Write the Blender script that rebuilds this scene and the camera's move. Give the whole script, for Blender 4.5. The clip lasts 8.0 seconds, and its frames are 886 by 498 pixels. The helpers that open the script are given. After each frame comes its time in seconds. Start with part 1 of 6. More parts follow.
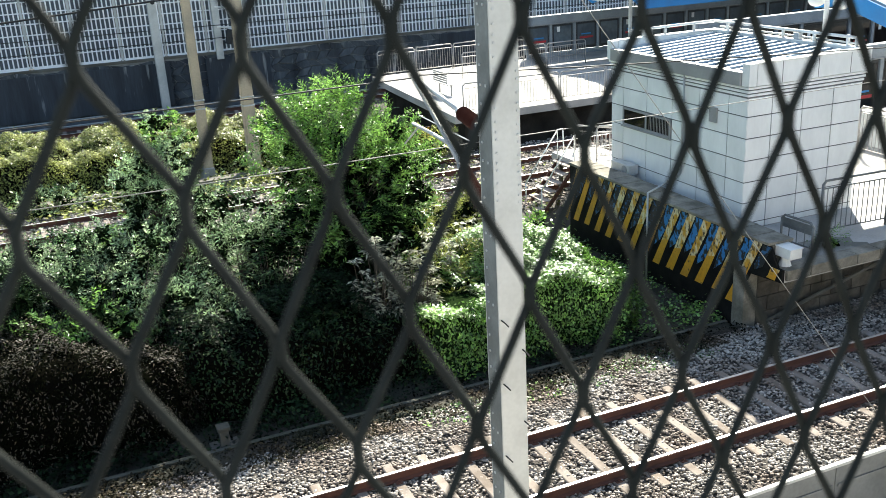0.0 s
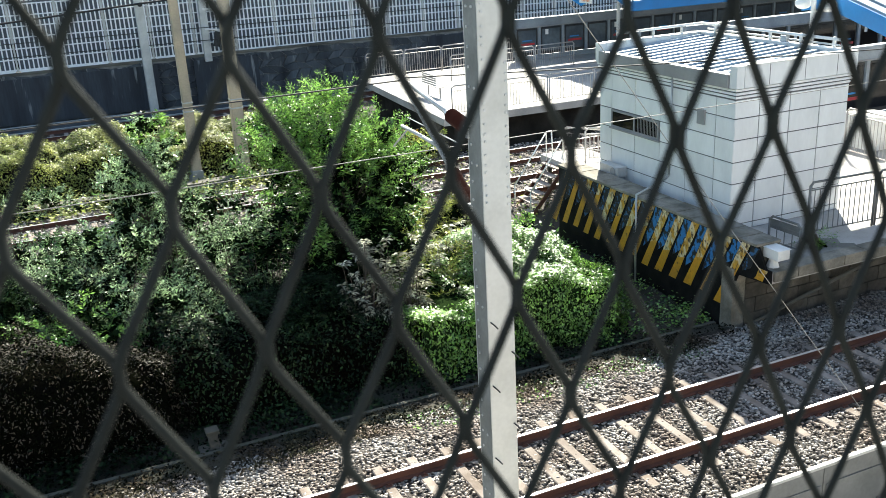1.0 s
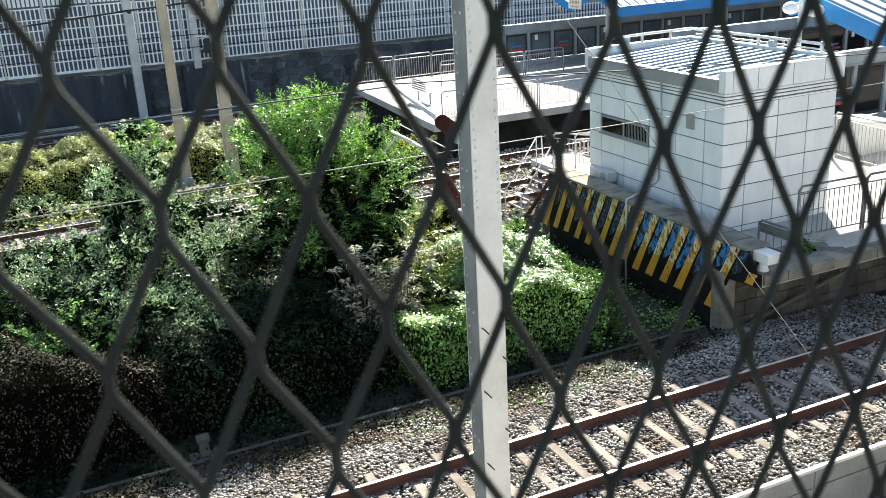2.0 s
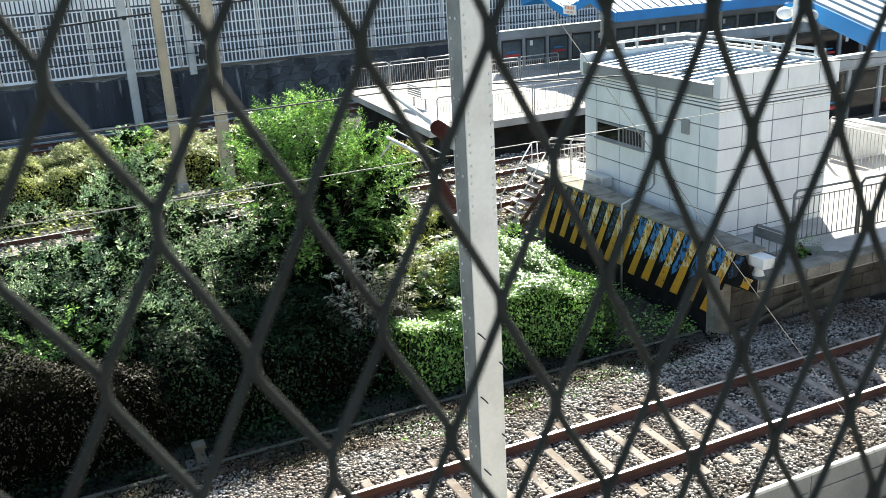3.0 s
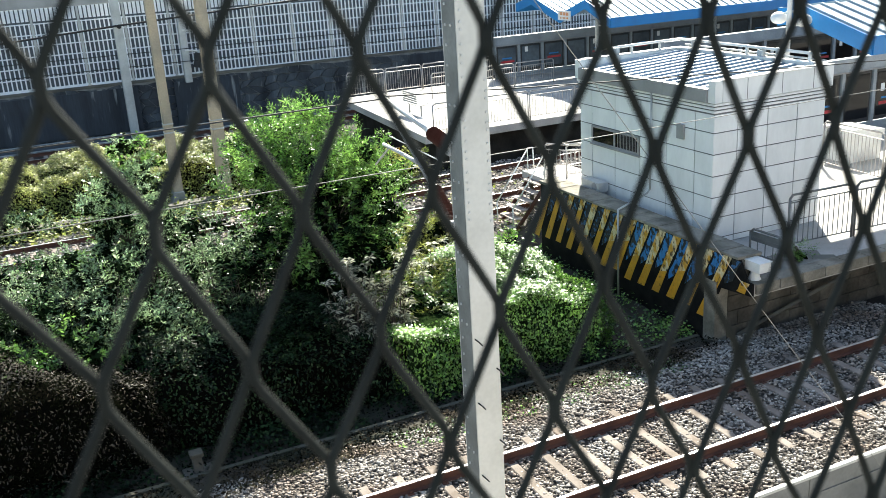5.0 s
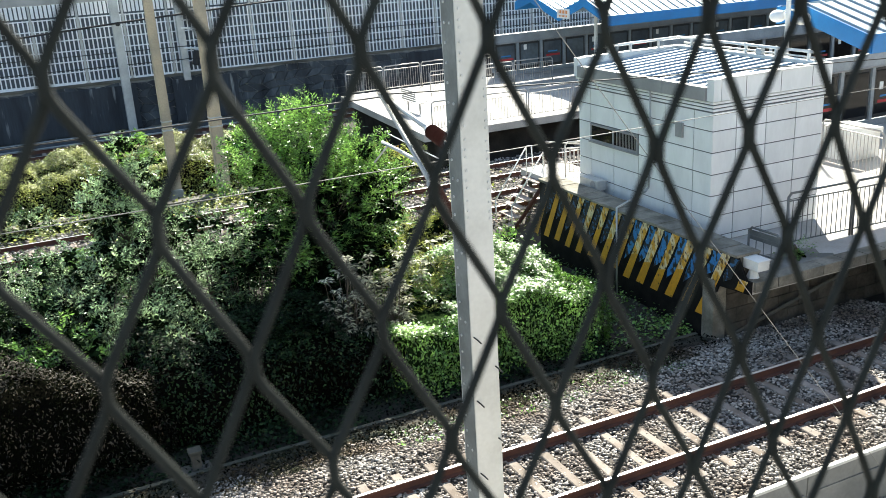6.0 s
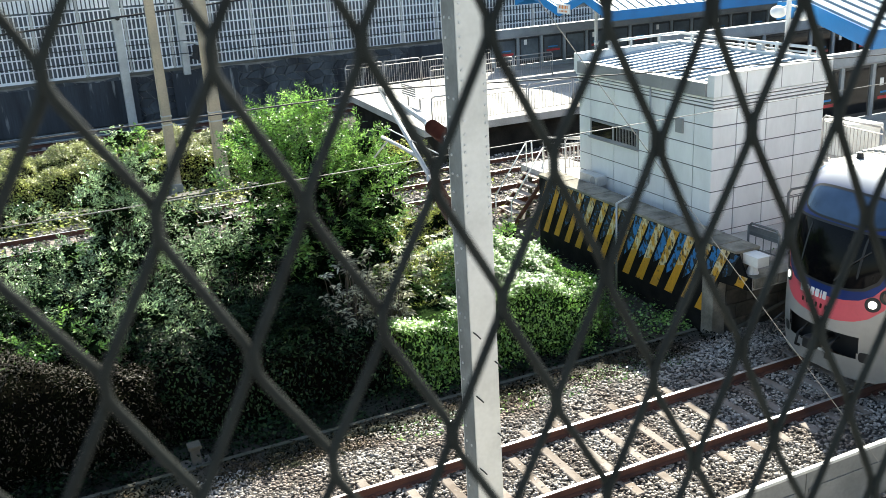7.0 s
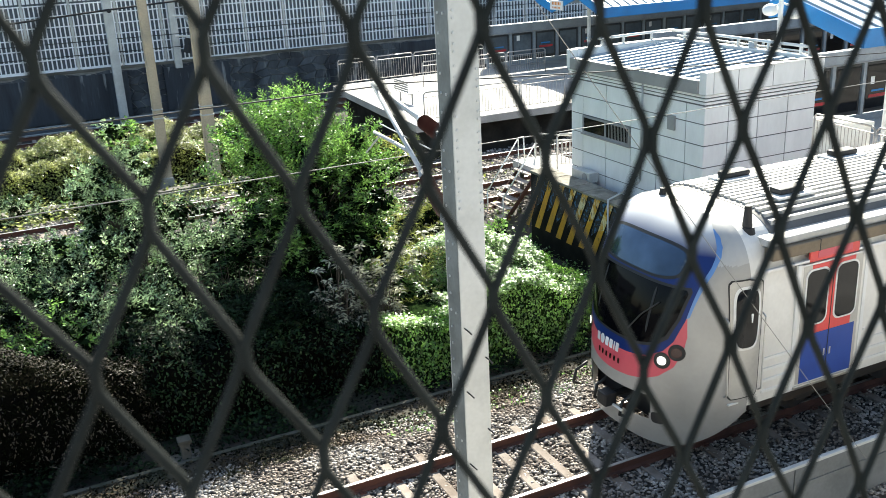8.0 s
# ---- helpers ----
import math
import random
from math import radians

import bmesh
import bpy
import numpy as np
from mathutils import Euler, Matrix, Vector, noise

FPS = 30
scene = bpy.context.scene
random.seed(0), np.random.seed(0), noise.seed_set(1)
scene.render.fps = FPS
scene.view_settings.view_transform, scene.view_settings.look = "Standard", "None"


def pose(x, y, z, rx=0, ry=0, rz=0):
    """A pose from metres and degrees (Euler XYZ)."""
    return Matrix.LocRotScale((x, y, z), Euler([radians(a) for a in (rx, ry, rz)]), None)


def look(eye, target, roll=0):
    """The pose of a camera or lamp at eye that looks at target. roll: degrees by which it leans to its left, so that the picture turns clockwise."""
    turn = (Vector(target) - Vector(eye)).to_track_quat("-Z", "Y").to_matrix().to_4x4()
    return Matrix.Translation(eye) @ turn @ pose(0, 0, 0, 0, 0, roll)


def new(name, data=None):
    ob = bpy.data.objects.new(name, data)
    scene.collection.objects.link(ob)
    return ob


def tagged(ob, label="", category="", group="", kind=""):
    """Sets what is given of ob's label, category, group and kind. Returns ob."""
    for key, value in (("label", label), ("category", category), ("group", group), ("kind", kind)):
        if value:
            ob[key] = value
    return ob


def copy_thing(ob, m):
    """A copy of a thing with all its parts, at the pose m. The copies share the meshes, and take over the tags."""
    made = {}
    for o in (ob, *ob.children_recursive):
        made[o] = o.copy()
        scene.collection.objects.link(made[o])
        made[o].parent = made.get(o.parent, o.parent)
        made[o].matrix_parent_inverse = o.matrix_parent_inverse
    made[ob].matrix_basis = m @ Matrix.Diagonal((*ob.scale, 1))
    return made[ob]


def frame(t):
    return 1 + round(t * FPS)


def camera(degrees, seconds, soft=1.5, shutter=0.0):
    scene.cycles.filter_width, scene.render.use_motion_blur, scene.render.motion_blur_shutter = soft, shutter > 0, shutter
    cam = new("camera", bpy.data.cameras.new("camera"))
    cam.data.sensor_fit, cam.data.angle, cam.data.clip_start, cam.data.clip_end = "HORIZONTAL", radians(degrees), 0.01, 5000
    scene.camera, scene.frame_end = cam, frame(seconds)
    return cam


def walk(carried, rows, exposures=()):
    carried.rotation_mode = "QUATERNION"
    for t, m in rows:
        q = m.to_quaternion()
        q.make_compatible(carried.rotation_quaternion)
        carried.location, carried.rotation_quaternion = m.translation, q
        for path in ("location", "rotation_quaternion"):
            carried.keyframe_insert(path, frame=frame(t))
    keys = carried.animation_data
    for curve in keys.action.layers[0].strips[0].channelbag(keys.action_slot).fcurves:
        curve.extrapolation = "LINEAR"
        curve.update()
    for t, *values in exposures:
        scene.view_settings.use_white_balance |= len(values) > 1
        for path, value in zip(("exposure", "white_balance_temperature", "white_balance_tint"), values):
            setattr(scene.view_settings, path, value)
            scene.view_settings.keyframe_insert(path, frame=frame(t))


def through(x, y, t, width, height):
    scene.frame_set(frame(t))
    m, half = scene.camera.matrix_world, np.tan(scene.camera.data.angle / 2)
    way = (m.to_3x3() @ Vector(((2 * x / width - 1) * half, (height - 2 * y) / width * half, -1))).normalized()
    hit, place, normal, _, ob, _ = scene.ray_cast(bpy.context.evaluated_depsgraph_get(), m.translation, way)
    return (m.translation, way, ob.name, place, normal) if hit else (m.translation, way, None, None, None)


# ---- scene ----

# ---------------------------------------------------------------- camera
EXPOSURE = 1.76
EYE = (0.742, -10.059, 7.876)
cam = camera(51.1, 8.0, soft=0.75)
cam.data.dof.use_dof, cam.data.dof.focus_distance, cam.data.dof.aperture_fstop = True, 17.0, 11.0
walk(cam, [
    (0, pose(0.7414, -10.0547, 7.8749, 70.325, 2.994, -23.434)),
    (0.5, pose(0.7412, -10.0549, 7.8747, 70.332, 2.982, -23.675)),
    (1, pose(0.7419, -10.0560, 7.8749, 70.430, 2.917, -24.112)),
    (1.5, pose(0.7419, -10.0573, 7.8753, 70.585, 2.958, -24.506)),
    (3, pose(0.7417, -10.0592, 7.8760, 71.071, 3.098, -25.045)),
    (3.5, pose(0.7419, -10.0582, 7.8757, 71.218, 3.159, -25.200)),
    (4, pose(0.7419, -10.0593, 7.8760, 71.356, 3.281, -25.229)),
    (4.5, pose(0.7418, -10.0593, 7.8759, 71.461, 3.392, -25.319)),
    (6, pose(0.7389, -10.0599, 7.8757, 71.316, 3.323, -25.441)),
    (6.5, pose(0.7398, -10.0585, 7.8751, 71.175, 3.304, -25.333)),
    (7, pose(0.7393, -10.0575, 7.8744, 71.025, 3.194, -25.419)),
    (7.5, pose(0.7386, -10.0571, 7.8742, 70.903, 2.906, -25.625)),
    (8, pose(0.7389, -10.0583, 7.8743, 70.733, 2.696, -25.805)),
], exposures=[(0, EXPOSURE, 6750, 3), (8, EXPOSURE, 6750, 3)])

# ---------------------------------------------------------------- daylight
SUN_AZ, SUN_EL = 36.0, 39.0
world = bpy.data.worlds.new("sky")
scene.world = world
world.use_nodes = True
wn = world.node_tree.nodes
sky = wn.new("ShaderNodeTexSky")
sky.sky_type, sky.sun_disc = "NISHITA", False
sky.sun_elevation, sky.sun_rotation = radians(SUN_EL), radians(SUN_AZ)
wn["Background"].inputs["Strength"].default_value = 0.085
world.node_tree.links.new(sky.outputs["Color"], wn["Background"].inputs["Color"])
sun = new("sun", bpy.data.lights.new("sun", "SUN"))
sun.data.energy, sun.data.angle, sun.data.color = 5.0, radians(0.53), (1.0, 0.955, 0.88)
sun.matrix_world = look((math.sin(radians(SUN_AZ)) * 60, math.cos(radians(SUN_AZ)) * 60, 60 * math.tan(radians(SUN_EL))), (0, 0, 0))


# ---------------------------------------------------------------- materials
def mat(name, base, rough=0.7, metal=0.0, second=None, scale=3.0, mix=(0.4, 0.65), fine=40.0, fine_amt=0.25, bump=0.2, bump_scale=None, vary=0.0, stretch=(1, 1, 1), rust=None, rust_at=0.5, island=0.0, spec=0.5):
    """Principled surface with two scales of variation in metres, relief, and piece-to-piece change."""
    m = bpy.data.materials.new(name)
    m.use_nodes = True
    nt = m.node_tree
    n, l = nt.nodes, nt.links
    b = n["Principled BSDF"]
    b.inputs["Roughness"].default_value, b.inputs["Metallic"].default_value = rough, metal
    b.inputs["Specular IOR Level"].default_value = spec
    tc = n.new("ShaderNodeTexCoord")
    mp = n.new("ShaderNodeMapping")
    mp.inputs["Scale"].default_value = stretch
    geo = n.new("ShaderNodeNewGeometry")
    l.new(geo.outputs["Position"] if island >= 0 else tc.outputs["Object"], mp.inputs["Vector"])
    big = n.new("ShaderNodeTexNoise")
    big.inputs["Scale"].default_value, big.inputs["Detail"].default_value = scale, 6
    small = n.new("ShaderNodeTexNoise")
    small.inputs["Scale"].default_value, small.inputs["Detail"].default_value = fine, 5
    l.new(mp.outputs["Vector"], big.inputs["Vector"])
    l.new(mp.outputs["Vector"], small.inputs["Vector"])
    ramp = n.new("ShaderNodeMapRange")
    ramp.inputs["From Min"].default_value, ramp.inputs["From Max"].default_value = mix
    l.new(big.outputs["Fac"], ramp.inputs["Value"])
    mx = n.new("ShaderNodeMix")
    mx.data_type = "RGBA"
    mx.inputs["A"].default_value = (*base, 1)
    mx.inputs["B"].default_value = (*(second or [c * 0.7 for c in base]), 1)
    l.new(ramp.outputs["Result"], mx.inputs["Factor"])
    col = mx.outputs["Result"]
    if rust:
        rn = n.new("ShaderNodeTexNoise")
        rn.inputs["Scale"].default_value, rn.inputs["Detail"].default_value = scale * 2.3, 8
        l.new(mp.outputs["Vector"], rn.inputs["Vector"])
        rr = n.new("ShaderNodeMapRange")
        rr.inputs["From Min"].default_value, rr.inputs["From Max"].default_value = rust_at, rust_at + 0.1
        l.new(rn.outputs["Fac"], rr.inputs["Value"])
        mr = n.new("ShaderNodeMix")
        mr.data_type = "RGBA"
        mr.inputs["B"].default_value = (*rust, 1)
        l.new(rr.outputs["Result"], mr.inputs["Factor"])
        l.new(col, mr.inputs["A"])
        col = mr.outputs["Result"]
    hsv = n.new("ShaderNodeHueSaturation")
    l.new(col, hsv.inputs["Color"])
    v = n.new("ShaderNodeMath")
    v.operation = "MULTIPLY_ADD"
    v.inputs[1].default_value, v.inputs[2].default_value = 2 * fine_amt, 1 - fine_amt
    l.new(small.outputs["Fac"], v.inputs[0])
    val = v.outputs[0]
    if vary or island > 0:
        src = n.new("ShaderNodeObjectInfo").outputs["Random"] if vary else geo.outputs["Random Per Island"]
        a = n.new("ShaderNodeMath")
        a.operation = "MULTIPLY_ADD"
        k = vary or island
        a.inputs[1].default_value, a.inputs[2].default_value = 2 * k, 1 - k
        l.new(src, a.inputs[0])
        p = n.new("ShaderNodeMath")
        p.operation = "MULTIPLY"
        l.new(a.outputs[0], p.inputs[0])
        l.new(val, p.inputs[1])
        val = p.outputs[0]
    l.new(val, hsv.inputs["Value"])
    l.new(hsv.outputs["Color"], b.inputs["Base Color"])
    if bump:
        bp = n.new("ShaderNodeBump")
        bp.inputs["Strength"].default_value, bp.inputs["Distance"].default_value = bump, 0.01
        l.new(small.outputs["Fac"], bp.inputs["Height"])
        l.new(bp.outputs["Normal"], b.inputs["Normal"])
    return m


def leaf_mat(name, base, tip, island=0.8, spec=0.4, through=0.4, rough=0.44):
    """Leaves: broad gloss, light through the blade, change from leaf to leaf and clump to clump."""
    m = mat(name, base, rough, 0, tip, 0.9, (0.35, 0.65), 9.0, 0.2, 0.0, island=island, spec=spec)
    n, l = m.node_tree.nodes, m.node_tree.links
    b, out = n["Principled BSDF"], n["Material Output"]
    tr = n.new("ShaderNodeBsdfTranslucent")
    src = b.inputs["Base Color"].links[0].from_socket
    l.new(src, tr.inputs["Color"])
    ms = n.new("ShaderNodeMixShader")
    ms.inputs["Fac"].default_value = through
    l.new(b.outputs["BSDF"], ms.inputs[1])
    l.new(tr.outputs["BSDF"], ms.inputs[2])
    l.new(ms.outputs["Shader"], out.inputs["Surface"])
    return m


M = {}
M["earth"] = mat("earth", (0.038, 0.031, 0.023), 0.95, 0, (0.02, 0.024, 0.013), 0.8, fine=25, bump=0.6)
# Bed coloured darker than its stones, for the shade in their gaps.
M["ballast"] = mat("ballast", (0.07, 0.06, 0.052), 0.95, 0, (0.045, 0.038, 0.033), 1.2, fine=30, fine_amt=0.4, bump=0.8)
M["stone"] = mat("ballast_stone", (0.38, 0.35, 0.32), 0.9, 0, (0.2, 0.155, 0.125), 0.9, fine=60, bump=0.3, island=0.65)
M["rail_side"] = mat("rail_side", (0.115, 0.045, 0.03), 0.85, 0, (0.07, 0.03, 0.022), 2, fine=50)
M["rail_top"] = mat("rail_top", (0.68, 0.67, 0.66), 0.42, 0.9, (0.5, 0.47, 0.45), 4, fine=90, fine_amt=0.1, bump=0.05, stretch=(0.2, 4, 1))
M["sleeper"] = mat("sleeper", (0.26, 0.22, 0.19), 0.9, 0, (0.15, 0.115, 0.09), 2.5, fine=50, vary=0.15)
M["concrete"] = mat("concrete", (0.42, 0.41, 0.38), 0.9, 0, (0.3, 0.29, 0.26), 1.3, fine=30, bump=0.3)
M["concrete_dark"] = mat("concrete_dark", (0.15, 0.14, 0.12), 0.95, 0, (0.08, 0.075, 0.062), 1.1, fine=20, bump=0.5)
M["old_concrete"] = mat("old_concrete", (0.27, 0.245, 0.2), 0.95, 0, (0.13, 0.118, 0.092), 2.2, fine=25, fine_amt=0.35, bump=0.5, vary=0.15)
# Concrete coloured near black for the shade below the platform slabs.
M["under_slab_shade"] = mat("shade_concrete", (0.035, 0.032, 0.028), 0.95, 0, (0.016, 0.015, 0.013), 1.2, fine=15, bump=0.5, spec=0.1)
M["mossy"] = mat("mossy_concrete", (0.085, 0.08, 0.062), 0.95, 0, (0.04, 0.045, 0.026), 2.4, fine=22, fine_amt=0.35, bump=0.5)
M["stained"] = mat("stained_block", (0.13, 0.115, 0.095), 0.95, 0, (0.06, 0.055, 0.046), 1.6, fine=16, fine_amt=0.4, bump=0.5, vary=0.25, spec=0.2)
M["worn_slab"] = mat("worn_slab", (0.25, 0.235, 0.215), 0.9, 0, (0.13, 0.125, 0.11), 1.8, (0.42, 0.6), fine=22, fine_amt=0.3, bump=0.4)
M["paving"] = mat("paving", (0.47, 0.445, 0.42), 0.85, 0, (0.36, 0.34, 0.315), 0.9, fine=35, bump=0.15)
M["tile"] = mat("wall_tile", (0.8, 0.81, 0.8), 0.4, 0, (0.71, 0.72, 0.71), 1.5, fine=14, fine_amt=0.06, bump=0.04, vary=0.05, stretch=(1, 1, 0.4))
M["grout"] = mat("grout", (0.15, 0.15, 0.155), 0.9, fine=40)
M["barrier_grey"] = mat("barrier_grey", (0.23, 0.235, 0.23), 0.6, 0.2, (0.16, 0.165, 0.16), 1.6, fine=18, fine_amt=0.2, bump=0.1)
M["trim_grey"] = mat("trim_grey", (0.33, 0.33, 0.33), 0.6, 0.3, (0.28, 0.28, 0.28), 2, fine=20, fine_amt=0.1)
M["white_metal"] = mat("white_metal", (0.78, 0.78, 0.76), 0.4, 0, (0.68, 0.67, 0.64), 2, fine=30, fine_amt=0.08, bump=0.05)
M["steel"] = mat("steel", (0.6, 0.59, 0.57), 0.35, 1.0, (0.5, 0.49, 0.47), 3, fine=60, fine_amt=0.1, bump=0.05)
M["rail_steel"] = mat("rail_steel", (0.42, 0.4, 0.38), 0.42, 0.35, (0.32, 0.3, 0.285), 3, fine=60, fine_amt=0.12, bump=0.05)
# Railing steel darkened in colour for the house's shade; the corner barrier shares it.
M["rail_dark"] = mat("rail_dark", (0.17, 0.175, 0.17), 0.5, 0.2, (0.1, 0.1, 0.1), 3, fine=50, fine_amt=0.15, bump=0.05)
M["galv"] = mat("galvanised", (0.56, 0.57, 0.57), 0.55, 0.55, (0.45, 0.46, 0.46), 2, fine=18, fine_amt=0.15, bump=0.08, rust=None)
M["mast"] = mat("mast_paint", (0.56, 0.56, 0.535), 0.5, 0.1, (0.47, 0.47, 0.445), 1.8, fine=22, fine_amt=0.1, bump=0.06)
M["black_paint"] = mat("black_paint", (0.006, 0.006, 0.006), 0.8, 0, (0.014, 0.013, 0.012), 3, fine=22, fine_amt=0.4, bump=0.25, spec=0.12)
M["yellow_paint"] = mat("yellow_paint", (0.62, 0.3, 0.02), 0.55, 0, (0.5, 0.25, 0.03), 3, (0.45, 0.65), fine=18, fine_amt=0.3, bump=0.2, rust=(0.08, 0.05, 0.02), rust_at=0.63)
M["yellow_worn"] = mat("yellow_worn", (0.55, 0.29, 0.03), 0.65, 0, (0.66, 0.56, 0.34), 6, (0.46, 0.56), fine=16, fine_amt=0.5, bump=0.4, stretch=(1, 1, 0.6), rust=(0.07, 0.04, 0.015), rust_at=0.53)
M["blue_stain"] = mat("blue_stain", (0.025, 0.17, 0.42), 0.6, 0, (0.008, 0.01, 0.014), 9, (0.49, 0.55), fine=30, fine_amt=0.5, bump=0.3, stretch=(1, 1, 0.6), rust=(0.45, 0.46, 0.4), rust_at=0.64)
M["dark_stain"] = mat("dark_stain", (0.01, 0.012, 0.014), 0.7, 0, (0.03, 0.11, 0.24), 9, (0.53, 0.6), fine=30, fine_amt=0.4, bump=0.3, rust=(0.4, 0.36, 0.22), rust_at=0.64)
M["blue_roof"] = mat("blue_roof", (0.012, 0.2, 0.5), 0.45, 0, (0.015, 0.17, 0.43), 1.2, fine=20, fine_amt=0.08, bump=0.03)
M["roof_blue_deep"] = mat("roof_blue_deep", (0.012, 0.06, 0.17), 0.5, 0, (0.016, 0.05, 0.13), 1.2, fine=20, fine_amt=0.1, bump=0.03)
M["roof_sheet"] = mat("roof_sheet", (0.36, 0.43, 0.48), 0.5, 0.1, (0.28, 0.34, 0.39), 1.5, fine=25, fine_amt=0.1, bump=0.05)
M["stone_wall"] = mat("stone_wall", (0.075, 0.085, 0.095), 0.85, 0, (0.02, 0.023, 0.03), 0.8, fine=12, fine_amt=0.5, bump=0.8, vary=0.35, stretch=(1.6, 1, 0.35), rust=(0.24, 0.245, 0.24), rust_at=0.59)
M["dark_render"] = mat("dark_render", (0.04, 0.047, 0.058), 0.8, 0, (0.022, 0.026, 0.033), 0.9, fine=8, fine_amt=0.4, bump=0.4, stretch=(1.8, 1, 0.22), rust=(0.26, 0.27, 0.27), rust_at=0.64)
M["joint"] = mat("wall_joint", (0.26, 0.26, 0.25), 0.95, fine=20)
M["panel_white"] = mat("panel_white", (0.88, 0.89, 0.91), 0.5, 0, (0.8, 0.81, 0.83), 0.8, fine=12, fine_amt=0.1)
M["panel_dark"] = mat("panel_dark", (0.085, 0.1, 0.12), 0.7, 0, (0.06, 0.07, 0.085), 0.8, fine=10)
M["pole_concrete"] = mat("pole_concrete", (0.52, 0.42, 0.3), 0.9, 0, (0.36, 0.31, 0.24), 1.0, fine=20, bump=0.2)
M["porcelain"] = mat("porcelain", (0.04, 0.014, 0.012), 0.25, 0, (0.045, 0.018, 0.015), 6, fine=40, fine_amt=0.1, bump=0.0)
M["wire_dark"] = mat("wire_dark", (0.03, 0.03, 0.032), 0.6, 0.3, fine=60)
M["wire_copper"] = mat("wire_copper", (0.28, 0.27, 0.25), 0.6, 0.3, fine=60)
M["fence_coat"] = mat("fence_coat", (0.024, 0.0265, 0.0235), 0.75, 0, (0.017, 0.0185, 0.0165), 30, fine=300, fine_amt=0.25, bump=0.1, spec=0.15)
M["glass_dark"] = mat("glass_dark", (0.006, 0.007, 0.009), 0.05, 0, fine=5, fine_amt=0.05, bump=0.0, spec=0.22)
M["bark"] = mat("bark", (0.1, 0.08, 0.06), 0.95, 0, (0.06, 0.05, 0.04), 6, fine=40, bump=0.6, stretch=(1, 1, 0.25))
M["leaf"] = leaf_mat("leaf_fresh", (0.045, 0.125, 0.022), (0.26, 0.44, 0.1), 0.97, 0.6, 0.32, 0.32)
# Leaf green darkened in colour for shade under and inside the planting.
M["leaf_shade_dark"] = leaf_mat("leaf_shade_dark", (0.004, 0.011, 0.005), (0.017, 0.036, 0.014), 0.97, 0.1, 0.2, 0.4)
M["leaf_mid"] = leaf_mat("leaf_mid", (0.05, 0.125, 0.03), (0.2, 0.36, 0.08), 0.97, 0.7, 0.35, 0.3)
M["leaf_silver"] = leaf_mat("leaf_silver", (0.025, 0.07, 0.022), (0.42, 0.56, 0.31), 0.98, 0.6, 0.35, 0.24)
M["leaf_vine"] = leaf_mat("leaf_vine", (0.05, 0.13, 0.02), (0.24, 0.42, 0.09), 0.75, 0.55, 0.2, 0.34)
M["leaf_olive"] = leaf_mat("leaf_olive", (0.17, 0.21, 0.045), (0.36, 0.38, 0.11), 0.9, 0.5, 0.35, 0.36)
M["leaf_pale"] = leaf_mat("leaf_pale", (0.42, 0.42, 0.31), (0.72, 0.72, 0.6), 0.8, 0.6, 0.4, 0.34)
# Near-black leaf colour holds the bank's deep shade; the litter shares it.
M["leaf_shade_black"] = leaf_mat("leaf_shade_black", (0.003, 0.004, 0.002), (0.009, 0.01, 0.006), 0.9, 0.0, 0.2)
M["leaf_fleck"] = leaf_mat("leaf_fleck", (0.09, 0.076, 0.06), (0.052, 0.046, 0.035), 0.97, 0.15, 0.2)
M["leaf_shade"] = leaf_mat("leaf_shade", (0.02, 0.05, 0.02), (0.055, 0.085, 0.04), 0.95, 0.2, 0.3)


# ---------------------------------------------------------------- builders
def part(name, bm, material, parent=None, label="", smooth=False):
    me = bpy.data.meshes.new(name)
    bm.to_mesh(me)
    bm.free()
    for m in (material if isinstance(material, (list, tuple)) else [material]):
        me.materials.append(m)
    if smooth:
        me.shade_smooth()
    ob = new(name, me)
    if parent:
        ob.parent = parent
    if label:
        ob["label"] = label
    return ob


def piece(name, mesh, parent, loc, turn=0.0):
    ob = new(name, mesh)
    ob.parent = parent
    ob.location, ob.rotation_euler = loc, (0, 0, turn)
    return ob


def thing(name, label, category, at=(0, 0, 0), group="", kind=""):
    return tagged(at_pose(new(name), at), label, category, group, kind)


def at_pose(ob, at):
    ob.location = at
    return ob


def box(bm, lo, hi, bevel=0.0):
    """A box between two corners, with rounded edges where bevel is given."""
    c = [(a + b) / 2 for a, b in zip(lo, hi)]
    s = [abs(b - a) for a, b in zip(lo, hi)]
    r = bmesh.ops.create_cube(bm, size=1, matrix=Matrix.Translation(c) @ Matrix.Diagonal((*s, 1)))
    if bevel:
        es = list({e for v in r["verts"] for e in v.link_edges})
        bmesh.ops.bevel(bm, geom=es, offset=bevel, segments=2, affect="EDGES", profile=0.6)
    return bm


def one_box(lo, hi, bevel=0.0):
    return box(bmesh.new(), lo, hi, bevel)


def tube(bm, a, b, r, seg=8, r2=None):
    a, b = Vector(a), Vector(b)
    d = b - a
    m = Matrix.Translation((a + b) / 2) @ d.to_track_quat("Z", "Y").to_matrix().to_4x4()
    bmesh.ops.create_cone(bm, cap_ends=True, segments=seg, radius1=r, radius2=r if r2 is None else r2, depth=d.length, matrix=m)
    return bm


def pipe(bm, pts, r, seg=8):
    for a, b in zip(pts, pts[1:]):
        tube(bm, a, b, r, seg)
    for p in pts[1:-1]:
        bmesh.ops.create_uvsphere(bm, u_segments=seg, v_segments=6, radius=r * 1.02, matrix=Matrix.Translation(p))
    return bm


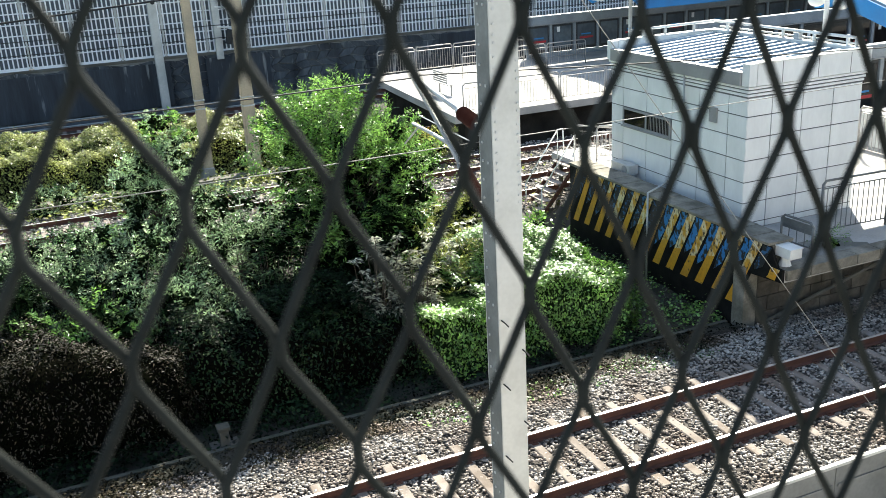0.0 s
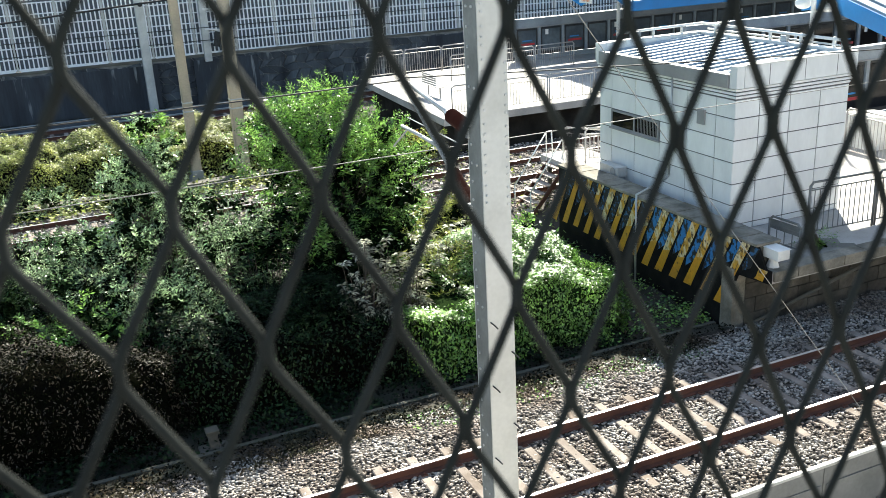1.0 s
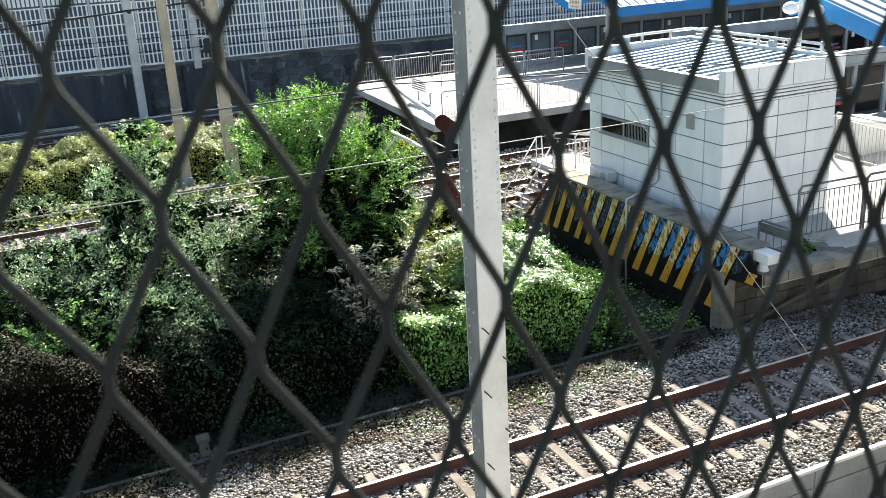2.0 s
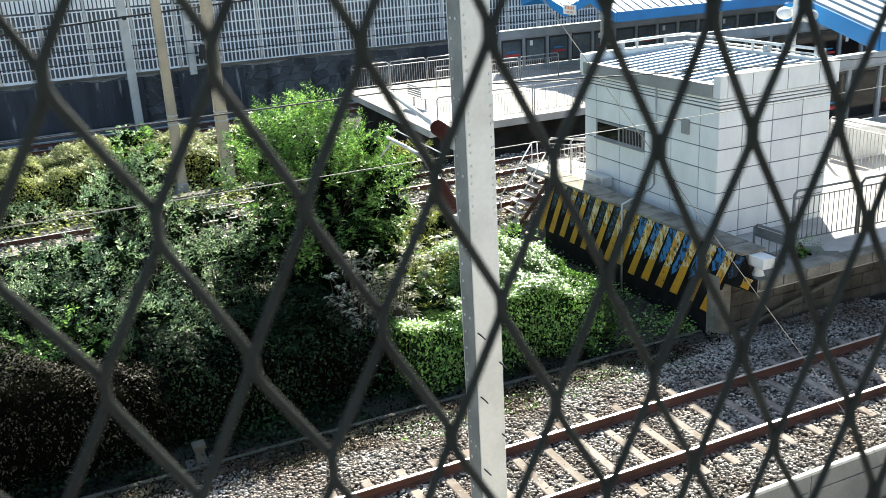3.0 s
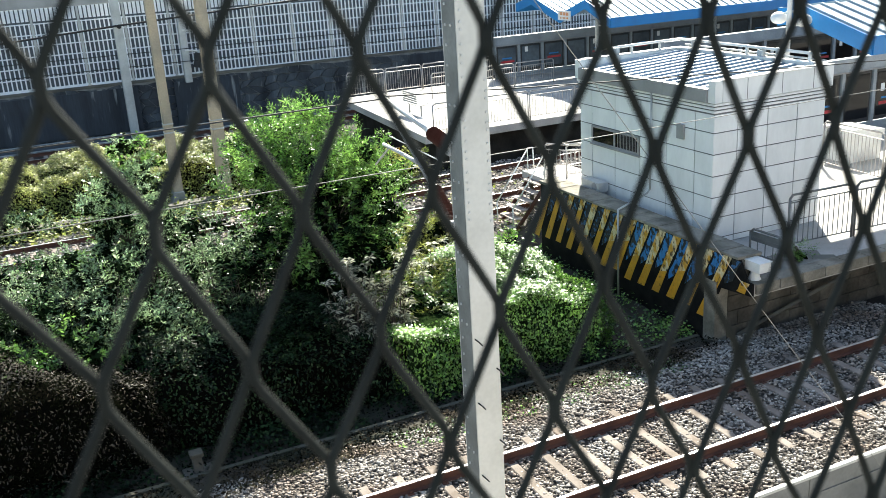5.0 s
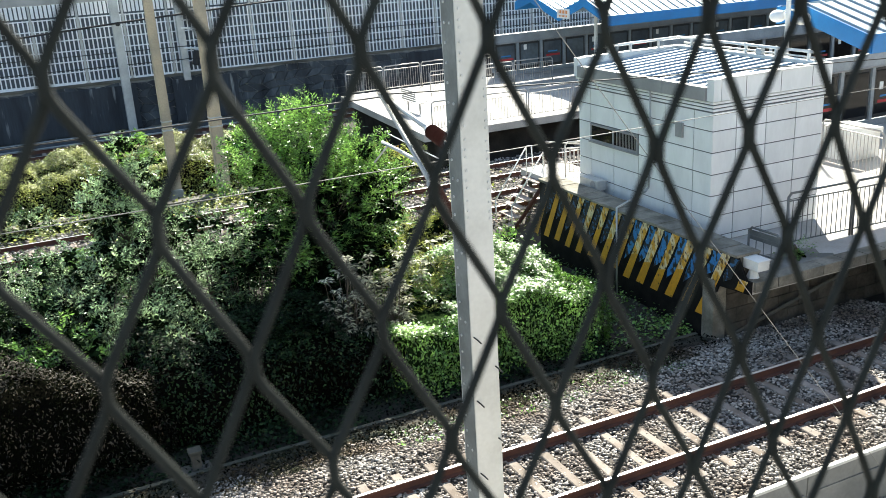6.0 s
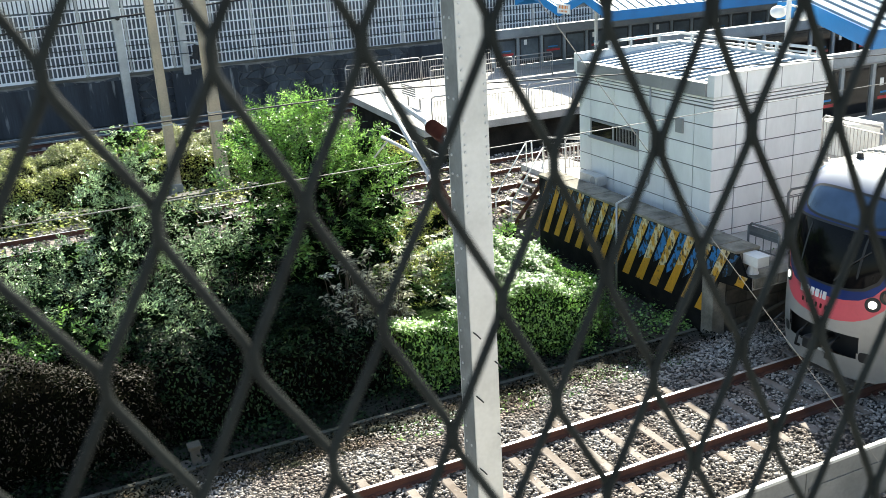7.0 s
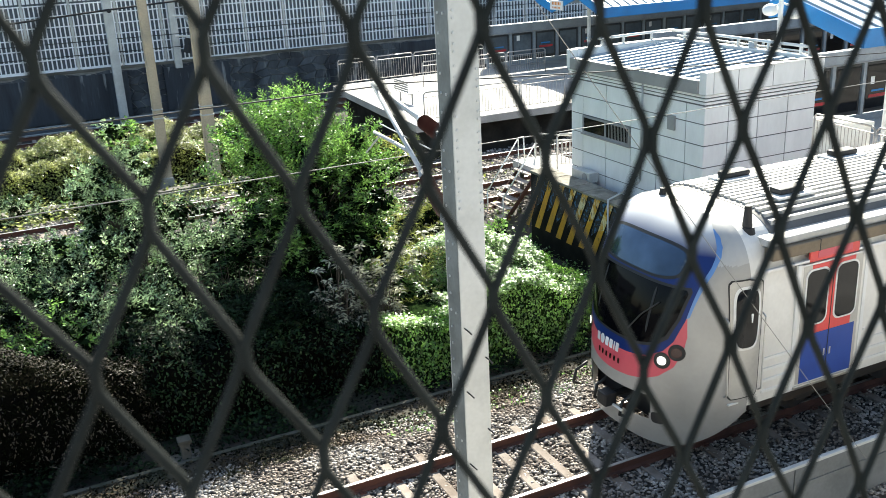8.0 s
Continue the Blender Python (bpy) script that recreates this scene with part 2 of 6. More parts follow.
def prism(bm, outline, a, b, axis="x"):
    """Extrude an outline (two coordinates) from a to b along an axis."""
    def at(p, t):
        return {"x": (t, p[0], p[1]), "y": (p[0], t, p[1]), "z": (p[0], p[1], t)}[axis]
    va = [bm.verts.new(at(p, a)) for p in outline]
    vb = [bm.verts.new(at(p, b)) for p in outline]
    bm.faces.new(va)
    bm.faces.new(list(reversed(vb)))
    k = len(outline)
    for i in range(k):
        bm.faces.new((va[i], vb[i], vb[(i + 1) % k], va[(i + 1) % k]))
    bmesh.ops.recalc_face_normals(bm, faces=bm.faces[:])
    return bm


def raw_mesh(name, verts, faces, material, parent=None, label="", smooth=False):
    me = bpy.data.meshes.new(name)
    me.vertices.add(len(verts))
    me.vertices.foreach_set("co", np.asarray(verts, dtype=np.float32).ravel())
    k = faces.shape[1]
    me.loops.add(len(faces) * k)
    me.loops.foreach_set("vertex_index", faces.astype(np.int32).ravel())
    me.polygons.add(len(faces))
    me.polygons.foreach_set("loop_start", np.arange(0, len(faces) * k, k, dtype=np.int32))
    me.materials.append(material)
    me.update(calc_edges=True)
    if smooth:
        me.shade_smooth()
    ob = new(name, me)
    if parent:
        ob.parent = parent
    if label:
        ob["label"] = label
    return ob


rng = np.random.default_rng(11)


def leaf_cloud(name, clumps, per_m3, size, material, parent, label="", aspect=0.5, droop=0.3, fill=0.6, flat_up=0.9):
    """Leaves on many small clumps. clumps: centre and three half-axes each; leaves crowd towards the outside of each clump."""
    P, S = [], []
    for c, ax in clumps:
        vol = 4.19 * ax[0] * ax[1] * ax[2]
        k = max(20, int(per_m3 * vol ** 0.8))
        d = rng.normal(size=(k, 3))
        d /= np.linalg.norm(d, axis=1)[:, None]
        r = rng.uniform(fill, 1.05, k)[:, None] * (1 + 0.22 * np.sin(d[:, :1] * 7 + c[0] * 3) * np.cos(d[:, 1:2] * 6 + c[1]))
        P.append(np.asarray(c) + d * r * np.asarray(ax))
        S.append(d)
    P, out = np.vstack(P), np.vstack(S)
    k = len(P)
    nrm = out * 0.45 + rng.normal(size=(k, 3)) * 0.5 + np.array([0, 0, flat_up])
    nrm /= np.linalg.norm(nrm, axis=1)[:, None]
    a = rng.normal(size=(k, 3)) + np.array([0, 0, -droop])
    a -= (a * nrm).sum(1)[:, None] * nrm
    a /= np.linalg.norm(a, axis=1)[:, None]
    b = np.cross(nrm, a)
    L = size * rng.uniform(0.55, 1.3, k)[:, None]
    W = L * aspect
    fold = nrm * L * 0.12
    v = np.stack([P - a * L * 0.5, P + b * W * 0.5 + fold, P + a * L * 0.5, P - b * W * 0.5 + fold], 1).reshape(-1, 3)
    f = np.arange(4 * k).reshape(-1, 4)
    f = np.concatenate([f[:, [0, 1, 2]], f[:, [0, 2, 3]]])
    return raw_mesh(name, v, f, material, parent, label)


def sprays(name, clumps, per_m3, size, material, parent, label="", aspect=0.36, up=0.5, reach=(0.9, 1.8), n_leaf=15):
    """Feathery twigs growing out of each clump, with leaves in two ranks along each twig."""
    B, D, L = [], [], []
    for c, ax in clumps:
        k = max(5, int(per_m3 * (4.19 * ax[0] * ax[1] * ax[2]) ** 0.8 / n_leaf))
        d = rng.normal(size=(k, 3))
        d /= np.linalg.norm(d, axis=1)[:, None]
        B.append(np.asarray(c) + d * np.asarray(ax) * 0.25)
        q = d * np.asarray(ax) / max(ax) * 0.9 + np.array([0, 0, up]) + rng.normal(size=(k, 3)) * 0.25
        D.append(q / np.linalg.norm(q, axis=1)[:, None])
        L.append(rng.uniform(reach[0], reach[1], k) * np.mean(ax))
    B, D, L = np.vstack(B), np.vstack(D), np.concatenate(L)
    k = len(B)
    side = np.cross(D, np.array([0, 0, 1.0]) + rng.normal(size=(k, 3)) * 0.45)
    side /= np.linalg.norm(side, axis=1)[:, None]
    s = np.linspace(0.22, 1.0, n_leaf)
    T = B[:, None] + D[:, None] * (L[:, None] * s)[..., None] + np.array([0, 0, -0.22]) * (L[:, None] * s ** 2)[..., None]
    sign = np.where(np.arange(n_leaf) % 2, 1.0, -1.0)[None, :, None]
    a = D[:, None] * 0.55 + side[:, None] * sign * 0.85 + rng.normal(size=(k, n_leaf, 3)) * 0.28
    a /= np.linalg.norm(a, axis=2)[..., None]
    nrm = np.cross(side, D)[:, None] + rng.normal(size=(k, n_leaf, 3)) * 0.35
    nrm -= (a * nrm).sum(2)[..., None] * a
    nrm /= np.linalg.norm(nrm, axis=2)[..., None]
    b = np.cross(nrm, a)
    ln = size * rng.uniform(0.6, 1.3, (k, n_leaf, 1)) * (1.1 - 0.45 * s[None, :, None])
    P = T + a * ln * 0.5
    v = np.stack([P - a * ln * 0.5, P + b * ln * aspect * 0.5 + nrm * ln * 0.08, P + a * ln * 0.5, P - b * ln * aspect * 0.5 + nrm * ln * 0.08], 2).reshape(-1, 3)
    f = np.arange(len(v)).reshape(-1, 4)
    f = np.concatenate([f[:, [0, 1, 2]], f[:, [0, 2, 3]]])
    return raw_mesh(name, v, f, material, parent, label)


def shoots(name, starts, ways, lengths, leaf, material, parent, label="", aspect=0.36, gap=0.035, twigs=4, droop=0.12):
    """Long feathery shoots: each a bending stem with short side twigs, all set with two ranks of leaves that shrink to the tip."""
    B, D, L = [np.asarray(starts, float)], [np.asarray(ways, float)], [np.asarray(lengths, float)]
    D[0] = D[0] / np.linalg.norm(D[0], axis=1)[:, None]
    for q in range(twigs):
        f = rng.uniform(0.25, 0.85, len(B[0]))
        b = B[0] + D[0] * (L[0] * f)[:, None] - np.array([0, 0, droop]) * (L[0] * f ** 2)[:, None]
        d = D[0] * 0.8 + rng.normal(size=D[0].shape) * 0.55
        B.append(b)
        D.append(d / np.linalg.norm(d, axis=1)[:, None])
        L.append(L[0] * (1.05 - f) * rng.uniform(0.4, 0.75, len(f)))
    B, D, L = np.vstack(B), np.vstack(D), np.concatenate(L)
    P, A, N, Z = [], [], [], []
    for b, d, ln in zip(B, D, L):
        n = max(4, int(ln / gap))
        u = np.linspace(0.12, 1.0, n)
        side = np.cross(d, np.array([0, 0, 1.0]) + rng.normal(size=3) * 0.4)
        side /= np.linalg.norm(side)
        t = b + d * (ln * u)[:, None] - np.array([0, 0, droop]) * (ln * u ** 2)[:, None]
        a = d * 0.6 + side * np.where(np.arange(n) % 2, 0.85, -0.85)[:, None] + rng.normal(size=(n, 3)) * 0.25
        P.append(t)
        A.append(a / np.linalg.norm(a, axis=1)[:, None])
        N.append(np.cross(side, d) + rng.normal(size=(n, 3)) * 0.4)
        Z.append(leaf * rng.uniform(0.65, 1.25, n) * (1.15 - 0.55 * u))
    P, a, nrm, z = np.vstack(P), np.vstack(A), np.vstack(N), np.concatenate(Z)[:, None]
    nrm -= (a * nrm).sum(1)[:, None] * a
    nrm /= np.linalg.norm(nrm, axis=1)[:, None]
    b = np.cross(nrm, a)
    v = np.stack([P, P + a * z * 0.45 + b * z * aspect * 0.5 + nrm * z * 0.07, P + a * z, P + a * z * 0.45 - b * z * aspect * 0.5 + nrm * z * 0.07], 1).reshape(-1, 3)
    f = np.arange(len(v)).reshape(-1, 4)
    return raw_mesh(name, v, np.concatenate([f[:, [0, 1, 2]], f[:, [0, 2, 3]]]), material, parent, label)


def fan_shoots(centre, half, n, seed, up=0.9, long=(0.6, 1.2), low=-0.2):
    """Starts, ways and lengths of shoots that fan out of an egg-shaped crown."""
    g = np.random.default_rng(seed)
    d = g.normal(size=(n * 3, 3))
    d /= np.linalg.norm(d, axis=1)[:, None]
    d = d[d[:, 2] > low][:n]
    r = g.uniform(0.35, 0.95, (len(d), 1))
    return np.asarray(centre) + d * r * np.asarray(half), d * 0.8 + np.array([0, 0, up]) + g.normal(size=d.shape) * 0.18, g.uniform(*long, len(d))


def blobs(centre, half, n, size, seed, low=-1.0, tall=0.8):
    """Places n clumps through an uneven egg-shaped crown."""
    g = np.random.default_rng(seed)
    res = []
    while len(res) < n:
        d = g.uniform(-1, 1, 3)
        q = np.linalg.norm(d)
        if q > 1 or q < 0.35 or d[2] < low:
            continue
        s = size * g.uniform(0.6, 1.4)
        wob = 1 + 0.18 * math.sin(5 * d[0] + seed) + 0.12 * math.sin(9 * d[1] + 2 * seed)
        res.append((np.asarray(centre) + d * np.asarray(half) * wob, (s, s * g.uniform(0.8, 1.2), s * tall * g.uniform(0.7, 1.2))))
    return res


def branches(bm, base, clumps, r, g, bend=0.35):
    base = Vector(base)
    for c, ax in clumps:
        c = Vector([float(q) for q in c])
        mid = base.lerp(c, 0.5) + Vector((0, 0, bend * (c - base).length * 0.3)) + Vector(g.normal(size=3) * 0.06)
        tube(bm, base, mid, r, 5, r * 0.6)
        tube(bm, mid, c, r * 0.6, 4, r * 0.2)
    return bm


def sweep(pts, r, seg=6):
    """Verts and quads of a round wire through the points."""
    p = np.asarray(pts, float)
    t = np.gradient(p, axis=0)
    t /= np.linalg.norm(t, axis=1)[:, None]
    ref = np.tile([0.0, 1.0, 0.0], (len(p), 1))
    ref[np.abs(t[:, 1]) > 0.9] = (1, 0, 0)
    a = np.cross(t, ref)
    a /= np.linalg.norm(a, axis=1)[:, None]
    b = np.cross(t, a)
    ang = np.arange(seg) * 2 * math.pi / seg
    rr = np.broadcast_to(np.asarray(r, float), (len(p),))
    v = p[:, None] + rr[:, None, None] * (np.cos(ang)[None, :, None] * a[:, None] + np.sin(ang)[None, :, None] * b[:, None])
    i, j = np.meshgrid(np.arange(len(p) - 1), np.arange(seg), indexing="ij")
    k = (j + 1) % seg
    f = np.stack([i * seg + j, i * seg + k, (i + 1) * seg + k, (i + 1) * seg + j], -1).reshape(-1, 4)
    return v.reshape(-1, 3), f


def wire_part(name, pts, r, material, parent=None, seg=6, label=""):
    v, f = sweep(pts, r, seg)
    return raw_mesh(name, v, f, material, parent, label, smooth=True)


def sagging(a, b, sag, n=24):
    a, b = np.asarray(a, float), np.asarray(b, float)
    s = np.linspace(0, 1, n)[:, None]
    return a + (b - a) * s - np.array([0, 0, 1.0]) * 4 * sag * s * (1 - s)


# ---------------------------------------------------------------- ground and tracks
GROUND = -0.5


def build_ground():
    xs = np.concatenate([[-1500, -300, -60], np.arange(-12, 40, 0.5), [60, 300, 1500]])
    ys = np.concatenate([[-1500, -300, -60, -16], np.arange(-4, 24, 0.4), [30, 36, 60, 300, 1500]])
    X, Y = np.meshgrid(xs, ys, indexing="ij")
    Z = np.full_like(X, GROUND)
    near = (np.abs(X) < 45) & (Y > -5) & (Y < 25)
    Z += near * (0.05 * np.sin(X * 1.3 + Y) * np.sin(Y * 1.7) + 0.03 * np.sin(3.1 * X - 2.2 * Y))
    k = len(ys)
    i, j = np.meshgrid(np.arange(len(xs) - 1), np.arange(k - 1), indexing="ij")
    f = np.stack([i * k + j, (i + 1) * k + j, (i + 1) * k + j + 1, i * k + j + 1], -1).reshape(-1, 4)
    g = raw_mesh("ground", np.stack([X, Y, Z], -1).reshape(-1, 3), f, M["earth"], smooth=True)
    return tagged(g, "bare brown earth with fallen leaves beside the railway", "ground", kind="structure")


def stones(name, x0, x1, y0, y1, height, count, size, parent):
    """Broken stones lying on a bed whose height follows y."""
    g = np.random.default_rng(int(abs(x0 * 7 + y0 * 13 + count)))
    base = np.array([(1, 0, 0), (-1, 0, 0), (0, 1, 0), (0, -1, 0), (0, 0, 1), (0, 0, -1)], float)
    tri = np.array([(0, 2, 4), (2, 1, 4), (1, 3, 4), (3, 0, 4), (2, 0, 5), (1, 2, 5), (3, 1, 5), (0, 3, 5)])
    x, y = g.uniform(x0, x1, count), g.uniform(y0, y1, count)
    c = np.stack([x, y, height(y) + g.uniform(-0.005, 0.03, count)], 1)
    s = size * g.uniform(0.5, 1.25, (count, 1, 1)) * g.uniform(0.6, 1.2, (count, 6, 1))
    q = g.normal(size=(count, 3, 3))
    q, _ = np.linalg.qr(q)
    v = np.einsum("nij,kj->nki", q, base) * s * np.array([1.1, 1, 0.6]) + c[:, None]
    f = (np.arange(count)[:, None, None] * 6 + tri[None]).reshape(-1, 3)
    return tagged(raw_mesh(name, v.reshape(-1, 3), f, M["stone"], parent), kind="stuff")


def bed_height(y):
    return np.interp(y, [-2.6, -1.4, -0.9, 2.4, 2.9, 4.1], [-0.44, -0.24, -0.185, -0.185, -0.24, -0.46])


def rail_mesh(length):
    o = [(-0.06, -0.16), (0.06, -0.16), (0.06, -0.145), (0.012, -0.12), (0.01, -0.045), (0.035, -0.03), (0.035, -0.006)]
    o = o + [(-y, z) for y, z in reversed(o[2:])]
    return prism(bmesh.new(), o, 0, length, "x")


def sleeper_mesh():
    bm = bmesh.new()
    prism(bm, [(-0.12, -0.2), (0.12, -0.2), (0.078, 0), (-0.078, 0)], -1.25, 1.25, "y")
    bmesh.ops.bevel(bm, geom=bm.edges[:], offset=0.012, segments=1, affect="EDGES")
    me = bpy.data.meshes.new("sleeper")
    bm.to_mesh(me)
    bm.free()
    me.materials.append(M["sleeper"])
    return me


def fastener_mesh():
    bm = bmesh.new()
    box(bm, (-0.05, -0.13, -0.01), (0.05, 0.13, 0.012), 0.004)
    for s in (-1, 1):
        tube(bm, (-0.03, s * 0.075, 0.02), (0.03, s * 0.1, 0.03), 0.012, 6)
        tube(bm, (0, s * 0.1, 0), (0, s * 0.1, 0.05), 0.012, 6)
    me = bpy.data.meshes.new("rail_clip")
    bm.to_mesh(me)
    bm.free()
    me.materials.append(M["rail_side"])
    return me


def build_track(name, y0, x0, x1, label, near=False, z=0.0):
    t = thing(name, label, "railway track", (0, 0, z), "railway tracks")
    for y in (y0, y0 + 1.507):
        r = part("rail", rail_mesh(x1 - x0), M["rail_side"], t, "rusty steel rail with a bright running surface")
        r.location = (x0, y, 0)
        head = part("running_surface", one_box((0, -0.026, -0.0055), (x1 - x0, 0.026, 0.0), 0.002), M["rail_top"], r, "polished steel")
        head.location = (0, 0, 0.001)
    sl = SLEEPER
    k = int((x1 - x0) / 0.585)
    for i in range(k):
        x = 6.87 - 0.585 * int((6.87 - x0) / 0.585) + 0.585 * i
        s = piece("sleeper", sl, t, (x, y0 + 0.7535, -0.148))
        s.rotation_euler = (0, 0, random.uniform(-0.01, 0.01))
        if near and 4 < x < 16:
            for y in (y0, y0 + 1.507):
                piece("rail_clip", CLIP, t, (x, y, -0.142))
    return t


SLEEPER, CLIP = sleeper_mesh(), fastener_mesh()
build_ground()


def build_bed(name, y_mid, x0, x1, label):
    o = [(-3.3, -0.56), (-2.2, -0.25), (-1.7, -0.205), (1.7, -0.205), (2.2, -0.25), (3.3, -0.56)]
    return tagged(part(name, prism(bmesh.new(), [(y + y_mid, z) for y, z in o], x0, x1, "x"), M["ballast"]), label, "ballast", kind="structure")


bed = build_bed("ballast_bed", 0.7535, -60, 160, "grey-brown crushed stone bed under the running track")
stones("ballast_stones", -1.5, 17, -2.2, 3.55, bed_height, 56000, 0.036, bed)
build_track("railway_track", 0.0, -50, 150, "rusty railway track on pale wooden-toned sleepers in crushed stone", True)
for y in (13.9, 17.25):
    b2 = build_bed("ballast_bed", y + 0.7535, -60, 160, "crushed stone bed of a siding, overgrown with weeds")
    stones("ballast_stones", -4, 22, y - 1.2, y + 2.7, lambda q: np.full_like(q, -0.16), 9000, 0.05, b2)
    build_track("railway_track", y, -40, 90, "rusty overgrown siding track behind the bushes")
build_bed("ballast_bed", 33.0, -60, 160, "dark crushed stone bed below the retaining wall")
build_track("railway_track", 32.3, -40, 120, "dark rails of the track below the retaining wall")

# low concrete edge between ballast and planting
kerb = part("concrete_kerb", one_box((-12, 4.05, -0.62), (12.9, 4.15, -0.38), 0.012), M["mossy"])
tagged(kerb, "weathered concrete cable trough edge along the ballast", "kerb", kind="structure")


# Dark soil strip, which also stands in for the bank's shadow on the stones.
def build_verge():
    """Soil and rotted leaves banked against the kerb, with a ragged edge on the stones."""
    xs, k = np.arange(-12, 12.9, 0.08), 7
    edge = 3.5 + 0.13 * np.sin(1.7 * xs) + 0.07 * np.sin(4.9 * xs + 1) + 0.05 * np.sin(13 * xs)
    V = []
    for j in range(k):
        f = j / (k - 1)
        y = edge + (4.06 - edge) * f
        V.append(np.stack([xs, y, bed_height(y) - 0.02 + (0.055 if j else -0.02) + 0.012 * np.sin(11 * xs + 5 * j)], 1))
    n = len(xs)
    i, j = np.meshgrid(np.arange(n - 1), np.arange(k - 1), indexing="ij")
    f = np.stack([j * n + i, j * n + i + 1, (j + 1) * n + i + 1, (j + 1) * n + i], -1).reshape(-1, 4)
    return tagged(raw_mesh("soil_verge", np.vstack(V), f, M["earth"], smooth=True), "soil and rotted leaves banked along the kerb, dark also for the bank's shadow", "ground", kind="structure")


build_verge()
ledge = part("concrete_ledge", one_box((-12, 21.2, -0.6), (15.2, 21.7, -0.12), 0.02), M["concrete_dark"])
tagged(ledge, "pale concrete ledge in front of the far hedge", "kerb", kind="structure")

# ---------------------------------------------------------------- platform with the striped end wall
PZ = 1.13


def build_platform():
    p = thing("platform", "pale concrete station platform with a hazard-striped end wall", "platform", kind="structure")
    part("slab", prism(bmesh.new(), [(13.05, 2.75), (150, 2.75), (150, 11.6), (14.2, 11.6), (14.2, 10.6), (13.05, 10.6)], 0.88, PZ, "z"), M["paving"], p, "sun-bleached paved platform slab")
    part("base_wall", prism(bmesh.new(), [(13.15, 3.75), (150, 3.75), (150, 11.5), (14.3, 11.5), (14.3, 10.55), (13.15, 10.55)], -0.7, 0.878, "z"), M["under_slab_shade"], p, "concrete base wall coloured near black for shade under the slab")
    for i in range(60):
        x = 13.1 + i * 0.6
        part("edge_stone", one_box((x + 0.01, 2.69, 0.93), (x + 0.59, 3.05, PZ + 0.012), 0.012), M["old_concrete"], p)
    blocks = {}
    for r in range(4):
        for c in range(15):
            w = 0.58 if (c or r % 2 == 0) else 0.29
            if w not in blocks:
                me = bpy.data.meshes.new("block")
                bm = one_box((0.008, -0.04, 0.008), (w - 0.008, 0.02, 0.332), 0.01)
                bm.to_mesh(me)
                bm.free()
                me.materials.append(M["stained"])
                blocks[w] = me
            piece("block", blocks[w], p, (13.3 + c * 0.58 - (0.29 if r % 2 and c else 0), 3.74, -0.5 + r * 0.34))
    o = [(13.06, 2.9), (15.5, 2.9), (15.62, 3.15), (15.4, 3.3), (15.55, 3.55), (15.2, 3.8), (13.56, 3.86), (13.56, 3.1), (13.06, 3.08)]
    part("worn_patch", prism(bmesh.new(), o, PZ + 0.001, PZ + 0.006, "z"), M["worn_slab"], p, "dark worn concrete at the platform corner")
    part("pier", one_box((12.97, 3.7, -0.7), (13.3, 4.05, 0.9), 0.015), M["old_concrete"], p, "rough concrete pier")
    part("drain_pipe", tube(bmesh.new(), (13.5, 3.6, -0.35), (17.5, 3.45, 0.72), 0.04, 8), M["concrete_dark"], p, "slanting grey pipe under the slab")
    wall = part("end_wall", prism(bmesh.new(), [(3.1, 1.56), (10.6, 1.56), (10.6, -0.6), (3.95, -0.6), (3.95, 0.05), (3.62, 0.82), (2.72, 0.9), (2.72, 1.16), (2.85, 1.16)], 13.0, 13.06, "x"), M["black_paint"], p, "black-painted concrete end wall")
    part("backing_wall", one_box((13.06, 3.1, 0.9), (13.55, 10.6, 1.56)), M["concrete_dark"], p)
    for i in range(15):
        y = 3.08 + i * 0.5027
        part("coping_stone", one_box((12.96 - 0.006 * (i % 2), y + 0.006, 1.56), (13.58, y + 0.497, 1.618 + 0.006 * (i % 3)), 0.014), M["old_concrete"], p, "worn concrete coping stone")
    # slanting yellow bars, foot towards the track
    g = np.random.default_rng(4)
    k = 15
    for i in range(k):
        y = 2.78 + i * 0.515
        top = 1.545 if y > 3.1 else 1.15
        foot = 0.06 + g.uniform(-0.05, 0.08)
        if y < 3.25:
            foot = 0.9
        w, lean = 0.23 + g.uniform(-0.02, 0.03), -0.72 * (top - foot) / 1.45
        f = 0.5 + g.uniform(-0.12, 0.12) if y < 8.4 else 0.2
        zm, ym = top + (foot - top) * f, y - lean * f
        o = [(y, top), (y + w, top), (ym + w, zm - 0.04), (ym, zm + 0.03)]
        part("stripe", prism(bmesh.new(), o, 12.994, 12.9995, "x"), M["yellow_worn"], p, "bleached and flaking upper half of a yellow stripe")
        o = [(ym, zm + 0.03), (ym + w, zm - 0.04), (y + w - lean, foot), (y - lean, foot)]
        part("stripe", prism(bmesh.new(), o, 12.994, 12.9995, "x"), M["yellow_paint"], p, "ochre yellow hazard stripe")
    for i in range(14):
        y = 3.02 + i * 0.515
        foot = 0.45 + g.uniform(0, 0.3) if i > 1 else 0.95
        lean = -0.5 * (1.53 - foot)
        o = [(y, 1.53), (y + 0.27, 1.53)]
        for q in range(1, 6):
            f = q / 5
            o.append((y + 0.27 - lean * f - (0.02 + 0.05 * g.uniform() if q < 5 else 0.1), 1.53 + (foot - 1.53) * f))
        for q in range(4, 0, -1):
            f = q / 5
            o.append((y - lean * f + 0.03 * g.uniform(), 1.53 + (foot - 1.53) * f))
        near = i in (1, 2, 3, 4, 5, 6)
        part("paint_stain", prism(bmesh.new(), o, 12.9955, 12.9998, "x"), M["blue_stain" if near else "dark_stain"], p, "blotchy blue and black paint between the stripes")
    return p


build_platform()

